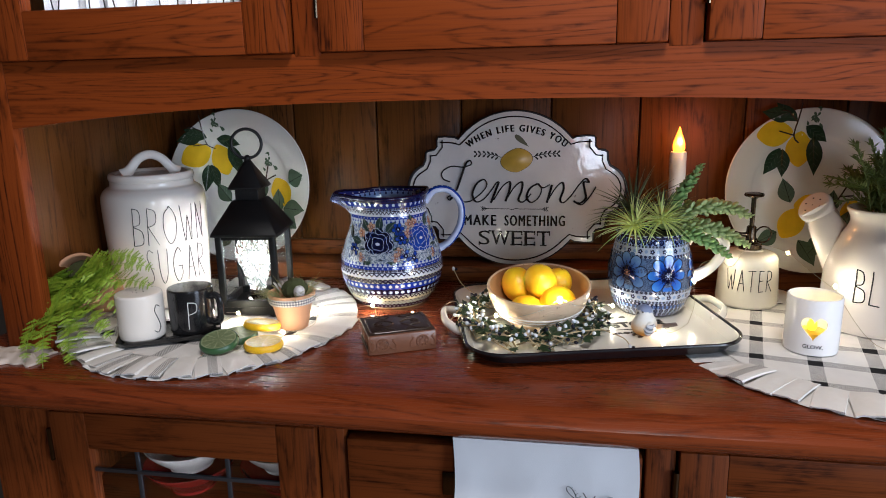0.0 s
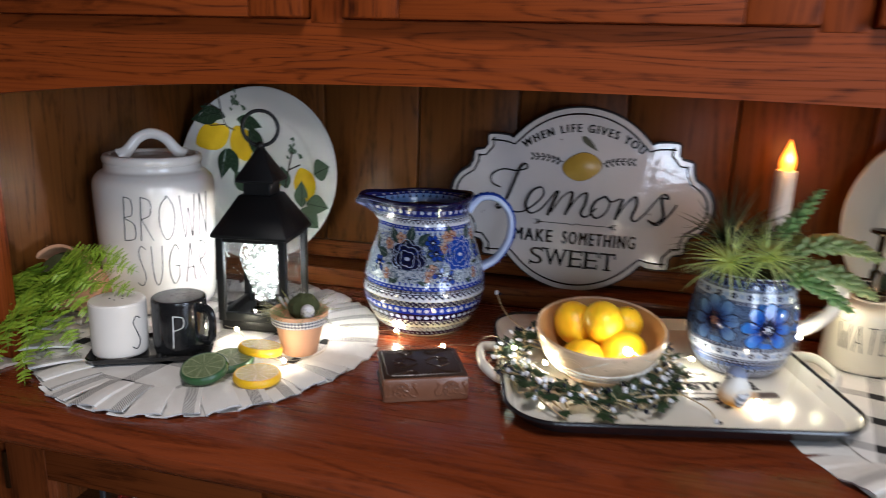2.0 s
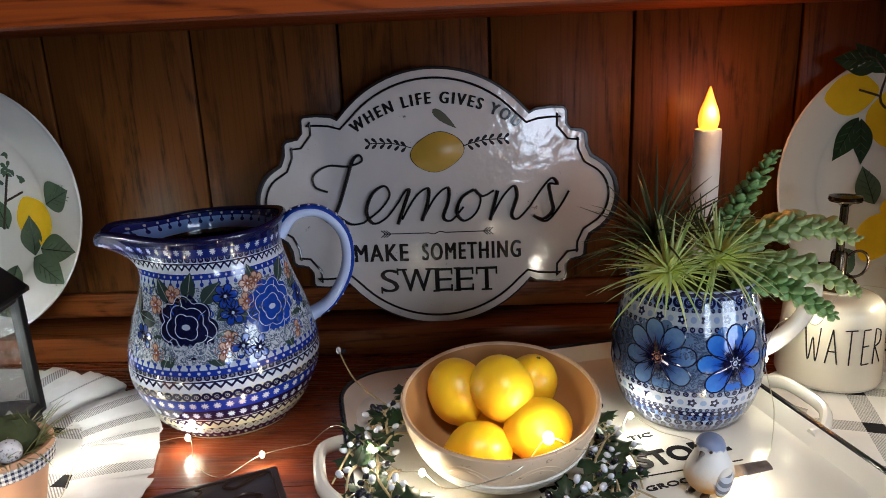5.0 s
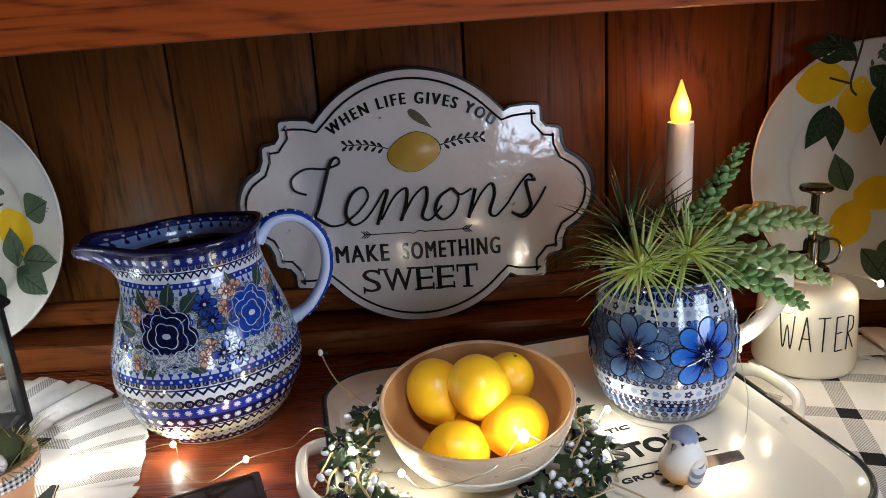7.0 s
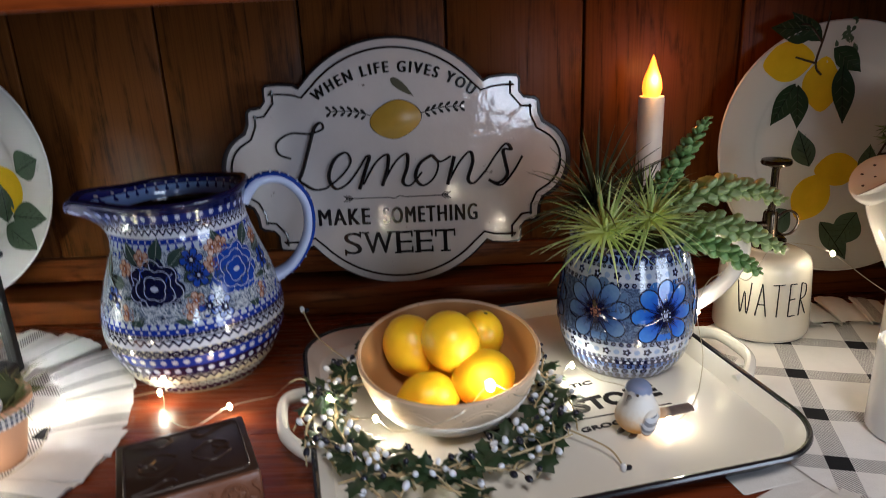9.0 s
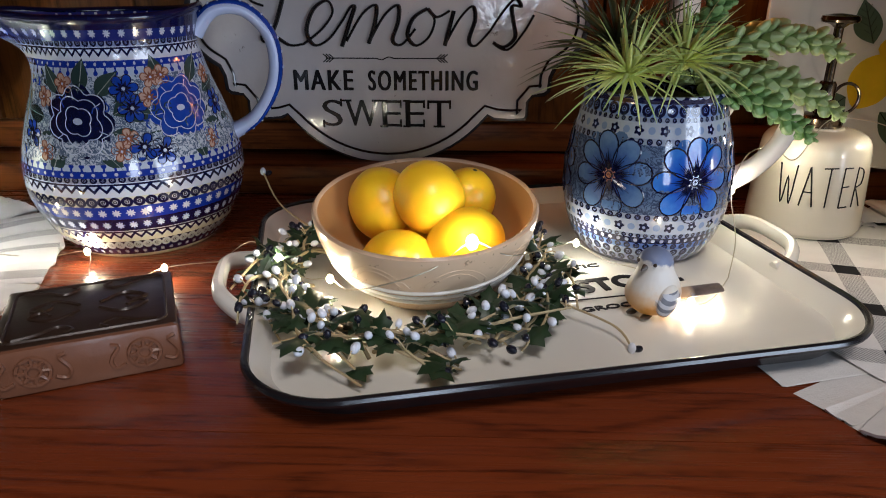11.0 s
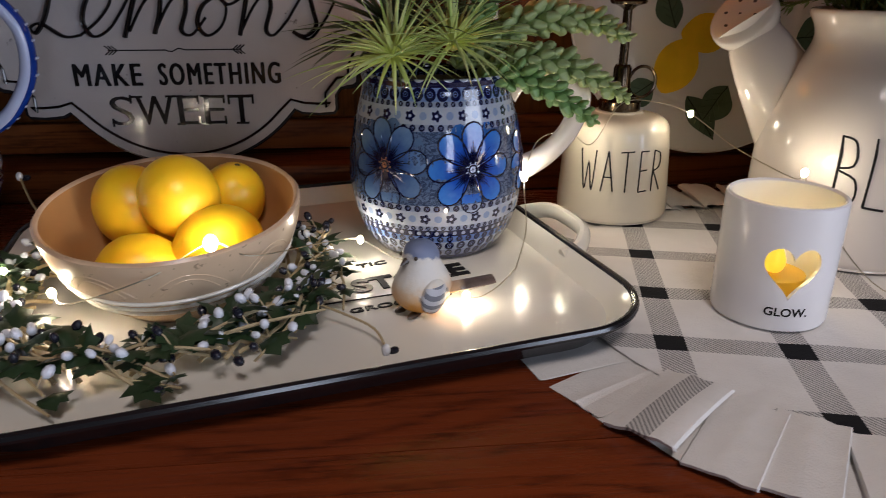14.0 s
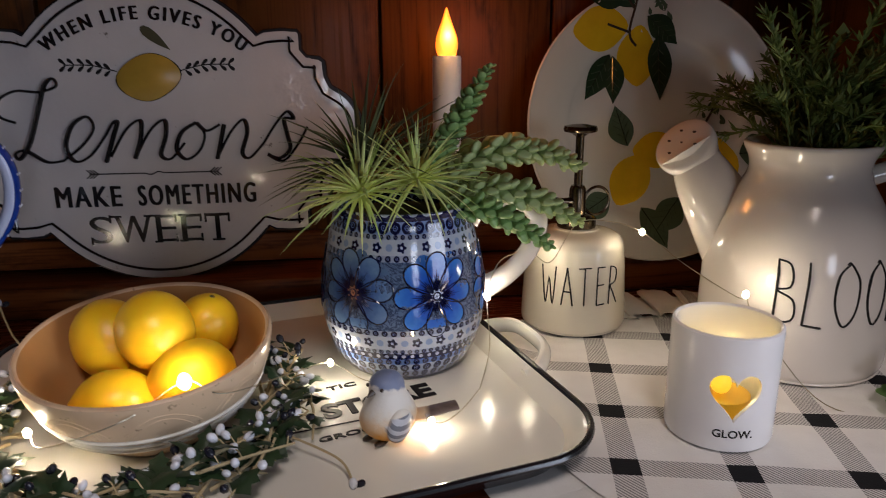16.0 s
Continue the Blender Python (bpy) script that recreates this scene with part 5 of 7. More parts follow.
def pottery(name, bands, radius):
    """Painted stoneware: bands of (z0, z1, kind, repeats, ground, mark)."""
    s = Shader(name)
    x, y, z = s.coord()
    u = s.math("ARCTAN2", y, x) / (2 * math.pi) + 0.5
    wob = s.noise(s.vec(x, y, z), 60.0, 2)
    c = s.mix(wob, PAPER, tuple(v * 1.15 for v in PAPER))
    for z0, z1, kind, rep, ground, mark in bands:
        inside = (z > z0) * (z < z1)
        cell = 2 * math.pi * radius / max(rep, 1) / (z1 - z0)
        cu = (u * rep).m("FRACT") - 0.5
        cv = (z - z0) / (z1 - z0) - 0.5
        px = cu * cell
        d = (px * px + cv * cv).m("SQRT")
        if kind == "plain":
            m = 0.0
        elif kind == "dots":
            m = d < 0.3
        elif kind == "stars":
            th = s.math("ARCTAN2", cv, px)
            m = d < ((th * 8.0).m("COSINE") * 0.07 + 0.23)
        elif kind == "scales":
            m = (((d - 0.36).m("ABSOLUTE")) < 0.14).m("MAXIMUM", ((d - 0.12).m("ABSOLUTE")) < 0.06)
        elif kind == "hearts":
            m = ((cv - (px.m("ABSOLUTE")) * 1.1 + 0.12).m("ABSOLUTE") < 0.13).m("MAXIMUM", ((cv - 0.38).m("ABSOLUTE")) < 0.07)
        elif kind == "fringe":
            m = (cv > 0.05).m("MAXIMUM", (px.m("ABSOLUTE") < 0.07) * (cv > -0.3)).m("MAXIMUM", (px * px + (cv + 0.3) * (cv + 0.3)) < 0.03)
        elif kind == "fringe_up":
            m = (cv < -0.05).m("MAXIMUM", (px.m("ABSOLUTE") < 0.07) * (cv < 0.3)).m("MAXIMUM", (px * px + (cv - 0.3) * (cv - 0.3)) < 0.03)
        elif kind == "blossoms":
            th = s.math("ARCTAN2", cv, px)
            f = d < ((th * 5.0).m("COSINE") * 0.06 + 0.30)
            m = f * (d > 0.1)
        elif kind == "floral":
            n1 = s.noise(s.vec(x, y, z), 190.0, 3, 0.7, 1.2)
            m = ((n1 - 0.5).m("ABSOLUTE") < 0.05) * 0.85
        c2 = s.mix(m, ground, mark)
        if kind in ("fringe", "fringe_up"):
            row = cv + (0.28 if kind == "fringe_up" else -0.28)
            c2 = s.mix(((px * px + row * row) < 0.012) * 0.75, c2, PAPER)
        if kind == "blossoms":
            half = ((u * rep + 0.5).m("FRACT") - 0.5) * cell
            c2 = s.mix(((half * half + cv * cv).m("SQRT") < 0.24) * 0.8, c2, (0.16, 0.24, 0.42))
        c = s.mix(inside, c, c2)
    s.set(Base_Color=c, Roughness=0.08 + wob * 0.06, Spec=0.6)
    s.bsdf.inputs["Coat Weight"].default_value = 0.4
    s.bsdf.inputs["Coat Roughness"].default_value = 0.05
    s.bump(wob, 0.1, 0.002)
    return s.mat


pitcher_paint = pottery("painted_pitcher", [
    (0.0, 0.004, "plain", 1, CREAM, CREAM), (0.004, 0.011, "stars", 62, NAVY, (0.35, 0.36, 0.3)), (0.011, 0.019, "scales", 64, NAVY, (0.33, 0.34, 0.3)), (0.019, 0.030, "hearts", 62, CREAM, NAVY),
    (0.030, 0.041, "stars", 52, NAVY, PAPER), (0.041, 0.052, "stars", 52, BLUE, PAPER), (0.052, 0.060, "scales", 64, CREAM, NAVY), (0.060, 0.071, "hearts", 62, PAPER, NAVY),
    (0.071, 0.076, "scales", 80, (0.25, 0.26, 0.3), NAVY), (0.075, 0.0865, "fringe_up", 66, (0.36, 0.42, 0.54), BLUE), (0.085, 0.150, "floral", 1, (0.40, 0.45, 0.52), (0.02, 0.05, 0.11)), (0.147, 0.158, "fringe", 58, (0.36, 0.42, 0.54), BLUE),
    (0.158, 0.168, "hearts", 60, PAPER, NAVY), (0.168, 0.174, "scales", 70, (0.2, 0.24, 0.36), NAVY), (0.172, 0.183, "stars", 40, (0.006, 0.016, 0.13), (0.42, 0.46, 0.58)), (0.180, 0.22, "plain", 1, NAVY, NAVY)], 0.08)
# The brown below 0.171 is the shade inside the pitcher, put into the colour.
inside_paint_and_shade = pottery("painted_and_shaded_inside", [(0.0, 0.171, "plain", 1, (0.030, 0.017, 0.010), NAVY), (0.171, 0.177, "plain", 1, (0.22, 0.40, 0.78), PAPER), (0.177, 0.188, "fringe", 36, (0.22, 0.40, 0.78), (0.006, 0.016, 0.13)), (0.188, 0.22, "plain", 1, (0.008, 0.016, 0.12), NAVY)], 0.06)
mug_paint = pottery("painted_mug", [
    (0.0, 0.004, "plain", 1, NAVY, NAVY), (0.004, 0.010, "scales", 46, (0.2, 0.22, 0.3), NAVY), (0.010, 0.017, "scales", 42, (0.25, 0.29, 0.37), NAVY), (0.017, 0.022, "scales", 54, (0.10, 0.16, 0.33), NAVY), (0.022, 0.027, "dots", 60, NAVY, (0.33, 0.36, 0.43)),
    (0.027, 0.0305, "scales", 74, (0.25, 0.29, 0.37), NAVY), (0.0305, 0.0415, "blossoms", 22, (0.36, 0.40, 0.48), NAVY), (0.0415, 0.046, "scales", 60, (0.25, 0.29, 0.38), NAVY),
    (0.046, 0.096, "floral", 1, (0.09, 0.14, 0.25), (0.02, 0.035, 0.08)), (0.096, 0.1005, "scales", 58, (0.25, 0.29, 0.38), NAVY), (0.1005, 0.1115, "blossoms", 20, (0.36, 0.40, 0.48), NAVY),
    (0.1115, 0.115, "scales", 68, (0.25, 0.29, 0.37), NAVY), (0.115, 0.124, "scales", 40, (0.16, 0.23, 0.4), NAVY), (0.124, 0.14, "dots", 34, NAVY, (0.33, 0.36, 0.43))], 0.062)

navy_paint = ceramic("navy_paint", (0.006, 0.009, 0.055), 0.1, 0.6, 150)
royal_paint = ceramic("royal_paint", (0.012, 0.060, 0.40), 0.1, 0.6, 110)
peach_paint = ceramic("peach_paint", (0.46, 0.30, 0.23), 0.1)
leaf_paint = ceramic("leaf_paint", (0.030, 0.055, 0.050), 0.1, 0.4, 150)
handle_glaze = ceramic("pale_handle_glaze", (0.42, 0.50, 0.72), 0.1)
rust_line = ceramic("rust_line", (0.22, 0.08, 0.04), 0.1)
pale_line = ceramic("pale_line", (0.45, 0.5, 0.62), 0.1)


def flower(parent, wrap, cx, cz, petals, length, width, material, heart_material, edge, turn=0.0, layers=1, line=0.0004):
    for layer in range(layers):
        f = 1 - 0.42 * layer
        for k in range(petals):
            a = turn + 2 * math.pi * (k + 0.5 * layer) / petals
            shape = petal(cx, cz, a, length * f, width * f, 18, 0.62)
            up = 0.00025 * layer + 0.00022 * (k % 2)
            part("painted_petal", decal(shape, lambda x, z: wrap(x, z, 0.0002 + up), None, 3), material, parent)
            part("petal_line", tube([wrap(x, z, 0.0002 + up) for x, z in shape + shape[:1]], line, 4), edge, parent)
    veins = bmesh.new()
    for k in range(petals):
        for off in (-0.2, -0.1, 0.0, 0.1, 0.2):
            a = turn + 2 * math.pi * k / petals + off
            tube([wrap(cx + math.cos(a) * length * f, cz + math.sin(a) * length * f, 0.0006) for f in (0.12, 0.35, 0.62 - 1.2 * abs(off))], lambda t: 0.0006 * (1.15 - t), 4, veins)
    part("vein_pattern", veins, edge, parent)
    part("flower_heart", decal([(cx + length * 0.17 * math.cos(t), cz + length * 0.17 * math.sin(t)) for t in [2 * math.pi * k / 14 for k in range(14)]], lambda x, z: wrap(x, z, 0.0009), None, 2), heart_material, parent)


P = (-0.344, 1.02)
pitcher = thing("pitcher", "hand-painted blue and white stoneware pitcher with flowers", "pitcher", pose(P[0], P[1], 0.9, 0, 0, 15))
PP = [(0, 0.002), (0.052, 0.002), (0.057, 0.0), (0.062, 0.002), (0.074, 0.018), (0.085, 0.042), (0.0885, 0.062), (0.086, 0.085), (0.078, 0.112), (0.0685, 0.138), (0.0625, 0.158), (0.0625, 0.170), (0.065, 0.180), (0.067, 0.186)]
PI = [(0.0675, 0.183), (0.0665, 0.1895), (0.0615, 0.187), (0.058, 0.172), (0.058, 0.158), (0.072, 0.11), (0.08, 0.06), (0.05, 0.012), (0, 0.01)]


def lip(p):
    a = math.atan2(p.y, p.x)
    d = abs(math.atan2(math.sin(a - math.pi), math.cos(a - math.pi)))
    h = min(1, max(0, (p.z - 0.135) / 0.05))
    g = math.exp(-(d / 0.5) ** 3) * h * h
    return Vector((p.x - 0.032 * g, p.y * (1 - 0.1 * g), p.z + 0.005 * g - 0.014 * h * h * math.exp(-(d / 0.2) ** 2) + 0.006 * h * math.exp(-((math.pi - d) / 0.7) ** 2)))


part("body", turned(PP, 90, 96, lip), pitcher_paint, pitcher)
part("inside", turned(PI[2:], 50, 96, lip), inside_paint_and_shade, pitcher)
part("rim", turned([(0.0668, 0.184), (0.0686, 0.1865), (0.0686, 0.189), (0.0665, 0.1908), (0.0640, 0.1900), (0.0625, 0.1885)], 20, 96, lip), navy_paint, pitcher, "dark cobalt rim")
ear = spline([(0.060, 0, 0.172), (0.077, 0, 0.190), (0.102, 0, 0.189), (0.121, 0, 0.166), (0.121, 0, 0.132), (0.104, 0, 0.102), (0.082, 0, 0.088)], 40)
part("handle", tube(ear, lambda t: 0.0080 + 0.003 * (2 * t - 1) ** 4, 14, None, 0.68), handle_glaze, pitcher)
mid_ear = Vector((0.092, 0, 0.142))
outside_ear = [p + (p - mid_ear).normalized() * 0.0040 for p in ear][:-1]
part("handle_stripe", tube(outside_ear, 0.0072, 12, None, 0.4), royal_paint, pitcher, "cobalt stripe on the handle")
for k in range(2, 38, 2):
    q = outside_ear[k]
    for side in (-0.0035, 0.0035):
        part("painted_dot", ball(0.0012, q + (q - mid_ear).normalized() * 0.0026 + Vector((0, side, 0)), (1, 1, 1), None, None, 6, 5), pale_line, pitcher)
pr = lambda z: radius_at(PP[2:], z)


def pitcher_wrap(x, z, lift):
    return round_wrap(pr, radians(-64 - 15), lift)(x, z)


def bloom(parent, wrap, cx, cz, size, material, turn):
    """A full painted rose: a scalloped disc with pale petal lines."""
    ring = lambda r, lobes, depth, ph: [(cx + r * (1 + depth * abs(math.sin(lobes * 0.5 * t + ph))) * math.cos(t + turn), cz + r * (1 + depth * abs(math.sin(lobes * 0.5 * t + ph))) * math.sin(t + turn)) for t in [2 * math.pi * k / 64 for k in range(64)]]
    part("painted_bloom", decal(ring(size * 0.84, 9, 0.2, 0), lambda x, z: wrap(x, z, 0.0003), None, 5), material, parent)
    for r, lobes, ph in ((0.74, 7, 0.2), (0.54, 5, 0.4), (0.33, 4, 1.0)):
        shape = ring(size * r, lobes, 0.28, ph)
        part("petal_line", tube([wrap(x, z, 0.0004) for x, z in shape + shape[:1]], 0.00038, 4), pale_line, parent)
    for k in range(6):
        a = turn + 2 * math.pi * k / 6 + 0.3
        part("petal_line", tube([wrap(cx + math.cos(a) * size * f, cz + math.sin(a) * size * f, 0.0004) for f in (0.62, 0.74, 0.84)], 0.0003, 4), pale_line, parent)
    part("flower_heart", decal([(cx + size * 0.14 * math.cos(t), cz + size * 0.09 * math.sin(t)) for t in [2 * math.pi * k / 14 for k in range(14)]], lambda x, z: wrap(x, z, 0.0007), None, 2), pale_line, parent)


def painted_leaf(cx, cz, a, ln, wd):
    part("painted_leaf", decal(leaf_outline(cx, cz, radians(a), ln, wd * 0.8), lambda x, z: pitcher_wrap(x, z, 0.0002), None, 3), leaf_paint, pitcher)
    part("leaf_vein", tube([pitcher_wrap(cx + math.cos(radians(a)) * ln * f, cz + math.sin(radians(a)) * ln * f, 0.0003) for f in (0.05, 0.35, 0.65, 0.92)], 0.0003, 4), vein_paint, pitcher)


vein_paint = ceramic("vein_paint", (0.2, 0.24, 0.22), 0.1)
for cx, cz, a in ((-0.012, 0.120, 25), (-0.014, 0.108, -25), (-0.058, 0.106, 200), (-0.055, 0.098, 240), (-0.034, 0.136, 75), (-0.022, 0.133, 45), (-0.026, 0.098, -50), (-0.05, 0.134, 120), (0.016, 0.118, 165), (0.022, 0.106, 215), (0.046, 0.102, -70), (0.06, 0.108, -30), (0.05, 0.138, 60), (0.028, 0.138, 110), (-0.068, 0.118, 170), (0.064, 0.13, 20), (0.085, 0.11, -50), (-0.09, 0.12, 100)):
    painted_leaf(cx, cz, a, 0.025, 0.016)
for k in range(46):
    cx, cz = -0.1 + 0.2 * ((k * 0.618) % 1), 0.089 + 0.058 * ((k * 0.382 + 0.13 * (k % 3)) % 1)
    part("painted_sprig", tube([pitcher_wrap(cx + 0.006 * math.cos(k + f * 2) * f, cz + 0.006 * math.sin(k + f * 2) * f, 0.0002) for f in (0, 0.35, 0.7, 1.0)], 0.0006, 4), leaf_paint if k % 3 else royal_paint, pitcher)
bloom(pitcher, pitcher_wrap, -0.038, 0.116, 0.0265, navy_paint, 0.3)
bloom(pitcher, pitcher_wrap, 0.038, 0.121, 0.025, royal_paint, 0.9)
for cx, cz in ((-0.002, 0.138), (0.002, 0.124), (0.006, 0.096), (0.020, 0.092), (0.078, 0.12), (-0.085, 0.105)):
    flower(pitcher, pitcher_wrap, cx, cz, 6, 0.0105, 0.0085, royal_paint, pale_line, navy_paint, 0.1)
for cx, cz in ((-0.046, 0.142), (-0.066, 0.132), (0.015, 0.131), (-0.010, 0.094), (0.018, 0.145), (0.064, 0.094), (-0.07, 0.094), (-0.004, 0.103), (0.026, 0.146), (0.072, 0.142)):
    flower(pitcher, pitcher_wrap, cx, cz, 5, 0.0074, 0.0072, peach_paint, pale_line, rust_line, 0.5)

M = (0.086, 0.983)
mug = thing("pottery_mug", "blue painted stoneware jug with big flowers, planted with succulents", "jug", pose(M[0], M[1], 0.9095, 0, 0, 4))
MP = [(0, 0.001), (0.042, 0.001), (0.045, 0.0), (0.048, 0.002), (0.0565, 0.014), (0.0625, 0.032), (0.0648, 0.050), (0.0640, 0.068), (0.0605, 0.09), (0.0565, 0.108), (0.0535, 0.121), (0.0545, 0.128), (0.0525, 0.129), (0.050, 0.124), (0.056, 0.095), (0.056, 0.07), (0, 0.07)]
part("body", turned(MP, 90, 96), mug_paint, mug)
ear = spline([(0.052, 0, 0.112), (0.066, 0, 0.124), (0.092, 0, 0.126), (0.111, 0, 0.110), (0.105, 0, 0.084), (0.086, 0, 0.063), (0.060, 0, 0.050)], 36)
part("handle", tube(ear, lambda t: 0.0062 + 0.0025 * (2 * t - 1) ** 4, 14, None, 1.3), white_glaze, mug, "white glazed handle")
part("soil", lathe([(0, 0.122), (0.03, 0.122), (0.051, 0.118)], 32), moss, mug)
mr = lambda z: radius_at(MP[2:11], z)


def mug_wrap(x, z, lift):
    return round_wrap(mr, radians(-104.5), lift)(x, z)


ochre_paint = ceramic("ochre_paint", (0.50, 0.20, 0.09), 0.1)


def petal_paint(name, middle, length, deep, mid, tip):
    """Glaze that pales from the flower's heart to its tips."""
    s = Shader(name)
    p = s.coord()
    d = (((p[0] - middle.x) * (p[0] - middle.x) + (p[1] - middle.y) * (p[1] - middle.y) + (p[2] - middle.z) * (p[2] - middle.z)).m("SQRT")) / length
    n = s.noise(s.vec(*p), 220.0, 3, 0.6)
    d = d + (n - 0.5) * 0.35
    c = s.mix(s.step(d, 0.16, 0.5), deep, mid)
    c = s.mix(s.step(d, 0.5, 0.95), c, tip)
    s.set(Base_Color=c, Roughness=0.1, Spec=0.6)
    return s.mat


SLATE = ((0.008, 0.012, 0.04), (0.035, 0.09, 0.26), (0.13, 0.23, 0.42))
SKY = ((0.008, 0.015, 0.08), (0.012, 0.075, 0.42), (0.04, 0.18, 0.56))
for cx, cz, ln, tones, heart_mat, t in ((-0.031, 0.0725, 0.0305, SLATE, ochre_paint, 0.15), (0.031, 0.0705, 0.0305, SKY, pale_line, 0.0), (0.096, 0.071, 0.028, SKY, ochre_paint, 0.2), (-0.097, 0.072, 0.028, SLATE, ochre_paint, 0.2), (0.162, 0.071, 0.028, SLATE, ochre_paint, 0.2)):
    back = petal_paint("back_petal_glaze", mug_wrap(cx, cz, 0), ln, *(tuple(v * 0.6 for v in c) for c in tones))
    for k in range(8):
        shape = petal(cx, cz, t + 2 * math.pi * (k + 0.5) / 8, ln * 1.06, ln * 0.6, 18, 0.62)
        part("painted_petal", decal(shape, lambda x, z: mug_wrap(x, z, 0.0001), None, 3), back, mug)
    flower(mug, mug_wrap, cx, cz, 8, ln * 1.02, ln * 0.72, petal_paint("petal_glaze", mug_wrap(cx, cz, 0), ln, *tones), heart_mat, navy_paint, t, 1, 0.00062)
    ring = [(cx + 0.0028 * math.cos(k * 0.4), cz + 0.0028 * math.sin(k * 0.4)) for k in range(17)]
    part("heart_ring", tube([mug_wrap(x, z, 0.0011) for x, z in ring], 0.0007, 4), navy_paint, mug)
# ---- plants ----
def blade(bm, start, direction, length, width, sag, seg=6):
    """A narrow pointed leaf that bends down."""
    d = Vector(direction).normalized()
    side = d.cross(Vector((0, 0, 1)))
    side = side.normalized() if side.length > 1e-3 else Vector((1, 0, 0))
    rows, p = [], Vector(start)
    for k in range(seg + 1):
        t = k / seg
        w = width * (1 - t ** 1.6) * 0.5 + 0.00008
        up = side.cross(d).normalized() * w * 0.5
        rows.append([bm.verts.new(p - side * w), bm.verts.new(p + up), bm.verts.new(p + side * w), bm.verts.new(p - up)])
        d = (d + Vector((0, 0, -sag / seg))).normalized()
        p = p + d * length / seg
    for a, b in zip(rows, rows[1:]):
        for k in range(4):
            j = (k + 1) % 4
            bm.faces.new((a[k], a[j], b[j], b[k]))


def air_plant(place, facing, length, count, material, label, seed, sag=0.5, width=0.0021):
    rng = random.Random(seed)
    plant = thing("air_plant", label, "plant", Matrix.Translation(place), group="plants in the jug")
    f = Vector(facing).normalized()
    a = f.orthogonal().normalized()
    b = f.cross(a)
    for k in range(count):
        t = k / count
        spread = 0.25 + 1.45 * t ** 0.8
        ang = k * 2.399
        d = f * math.cos(spread) + (a * math.cos(ang) + b * math.sin(ang)) * math.sin(spread)
        d.z = max(d.z, -0.05)
        d += Vector((rng.uniform(-1, 1), rng.uniform(-1, 1), rng.uniform(-0.6, 1))) * 0.16
        bm = bmesh.new()
        blade(bm, d * 0.002, d, length * rng.uniform(0.65, 1.1) * (0.6 + 0.4 * math.sin(min(spread, 1.57))), width * rng.uniform(0.8, 1.15), sag * rng.uniform(0.4, 1.4))
        part("blade", bm, material, plant)
    part("crown", ball(0.005, (0, 0, 0), (1, 1, 1), None, None, 10, 8), material, plant)


air_plant((0.054, 0.939, 1.053), (-0.25, -0.42, 1.0), 0.066, 80, air_green, "spiky light green air plant spilling over the jug rim", 1, 0.6, 0.0036)
air_plant((0.094, 0.946, 1.060), (0.15, -0.42, 1.0), 0.062, 76, air_green, "spiky light green air plant in the jug", 2, 0.6, 0.0034)
air_plant((0.056, 0.99, 1.066), (-0.35, -0.1, 1.0), 0.092, 60, air_dark, "dark green spiky air plant at the back of the jug", 3, 0.5, 0.0044)
air_plant((0.105, 1.015, 1.06), (0.2, 0.1, 0.9), 0.062, 44, air_dark, "dark green spiky air plant behind the succulents", 9, 0.4, 0.003)


def succulent(points, material, label, seed, leaf=0.0105, fat=0.0042):
    rng = random.Random(seed)
    plant = thing("succulent", label, "plant", group="plants in the jug")
    line = spline(points, 60)
    part("stem", tube(line, 0.0012, 6), material, plant)
    proto = bmesh.new()
    lathe([(0, 0), (0.32, 0.06), (0.85, 0.34), (1.0, 0.6), (0.72, 0.88), (0, 1.0)], 8, proto)
    me = finish(proto, "leaf", material)
    n = int(sum((b - a).length for a, b in zip(line, line[1:])) / 0.0017)
    for k in range(n):
        t = k / n
        i = min(int(t * 58), 58)
        d = (line[i + 1] - line[i]).normalized()
        a = d.orthogonal().normalized()
        b = d.cross(a)
        ang = k * 2.399
        taper = (0.75 + 0.45 * math.sin(math.pi * min(1, t * 1.15))) * rng.uniform(0.85, 1.12) * (1 if t < 0.85 else 1 - (t - 0.85) * 3)
        out = (a * math.cos(ang) + b * math.sin(ang)) * 0.95 + d * rng.uniform(0.6, 1.1)
        ob = new("leaf", me)
        ob.parent = plant
        ob.matrix_local = Matrix.Translation(line[i]) @ out.to_track_quat("Z", "Y").to_matrix().to_4x4() @ Matrix.Diagonal((fat * 1.12 * taper, fat * 0.6 * taper, leaf * 1.2 * taper, 1))


succulent([(0.108, 1.0, 1.035), (0.118, 1.0, 1.073), (0.14, 1.0, 1.108), (0.159, 1.0, 1.14)], succulent_blue, "upright trailing succulent with plump blue-green leaves", 1)
succulent([(0.115, 0.985, 1.04), (0.148, 0.99, 1.07), (0.195, 0.995, 1.072), (0.236, 1.0, 1.058)], succulent_green, "trailing succulent with plump pale green leaves", 2, 0.0125, 0.0055)
succulent([(0.115, 0.97, 1.035), (0.152, 0.97, 1.048), (0.195, 0.975, 1.035), (0.232, 0.98, 1.015)], succulent_green, "trailing succulent with plump green leaves over the jug handle", 3, 0.0115, 0.0048)
succulent([(0.112, 0.955, 1.03), (0.14, 0.95, 1.038), (0.172, 0.95, 1.022), (0.2, 0.955, 1.004)], succulent_blue, "trailing succulent with plump blue-green leaves over the rim", 4, 0.0105, 0.0045)
succulent([(0.1, 0.98, 1.04), (0.13, 1.0, 1.062), (0.165, 1.01, 1.07), (0.195, 1.015, 1.076)], succulent_green, "short trailing succulent with plump leaves", 5, 0.012, 0.005)

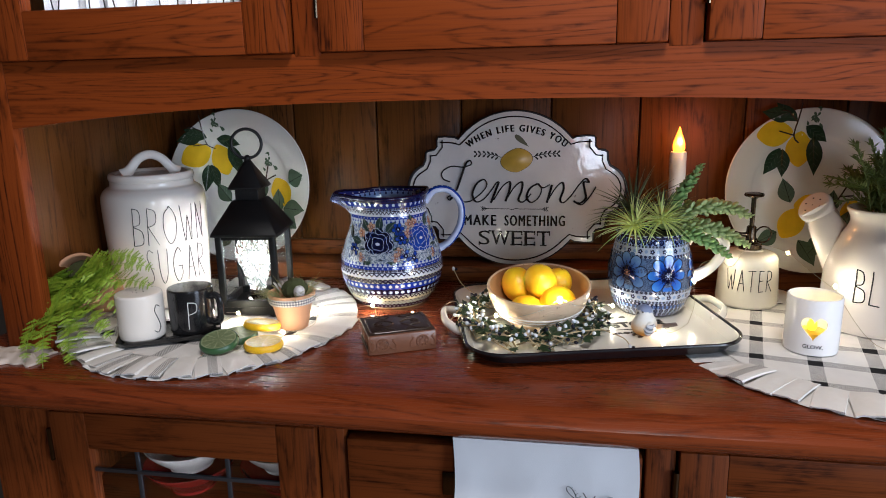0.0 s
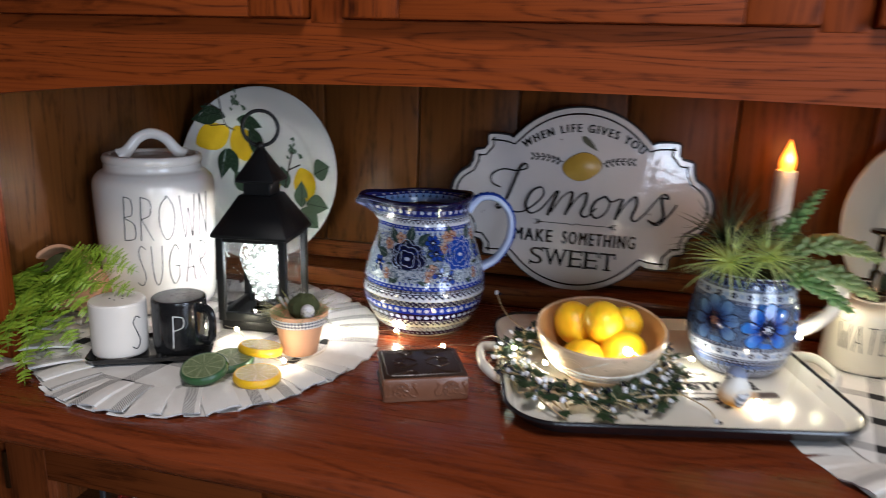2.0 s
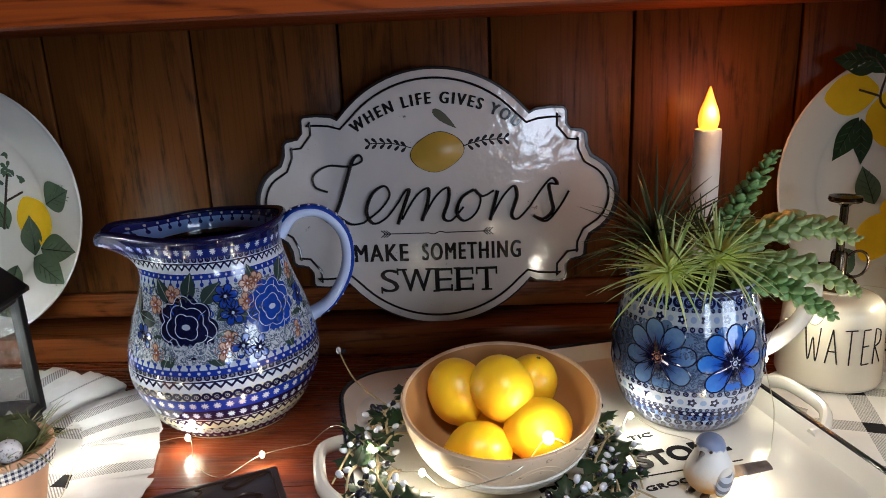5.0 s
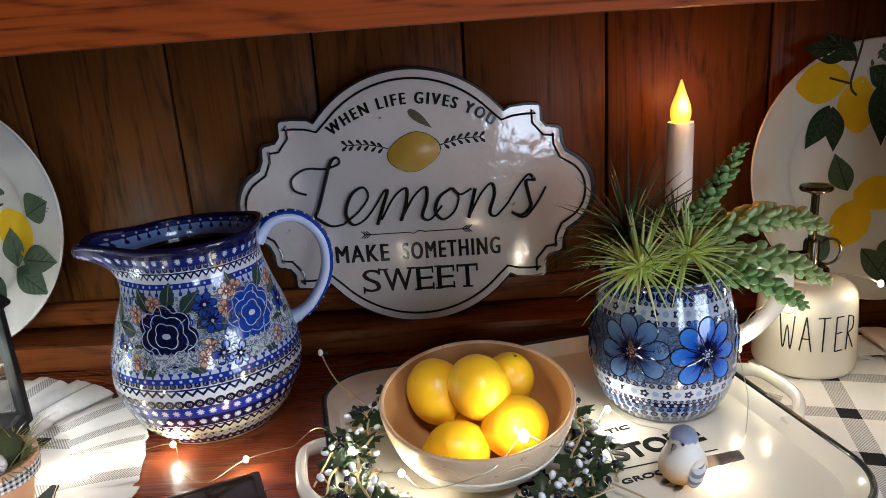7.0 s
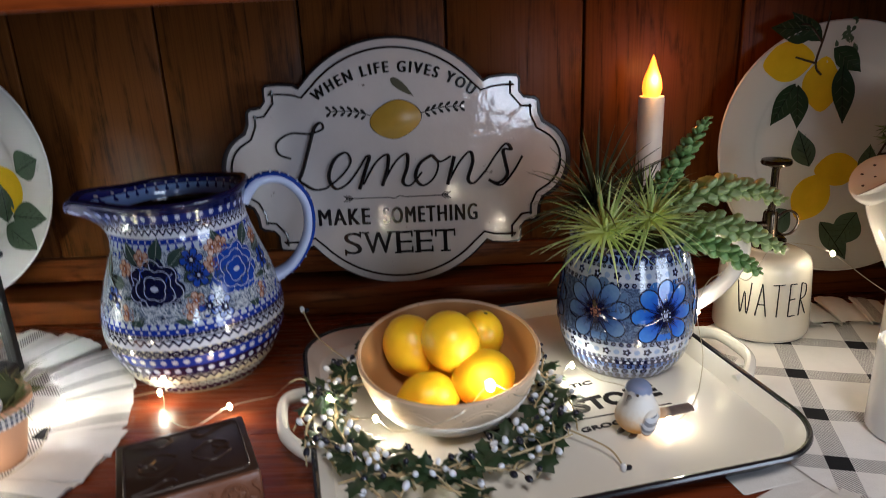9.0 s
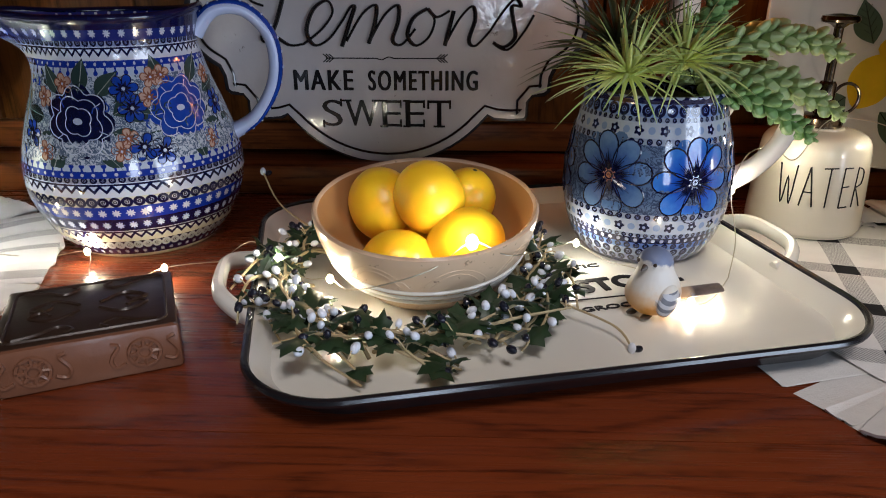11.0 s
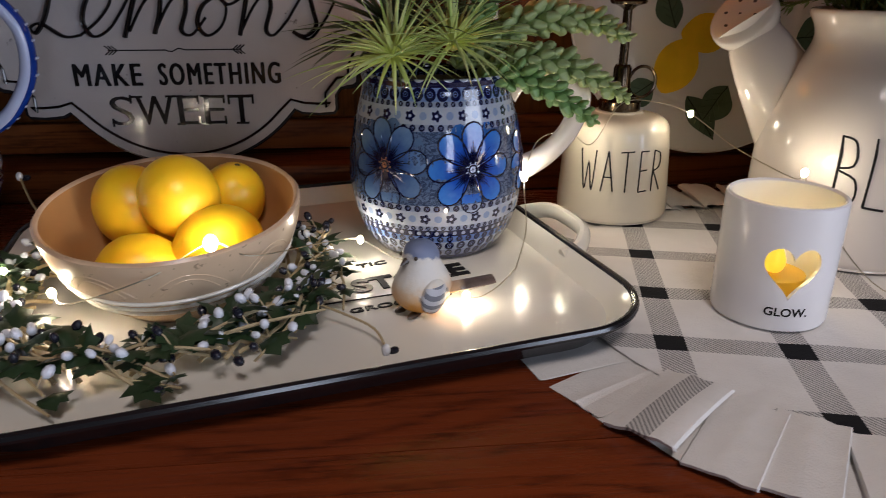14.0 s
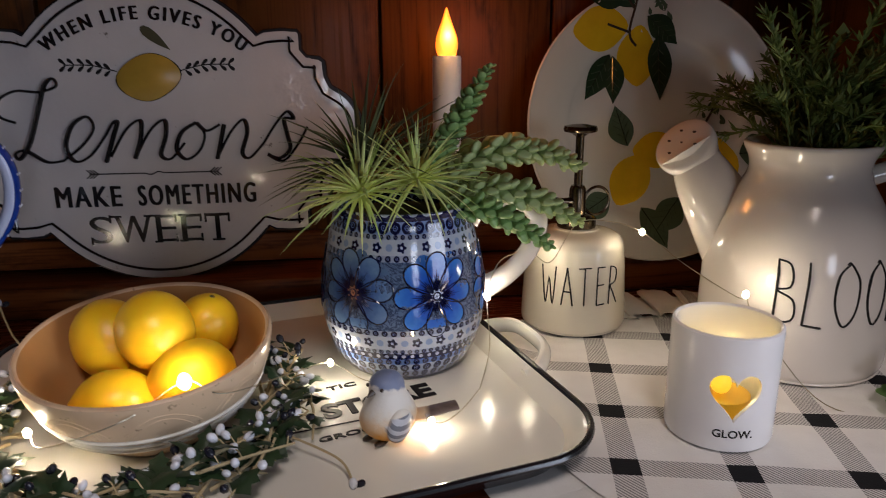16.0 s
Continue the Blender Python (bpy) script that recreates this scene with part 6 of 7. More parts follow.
# rosette beside the watering can
rosette = thing("succulent_rosette", "small dusty green succulent rosette on the placemat", "plant", pose(0.434, 0.846, 0.9045))
for k in range(22):
    ring, a = k // 8, k * 2.399
    leaf_up = 0.25 + 0.4 * ring
    shape = petal(0, 0, 0, 0.026 - 0.006 * ring, 0.022 - 0.004 * ring, 18, 0.7)
    leaf_bm = decal(shape, lambda x, z: Vector((x, z, leaf_up * x - 3.0 * x * x + 9.0 * z * z + 0.001)), None, 3)
    bmesh.ops.solidify(leaf_bm, geom=leaf_bm.faces[:], thickness=0.0016)
    part("leaf", leaf_bm, succulent_blue, rosette, at=pose(0, 0, 0.003 + 0.006 * ring, 0, 0, math.degrees(a)))

# fern in a tipped pot
fern_pot = thing("flower_pot", "tipped terracotta flower pot with a fern spilling out", "flower pot", Matrix.Translation((-0.808, 0.907, 0.9245)) @ Vector((0.05, -0.85, 0.52)).to_track_quat("Z", "Y").to_matrix().to_4x4() @ Matrix.Scale(1.08, 4))
part("pot", turned([(0, 0), (0.026, 0), (0.028, 0.002), (0.0355, 0.074), (0.039, 0.076), (0.0405, 0.098), (0.039, 0.1), (0.036, 0.098), (0.034, 0.08), (0, 0.08)], 40, 48), terracotta, fern_pot)
part("soil", lathe([(0, 0.088), (0.0345, 0.085)], 24), moss, fern_pot)
fern = thing("fern", "bright green artificial fern spilling onto the worktop", "fern")
pinna_bm = bmesh.new()
mid = [Vector((0, 0, 0))]
for k in range(6):
    x = 0.12 + k * 0.155
    w = 0.19 * (1 - (k / 6.2) ** 1.5) + 0.03
    for s in (-1, 1):
        a, b, c, d = (x - 0.08, 0, 0), (x - 0.02, s * w, -0.03), (x + 0.085, s * w * 0.75, -0.03), (x + 0.06, 0, 0)
        vs = [pinna_bm.verts.new(v) for v in (a, b, c, d)]
        pinna_bm.faces.new(vs if s < 0 else vs[::-1])
pinna_mesh = finish(pinna_bm, "pinna", fern_green, False)


def frond(points, width, seed):
    rng = random.Random(seed)
    line = spline(points, 40)
    top = part("frond", tube(line, lambda t: 0.0011 * (1 - 0.7 * t), 5), fern_green, fern)
    n = max(10, int(sum((b - a).length for a, b in zip(line, line[1:])) / 0.0070))
    for k in range(1, n):
        t = k / n
        i = min(int(t * 38), 38)
        d = (line[i + 1] - line[i]).normalized()
        side = d.cross(Vector((0, -0.45, 0.9))).normalized()
        ln = width * (1 - 0.75 * t ** 1.8) * min(1, 0.5 + 3 * t) * rng.uniform(0.85, 1.1)
        for s in (-1, 1):
            x = (side * s + d * 0.35).normalized()
            y = d - x * d.dot(x)
            z = x.cross(y.normalized())
            m = Matrix((x, y.normalized(), z)).transposed().to_4x4()
            ob = new("pinna", pinna_mesh)
            ob.parent = top
            ob.matrix_local = Matrix.Translation(line[i]) @ m @ pose(0, 0, 0, rng.uniform(-20, 20), rng.uniform(0, 18), 0) @ Matrix.Diagonal((ln, ln * 0.98, ln, 1))


ROOT = (-0.805, 0.822, 0.968)
TIPS = [(-0.815, 0.70, 0.908), (-0.775, 0.66, 0.907), (-0.735, 0.645, 0.907), (-0.70, 0.655, 0.908), (-0.72, 0.715, 0.912), (-0.835, 0.75, 0.935), (-0.825, 0.765, 0.962)]
TIPS += [(-0.68, 0.745, 0.955), (-0.645, 0.775, 0.985), (-0.648, 0.79, 1.008), (-0.70, 0.80, 1.028), (-0.755, 0.735, 0.965), (-0.79, 0.715, 0.94), (-0.735, 0.76, 0.998)]
TIPS += [(-0.675, 0.71, 0.925), (-0.755, 0.69, 0.93), (-0.70, 0.77, 0.985), (-0.80, 0.735, 0.955), (-0.735, 0.70, 0.945), (-0.67, 0.80, 1.02), (-0.715, 0.735, 0.972)]
for k, tip in enumerate(TIPS):
    tip, root = Vector(tip), Vector(ROOT) + Vector((0.016 * math.cos(k * 2.4), 0.006 * math.sin(k * 2.4), 0))
    rise = 0.012 + 0.010 * ((k * 7) % 5) / 4
    mid = root.lerp(tip, 0.45) + Vector((0, -0.012, rise))
    frond([root, root.lerp(mid, 0.55) + Vector((0, -0.006, rise * 0.7)), mid, tip.lerp(mid, 0.4) + Vector((0, -0.006, rise * 0.5)), tip], 0.030, k)

# plant in the watering can
bush = thing("leafy_plant", "dark green leafy plant growing from the watering can", "plant")
rng = random.Random(12)
foliage = bmesh.new()


def small_leaf(bm, place, out, length, width):
    """A slim pointed leaf with a raised midrib."""
    m = Matrix.Translation(place) @ out.to_track_quat("X", "Z").to_matrix().to_4x4() @ Matrix.Diagonal((length, width, length, 1))
    v = [bm.verts.new(m @ Vector(p)) for p in ((0, 0, 0), (0.4, 0.5, -0.06), (1, 0, -0.1), (0.4, -0.5, -0.06), (0.45, 0, 0.03))]
    for a, b in ((0, 1), (1, 2), (2, 3), (3, 0)):
        bm.faces.new((v[a], v[b], v[4]))


for k in range(84):
    start = Vector((0.408 + rng.uniform(-0.02, 0.02), 0.957 + rng.uniform(-0.025, 0.025), 1.055))
    d = Vector((rng.uniform(-0.42, 1.0), rng.uniform(-0.5, 0.8), rng.uniform(0.3, 1.1))).normalized()
    ln = rng.uniform(0.07, 0.145)
    line = spline([start, start + d * ln * 0.5 + Vector((0, 0, 0.012)), start + d * ln + Vector((0, 0, -0.012))], 20)
    part("stem", tube(line, 0.0008, 5), bush_green, bush)
    broad_leaf = d.x > 0.25 and k % 2 == 0
    for j in range(4, 20):
        for n in range(2 if broad_leaf else 4):
            out = (line[j] - line[j - 1]).normalized() + Vector((rng.uniform(-1, 1), rng.uniform(-1, 1), rng.uniform(-0.7, 1))) * 0.9
            size = rng.uniform(0.009, 0.015)
            small_leaf(foliage, line[j], out, size, size * (0.8 if broad_leaf else 0.26))
tagged(part("foliage", foliage, bush_green, bush), kind="stuff")

# berry wreath
wreath = thing("berry_wreath", "twig wreath with black and white berries and dark leaves", "wreath", pose(-0.086, 0.897, 0.905))
rng = random.Random(21)
white_berry = finish(ball(1, (0, 0, 0), (0.72, 0.72, 1), None, None, 8, 6), "berry", berry_white)
black_berry = finish(ball(1, (0, 0, 0), (0.72, 0.72, 1), None, None, 8, 6), "berry", berry_black)
ivy = bmesh.new()
decal([(0, 0), (0.12, 0.2), (0.22, 0.42), (0.42, 0.25), (0.62, 0.34), (0.7, 0.15), (1, 0), (0.7, -0.15), (0.62, -0.34), (0.42, -0.25), (0.22, -0.42), (0.12, -0.2)], lambda x, z: Vector((x, z, 0.1 * math.sin(3 * x) - 0.3 * abs(z))), ivy, 2)
ivy_mesh = finish(ivy, "leaf", dark_leaf)


def berry(parent, place, out, material_mesh, size):
    ob = new("berry", material_mesh)
    ob.parent = parent
    ob.matrix_local = Matrix.Translation(place) @ Vector(out).to_track_quat("Z", "Y").to_matrix().to_4x4() @ Matrix.Diagonal((size, size, size, 1))


for k in range(104):
    a0 = 2 * math.pi * k / 104 + rng.uniform(-0.1, 0.1)
    arc = rng.uniform(0.5, 1.1) * rng.choice((1, 1, -1))
    r0, r1 = rng.uniform(0.076, 0.112), rng.uniform(0.090, 0.142)
    z0, z1 = rng.uniform(0.004, 0.010), rng.uniform(0.006, 0.022)
    pts = []
    for j in range(5):
        t = j / 4
        a, r = a0 + arc * t, r0 + (r1 - r0) * t + rng.uniform(-0.004, 0.004)
        pts.append((min(r * math.cos(a) * (0.84 if math.cos(a) > 0 else 1.0), 0.103), r * math.sin(a) * 1.02, z0 + (z1 - z0) * t + 0.012 * math.sin(math.pi * t)))
    line = spline(pts, 16)
    stem = part("twig", tube(line, lambda t: 0.0014 * (1 - 0.45 * t), 5), twig, wreath)
    for j in range(3):
        i = rng.randrange(5, 16)
        base_p = line[i]
        out = Vector((rng.uniform(-1, 1), rng.uniform(-1, 1), rng.uniform(-0.1, 1))).normalized()
        end = base_p + out * rng.uniform(0.006, 0.014)
        end.z = max(end.z, 0.006)
        part("sprig", tube([base_p, base_p.lerp(end, 0.5) + Vector((0, 0, 0.002)), end], 0.0005, 4), twig, stem)
        berry(stem, end, out, white_berry if rng.random() < 0.56 else black_berry, rng.uniform(0.0029, 0.0040))
    for j in range(3):
        i = rng.randrange(4, 15)
        out = Vector((rng.uniform(-1, 1), rng.uniform(-1, 1), rng.uniform(-0.2, 0.5)))
        ob = new("leaf", ivy_mesh)
        ob.parent = stem
        size = rng.uniform(0.014, 0.025)
        ob.matrix_local = Matrix.Translation(line[i]) @ out.to_track_quat("X", "Z").to_matrix().to_4x4() @ Matrix.Diagonal((size, size, size, 1))

# two stray sprigs
for pts in ([(-0.09, 0.06, 0.02), (-0.13, 0.1, 0.03), (-0.150, 0.125, 0.052)], [(0.09, -0.05, 0.015), (0.12, -0.075, 0.012), (0.128, -0.092, 0.006)]):
    line = spline(pts, 12)
    stem = part("twig", tube(line, 0.0008, 5), twig, wreath)
    berry(stem, line[-1], (0, 0.2, 1), white_berry, 0.0036)
    berry(stem, line[-1] + Vector((0.004, 0.002, -0.002)), (1, 0.2, 0.4), black_berry, 0.0034)

# ---- small pot with an egg ----
pot = thing("egg_pot", "small terracotta pot with a gingham ribbon, moss and a speckled egg", "flower pot", pose(-0.464, 0.856, 0.9045))
part("pot", turned([(0, 0), (0.02, 0), (0.0225, 0.001), (0.03, 0.036), (0.0305, 0.038), (0.0345, 0.039), (0.0365, 0.053), (0.0355, 0.0545), (0.032, 0.053), (0.03, 0.045), (0, 0.045)], 50, 48), terracotta, pot)


def gingham():
    s = Shader("gingham_ribbon")
    x, y, z = s.coord()
    u = s.math("ARCTAN2", y, x) * 0.0355
    a, b = (u / 0.0042).m("FRACT") < 0.5, (z / 0.0042).m("FRACT") < 0.5
    k = (a + b) * 0.5
    s.set(Base_Color=s.mix(k, (0.66, 0.64, 0.6), (0.01, 0.012, 0.05)), Roughness=0.8)
    return s.mat


part("ribbon", lathe([(0.0350, 0.0395), (0.0354, 0.0396), (0.0369, 0.0495), (0.0366, 0.050)], 64), gingham(), pot, "navy gingham ribbon")
mossball = ball(0.020, (0.002, 0.008, 0.056), (1, 1, 0.85), None, None, 28, 18)
for v in mossball.verts:
    v.co += v.normal * 0.003 * noise.noise(v.co * 260) if v.normal.length else Vector()
part("moss_ball", mossball, moss, pot)


def speckled():
    s = Shader("speckled_egg")
    o = s.vec(*s.coord())
    n = s.noise(o, 420.0, 3, 0.6)
    s.set(Base_Color=s.mix(s.step(n, 0.56, 0.62), (0.62, 0.60, 0.60), (0.10, 0.075, 0.07)), Roughness=0.35)
    return s.mat


part("egg", ball(0.0102, (0.019, -0.016, 0.059), (0.85, 0.85, 1.15), None, pose(0, 0, 0, 30, 20, 0), 20, 14), speckled(), pot, "white speckled egg")
rng = random.Random(6)
for k in range(120):
    a = rng.uniform(0, 6.28)
    bm = bmesh.new()
    blade(bm, (0.024 * math.cos(a), 0.024 * math.sin(a), 0.05), (math.cos(a + rng.uniform(-1, 1)), math.sin(a + rng.uniform(-1, 1)), rng.uniform(0.4, 1.1)), rng.uniform(0.018, 0.042), 0.0015, 0.6, 4)
    part("straw", bm, straw, pot)
for k in range(7):
    a = 2.4 + rng.uniform(-0.7, 0.7)
    part("feather", decal(petal(0, 0, 0, 0.02, 0.008, 8), lambda x, z: Vector((x, z, 0.2 * x)), None, 1), plain("pale_feather", (0.45, 0.45, 0.42), 0.8), pot, at=Matrix.Translation((0.018 * math.cos(a), 0.018 * math.sin(a), 0.052)) @ pose(0, 0, 0, rng.uniform(-40, 40), rng.uniform(-60, -10), math.degrees(a)))

# ---- citrus slices ----
def slice_pulp(name, pale, deep):
    s = Shader(name)
    x, y, z = s.coord()
    th = s.math("ARCTAN2", y, x)
    r = (x * x + y * y).m("SQRT")
    lines = ((th * 4.5).m("SINE").m("ABSOLUTE")) < 0.22
    n = s.noise(s.vec(x, y, z), 260.0, 3, 0.7)
    pulp = s.mix(n, deep, pale)
    edge = r > 0.0225
    c = s.mix(lines.m("MAXIMUM", edge), pulp, pale)
    s.set(Base_Color=c, Roughness=0.25)
    s.bump(n, 0.5, 0.002)
    return s.mat


lemon_pulp = slice_pulp("lemon_pulp", (0.72, 0.62, 0.30), (0.5, 0.36, 0.03))
lime_pulp = slice_pulp("lime_pulp", (0.26, 0.30, 0.17), (0.07, 0.11, 0.035))
lemon_rind = plain("lemon_rind", (0.78, 0.45, 0.01), 0.35, 0, 0.15, 120, 0.2)
lime_rind = plain("lime_rind", (0.03, 0.085, 0.03), 0.3, 0, 0.2, 120, 0.2)


def citrus(at, rind, pulp, label):
    c = thing("citrus_slice", label, "fruit slice", at, group="citrus slices")
    part("rind", turned([(0.022, 0.0), (0.026, 0.0005), (0.0275, 0.005), (0.026, 0.0095), (0.0245, 0.0102), (0.0242, 0.0098)], 20, 56), rind, c)
    part("pulp", lathe([(0, 0.0101), (0.004, 0.0098), (0.02, 0.0099), (0.0245, 0.0099)], 56), pulp, c)
    part("pulp", lathe([(0, 0.0003), (0.0245, 0.0003)], 40), pulp, c)


citrus(pose(-0.497, 0.812, 0.9135, -9, 6, 10), lemon_rind, lemon_pulp, "artificial lemon slice with yellow rind on the placemat")
citrus(pose(-0.466, 0.748, 0.9085, 0, 1, 50), lemon_rind, lemon_pulp, "artificial lemon slice with yellow rind lying on the ruffle")
citrus(pose(-0.527, 0.738, 0.914, 13, 0, 0), lime_rind, lime_pulp, "artificial lime slice with dark green rind")
citrus(pose(-0.518, 0.779, 0.908, 0, -3, 80), lime_rind, lime_pulp, "artificial lime slice lying under a lemon slice")
# ---- bird figurine ----
def bird_material():
    s = Shader("painted_bird")
    x, y, z = s.coord()
    n = s.noise(s.vec(x, y, z), 120.0, 4, 0.65)
    h = z + (n - 0.5) * 0.012
    c = s.mix(s.step(h, 0.009, 0.027), (0.62, 0.28, 0.04), (0.66, 0.62, 0.52))
    c = s.mix(s.step(h, 0.020, 0.030), c, (0.66, 0.65, 0.62))
    c = s.mix(s.step(h + y * 0.25, 0.0395, 0.042), c, (0.16, 0.20, 0.32))
    wing = s.step(x - y * 0.2 + (n - 0.5) * 0.01, 0.0165, 0.019) * (z < 0.024)
    bars = (((z + x) * 900.0).m("SINE")) > 0.0
    c = s.mix(wing, c, s.mix(bars * 0.8, (0.45, 0.47, 0.52), (0.07, 0.08, 0.11)))
    c = s.mix(s.step(x + y, 0.036, 0.042), c, s.mix(n, (0.05, 0.035, 0.03), (0.22, 0.16, 0.13)))
    s.set(Base_Color=c, Roughness=0.5)
    s.bump(n, 0.4, 0.001)
    return s.mat


bird_bm = turned([(0, 0.001), (0.009, 0.002), (0.0165, 0.009), (0.0192, 0.016), (0.0175, 0.024), (0.0138, 0.032), (0.0118, 0.0375), (0.0116, 0.042), (0.0095, 0.0475), (0.005, 0.0508), (0, 0.0515)], 36, 32, lambda p: Vector((p.x + 0.0, p.y * 1.15 - 0.10 * max(0, p.z - 0.03), p.z)))
tube(spline([(0.006, 0.008, 0.014), (0.016, 0.020, 0.016), (0.030, 0.040, 0.019)], 10), lambda t: 0.0085 - 0.002 * t, 10, bird_bm, 0.35)
ball(0.012, (0.0145, -0.004, 0.016), (0.5, 0.95, 1.05), bird_bm, pose(0, 0, 0, -28, 0, 0), 16, 12)
plumage = len(bird_bm.faces)
tube([(0.001, -0.0155, 0.041), (0.0015, -0.021, 0.0395)], lambda t: 0.0024 * (1 - 0.8 * t), 8, bird_bm)
for s in (-1, 1):
    ball(0.0014, (0.0068 * s, -0.0125, 0.043), (1, 1, 1), bird_bm, None, 8, 6)
    ball(0.0042, (0.006 * s - 0.002, -0.012, 0.0016), (0.8, 1.5, 0.4), bird_bm, None, 8, 6)
bird_bm.faces.ensure_lookup_table()
for f in bird_bm.faces[plumage:]:
    f.material_index = 1
solid("bird_figurine", bird_bm, [bird_material(), plain("dark_umber", (0.04, 0.025, 0.015), 0.4)], "small painted bird figurine with a blue-grey head on the tray", "figurine", pose(0.0655, 0.856, 0.9095, 0, 0, -48) @ Matrix.Scale(0.90, 4))

# ---- towel ----
towel = thing("tea_towel", "white cotton tea towel printed with a bee, hanging over the drawer", "towel")
cloth = bmesh.new()
cols, rows_n = 30, 40
grid = []
for r in range(rows_n + 1):
    line = []
    z = 0.8235 - 0.40 * r / rows_n
    for c in range(cols + 1):
        x = -0.187 + 0.232 * c / cols
        y = 0.684 - 0.0035 * noise.noise((c * 0.16, r * 0.07, 3.0)) * min(1, r / 4) - 0.0016 * abs(noise.noise((c * 0.45 + r * 0.1, r * 0.12, 7.0))) - 0.003 * min(1, r / 4)
        line.append(cloth.verts.new((x + 0.003 * math.sin(r * 0.3), y, z)))
    grid.append(line)
back_edge = [cloth.verts.new((v.co.x, 0.699, 0.8235)) for v in grid[0]]
for c in range(cols):
    cloth.faces.new((back_edge[c], back_edge[c + 1], grid[0][c + 1], grid[0][c]))
    for r in range(rows_n):
        cloth.faces.new((grid[r][c], grid[r][c + 1], grid[r + 1][c + 1], grid[r + 1][c]))
part("cloth", cloth, cotton, towel)
bee = bmesh.new()
on_towel = lambda x, z: Vector((-0.018 + (x + 0.02) * 0.68, 0.6765, 0.742 + (z - 0.744) * 0.68))
for outline in (petal(-0.035, 0.758, radians(125), 0.032, 0.014), petal(-0.032, 0.748, radians(165), 0.03, 0.011), petal(0.0, 0.755, radians(20), 0.034, 0.012), petal(-0.008, 0.745, radians(-20), 0.03, 0.011)):
    tube([on_towel(x, z) for x, z in outline + outline[:1]], 0.0005, 4, bee)
for k in range(4):
    tube([on_towel(-0.035 - 0.004 * k, 0.763 + 0.006 * k), on_towel(-0.028 - 0.005 * k, 0.766 + 0.006 * k)], 0.0004, 4, bee)
decal([(-0.02 + 0.010 * math.cos(t), 0.744 + 0.010 * math.sin(t)) for t in [2 * math.pi * k / 16 for k in range(16)]], on_towel, bee, 1)
for s, e in (((-0.016, 0.76), (-0.024, 0.774)), ((-0.008, 0.758), (-0.002, 0.77)), ((-0.03, 0.745), (-0.044, 0.738)), ((-0.01, 0.745), (0.012, 0.742))):
    tube([on_towel(*s), on_towel(*e)], 0.0006, 4, bee)
part("bee_print", bee, ink, towel, "black line drawing of a bee")

# ---- things behind the upper glass ----
for x0, x1 in ((-0.745, -0.43), (-0.30, 0.02), (0.145, 0.46)):
    cur = bmesh.new()
    n = 60
    a = [(x0 + (x1 - x0) * k / n, 0.762 + 0.006 * math.sin(k * 0.9) + 0.003 * math.sin(k * 2.3)) for k in range(n + 1)]
    lo = [cur.verts.new((x, y, 1.335)) for x, y in a]
    hi = [cur.verts.new((x, y, 1.595)) for x, y in a]
    for k in range(n):
        cur.faces.new((lo[k], lo[k + 1], hi[k + 1], hi[k]))
    c = thing("cabinet_curtain", "white gathered curtain with thin dark stems behind the glass", "curtain", group="curtains in the hutch")
    part("cloth", cur, cotton, c)
    rng = random.Random(int(x0 * 100))
    for k in range(12):
        x = x0 + (x1 - x0) * (k + rng.random()) / 12
        part("printed_stem", tube(spline([(x, 0.752, 1.335), (x + rng.uniform(-0.008, 0.008), 0.752, 1.36), (x + rng.uniform(-0.02, 0.02), 0.752, 1.45)], 8), 0.0009, 5), ink, c)

# ---- crumpled cloth by the post ----
fold = bmesh.new()
long_n, wide_n = 40, 12
upper, under = [], []
for j in range(wide_n + 1):
    v = j / wide_n
    upper.append([])
    under.append([])
    for k in range(long_n + 1):
        u = k / long_n
        x = -0.885 + 0.115 * u + 0.004 * math.sin(7 * v)
        y = 0.662 + 0.055 * v + 0.004 * math.sin(9 * u + 1) + 0.002 * math.sin(31 * u)
        rim = min(1.0, 5 * min(v, 1 - v, u + 0.05, 1 - u + 0.05))
        crease = noise.noise(Vector((x * 22, y * 70, 3.1)))
        upper[-1].append(fold.verts.new((x, y, 0.9025 + rim * (0.0065 + 0.0045 * crease + 0.0018 * math.sin(v * 15 + u * 3)))))
        under[-1].append(fold.verts.new((x, y, 0.9005)))
for j in range(wide_n):
    for k in range(long_n):
        fold.faces.new((upper[j][k], upper[j][k + 1], upper[j + 1][k + 1], upper[j + 1][k]))
        fold.faces.new((under[j][k], under[j + 1][k], under[j + 1][k + 1], under[j][k + 1]))
for k in range(long_n):
    fold.faces.new((upper[0][k], under[0][k], under[0][k + 1], upper[0][k + 1]))
    fold.faces.new((upper[-1][k], upper[-1][k + 1], under[-1][k + 1], under[-1][k]))
for j in range(wide_n):
    fold.faces.new((upper[j][0], upper[j + 1][0], under[j + 1][0], under[j][0]))
    fold.faces.new((upper[j][-1], under[j][-1], under[j + 1][-1], upper[j + 1][-1]))
linen = plain("crumpled_linen", (0.56, 0.47, 0.40), 0.85, 0, 0.12, 80, 0.3)
solid("crumpled_cloth", fold, linen, "crumpled pale linen cloth lying at the end of the worktop", "cloth")

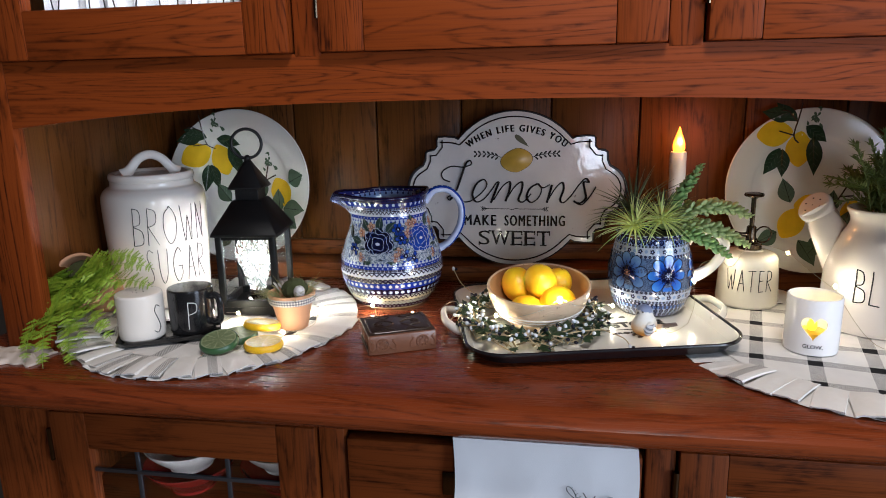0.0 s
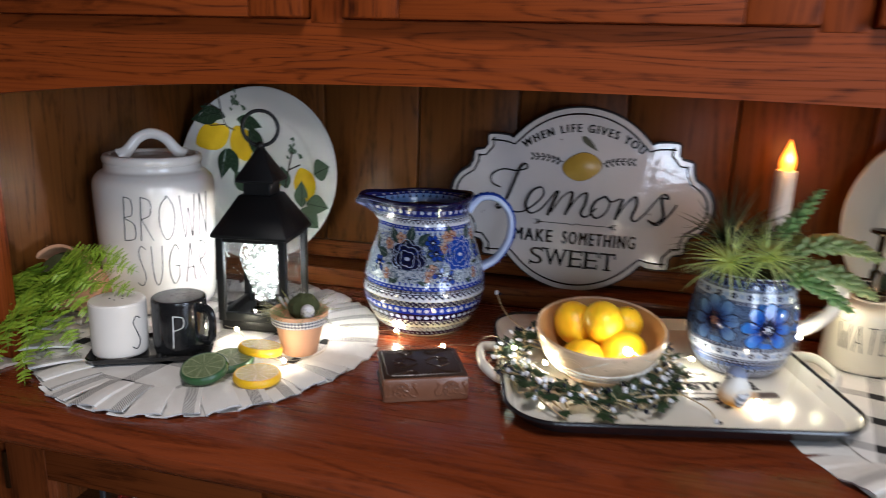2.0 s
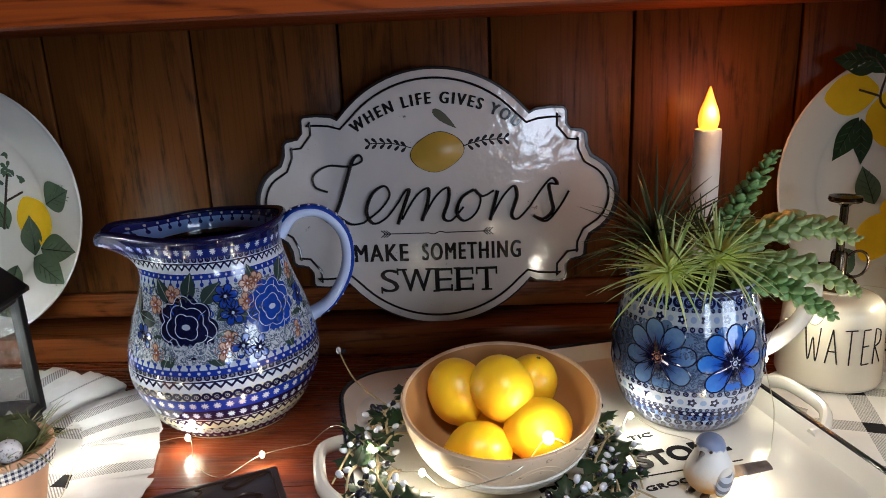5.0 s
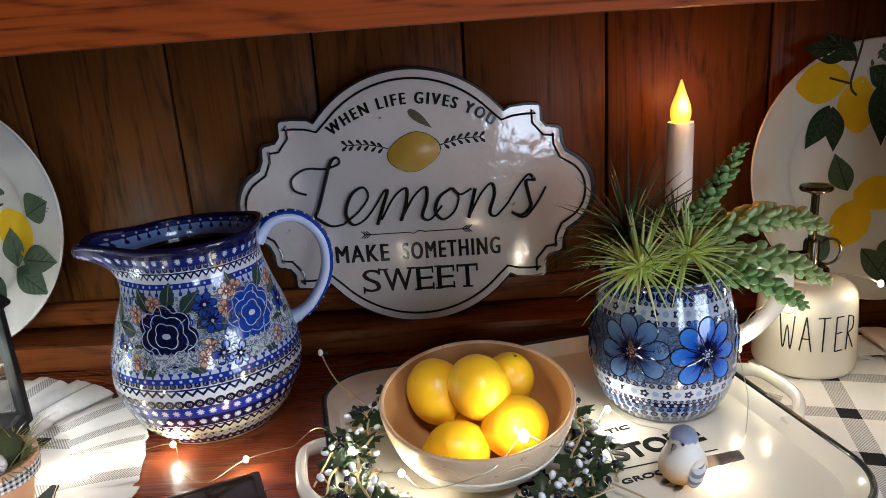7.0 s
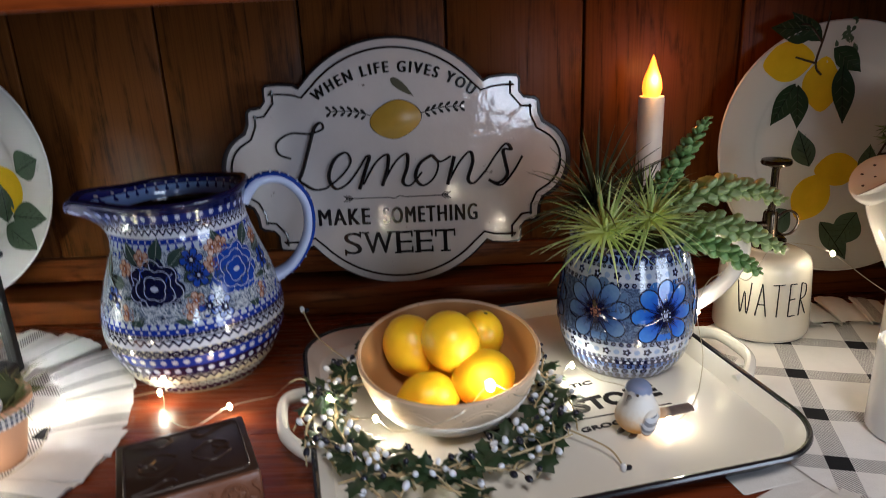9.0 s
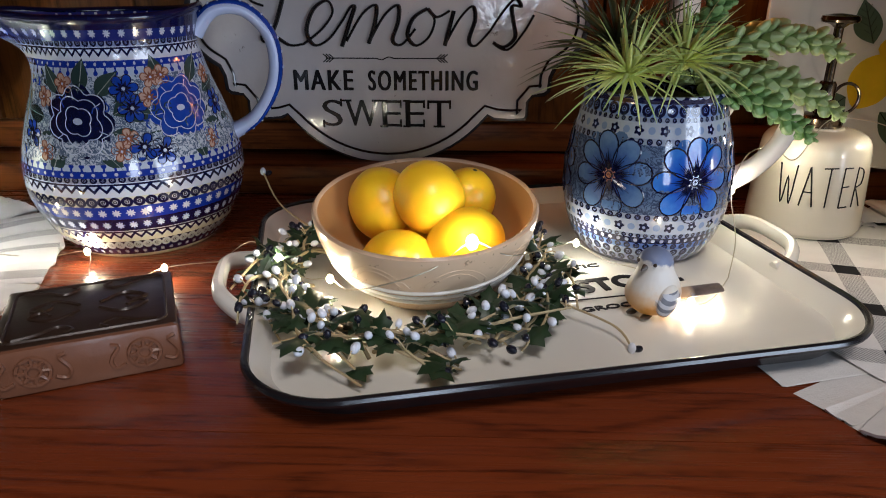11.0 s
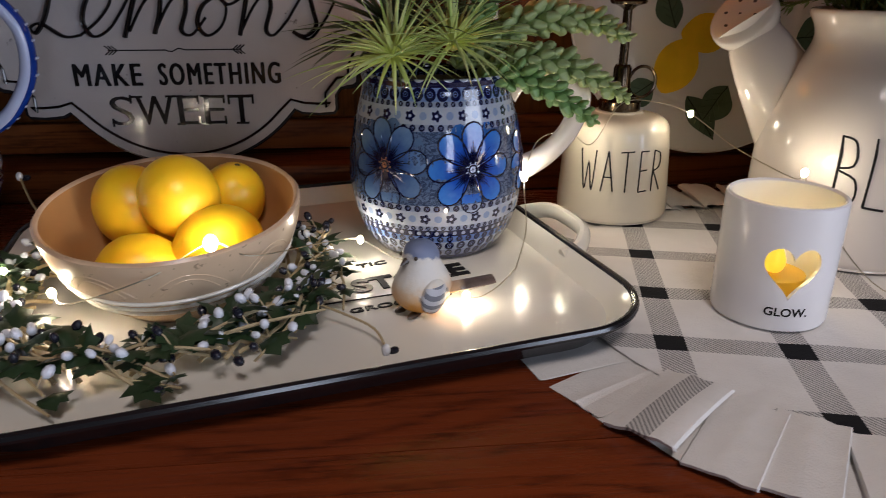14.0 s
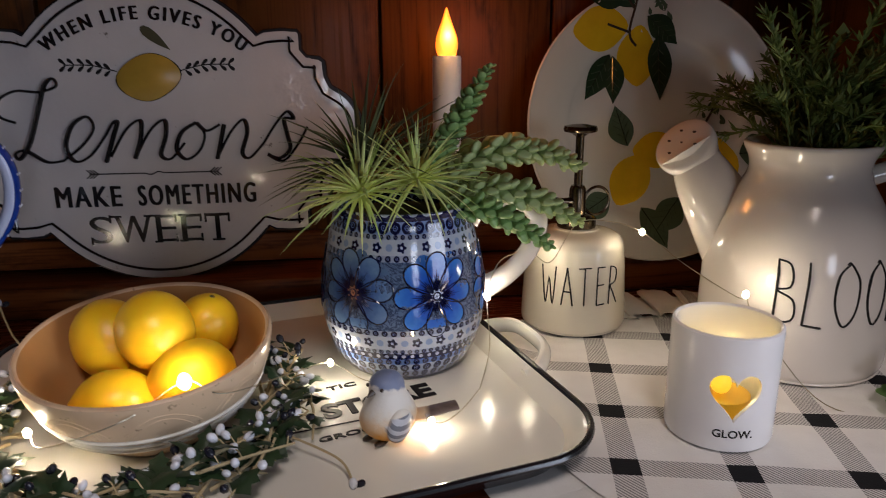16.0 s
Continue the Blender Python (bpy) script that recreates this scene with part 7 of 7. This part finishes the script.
# ---- fairy lights ----
fairy = thing("fairy_lights", "string of tiny warm white lights on thin silver wire", "string lights")
WIRE = [(-0.62, 1.0, 0.906), (-0.60, 0.9, 0.908), (-0.559, 0.862, 0.918), (-0.53, 0.84, 0.912), (-0.50, 0.80, 0.926), (-0.457, 0.797, 0.914), (-0.43, 0.85, 0.908), (-0.442, 0.924, 0.914), (-0.40, 0.945, 0.905), (-0.361, 0.944, 0.911), (-0.345, 0.915, 0.903), (-0.315, 0.895, 0.903), (-0.286, 0.914, 0.911), (-0.25, 0.935, 0.908)]
WIRE2 = [(-0.25, 0.935, 0.908), (-0.225, 0.935, 0.925), (-0.188, 0.882, 0.934), (-0.165, 0.858, 0.93), (-0.146, 0.848, 0.934), (-0.125, 0.819, 0.940), (-0.080, 0.815, 0.955), (-0.054, 0.845, 0.962), (-0.030, 0.836, 0.957), (0.006, 0.885, 0.945), (0.027, 0.938, 0.926), (0.05, 0.93, 0.915), (0.075, 0.915, 0.913), (0.094, 0.864, 0.9135), (0.112, 0.875, 0.911), (0.135, 0.91, 0.911)]
WIRE3 = [(0.135, 0.91, 0.911), (0.148, 0.94, 0.93), (0.153, 0.975, 0.958), (0.165, 0.985, 0.985), (0.195, 1.008, 0.985), (0.215, 1.01, 0.975), (0.24, 1.02, 1.005), (0.27, 1.022, 1.006), (0.298, 1.015, 0.997), (0.325, 0.985, 0.975), (0.335, 0.92, 0.968), (0.328, 0.898, 0.978), (0.335, 0.892, 0.96), (0.375, 0.86, 0.906), (0.44, 0.83, 0.905), (0.5, 0.82, 0.905)]
for pts in (WIRE, WIRE2, WIRE3):
    part("wire", tube(spline(pts, 8 * len(pts)), 0.00042, 5), silver_wire, fairy)
LEDS = [WIRE[2], WIRE[5], WIRE[7], WIRE[9], WIRE[12], WIRE2[2], WIRE2[4], WIRE2[7], WIRE2[10], WIRE2[13], WIRE3[2], WIRE3[4], WIRE3[8], WIRE3[11]]
for k, p in enumerate(LEDS):
    part("led", ball(0.004 if k == 7 else 0.0024, p, (1, 1, 1.3), None, None, 10, 8), led_glow, fairy)
    point_lamp("led_light", (p[0], p[1] - 0.003, p[2] + 0.004), 0.18 if k == 7 else 0.11 if k == 6 else 0.05 if k == 9 else 0.06 if k > 11 else 0.075, LED, 0.003)
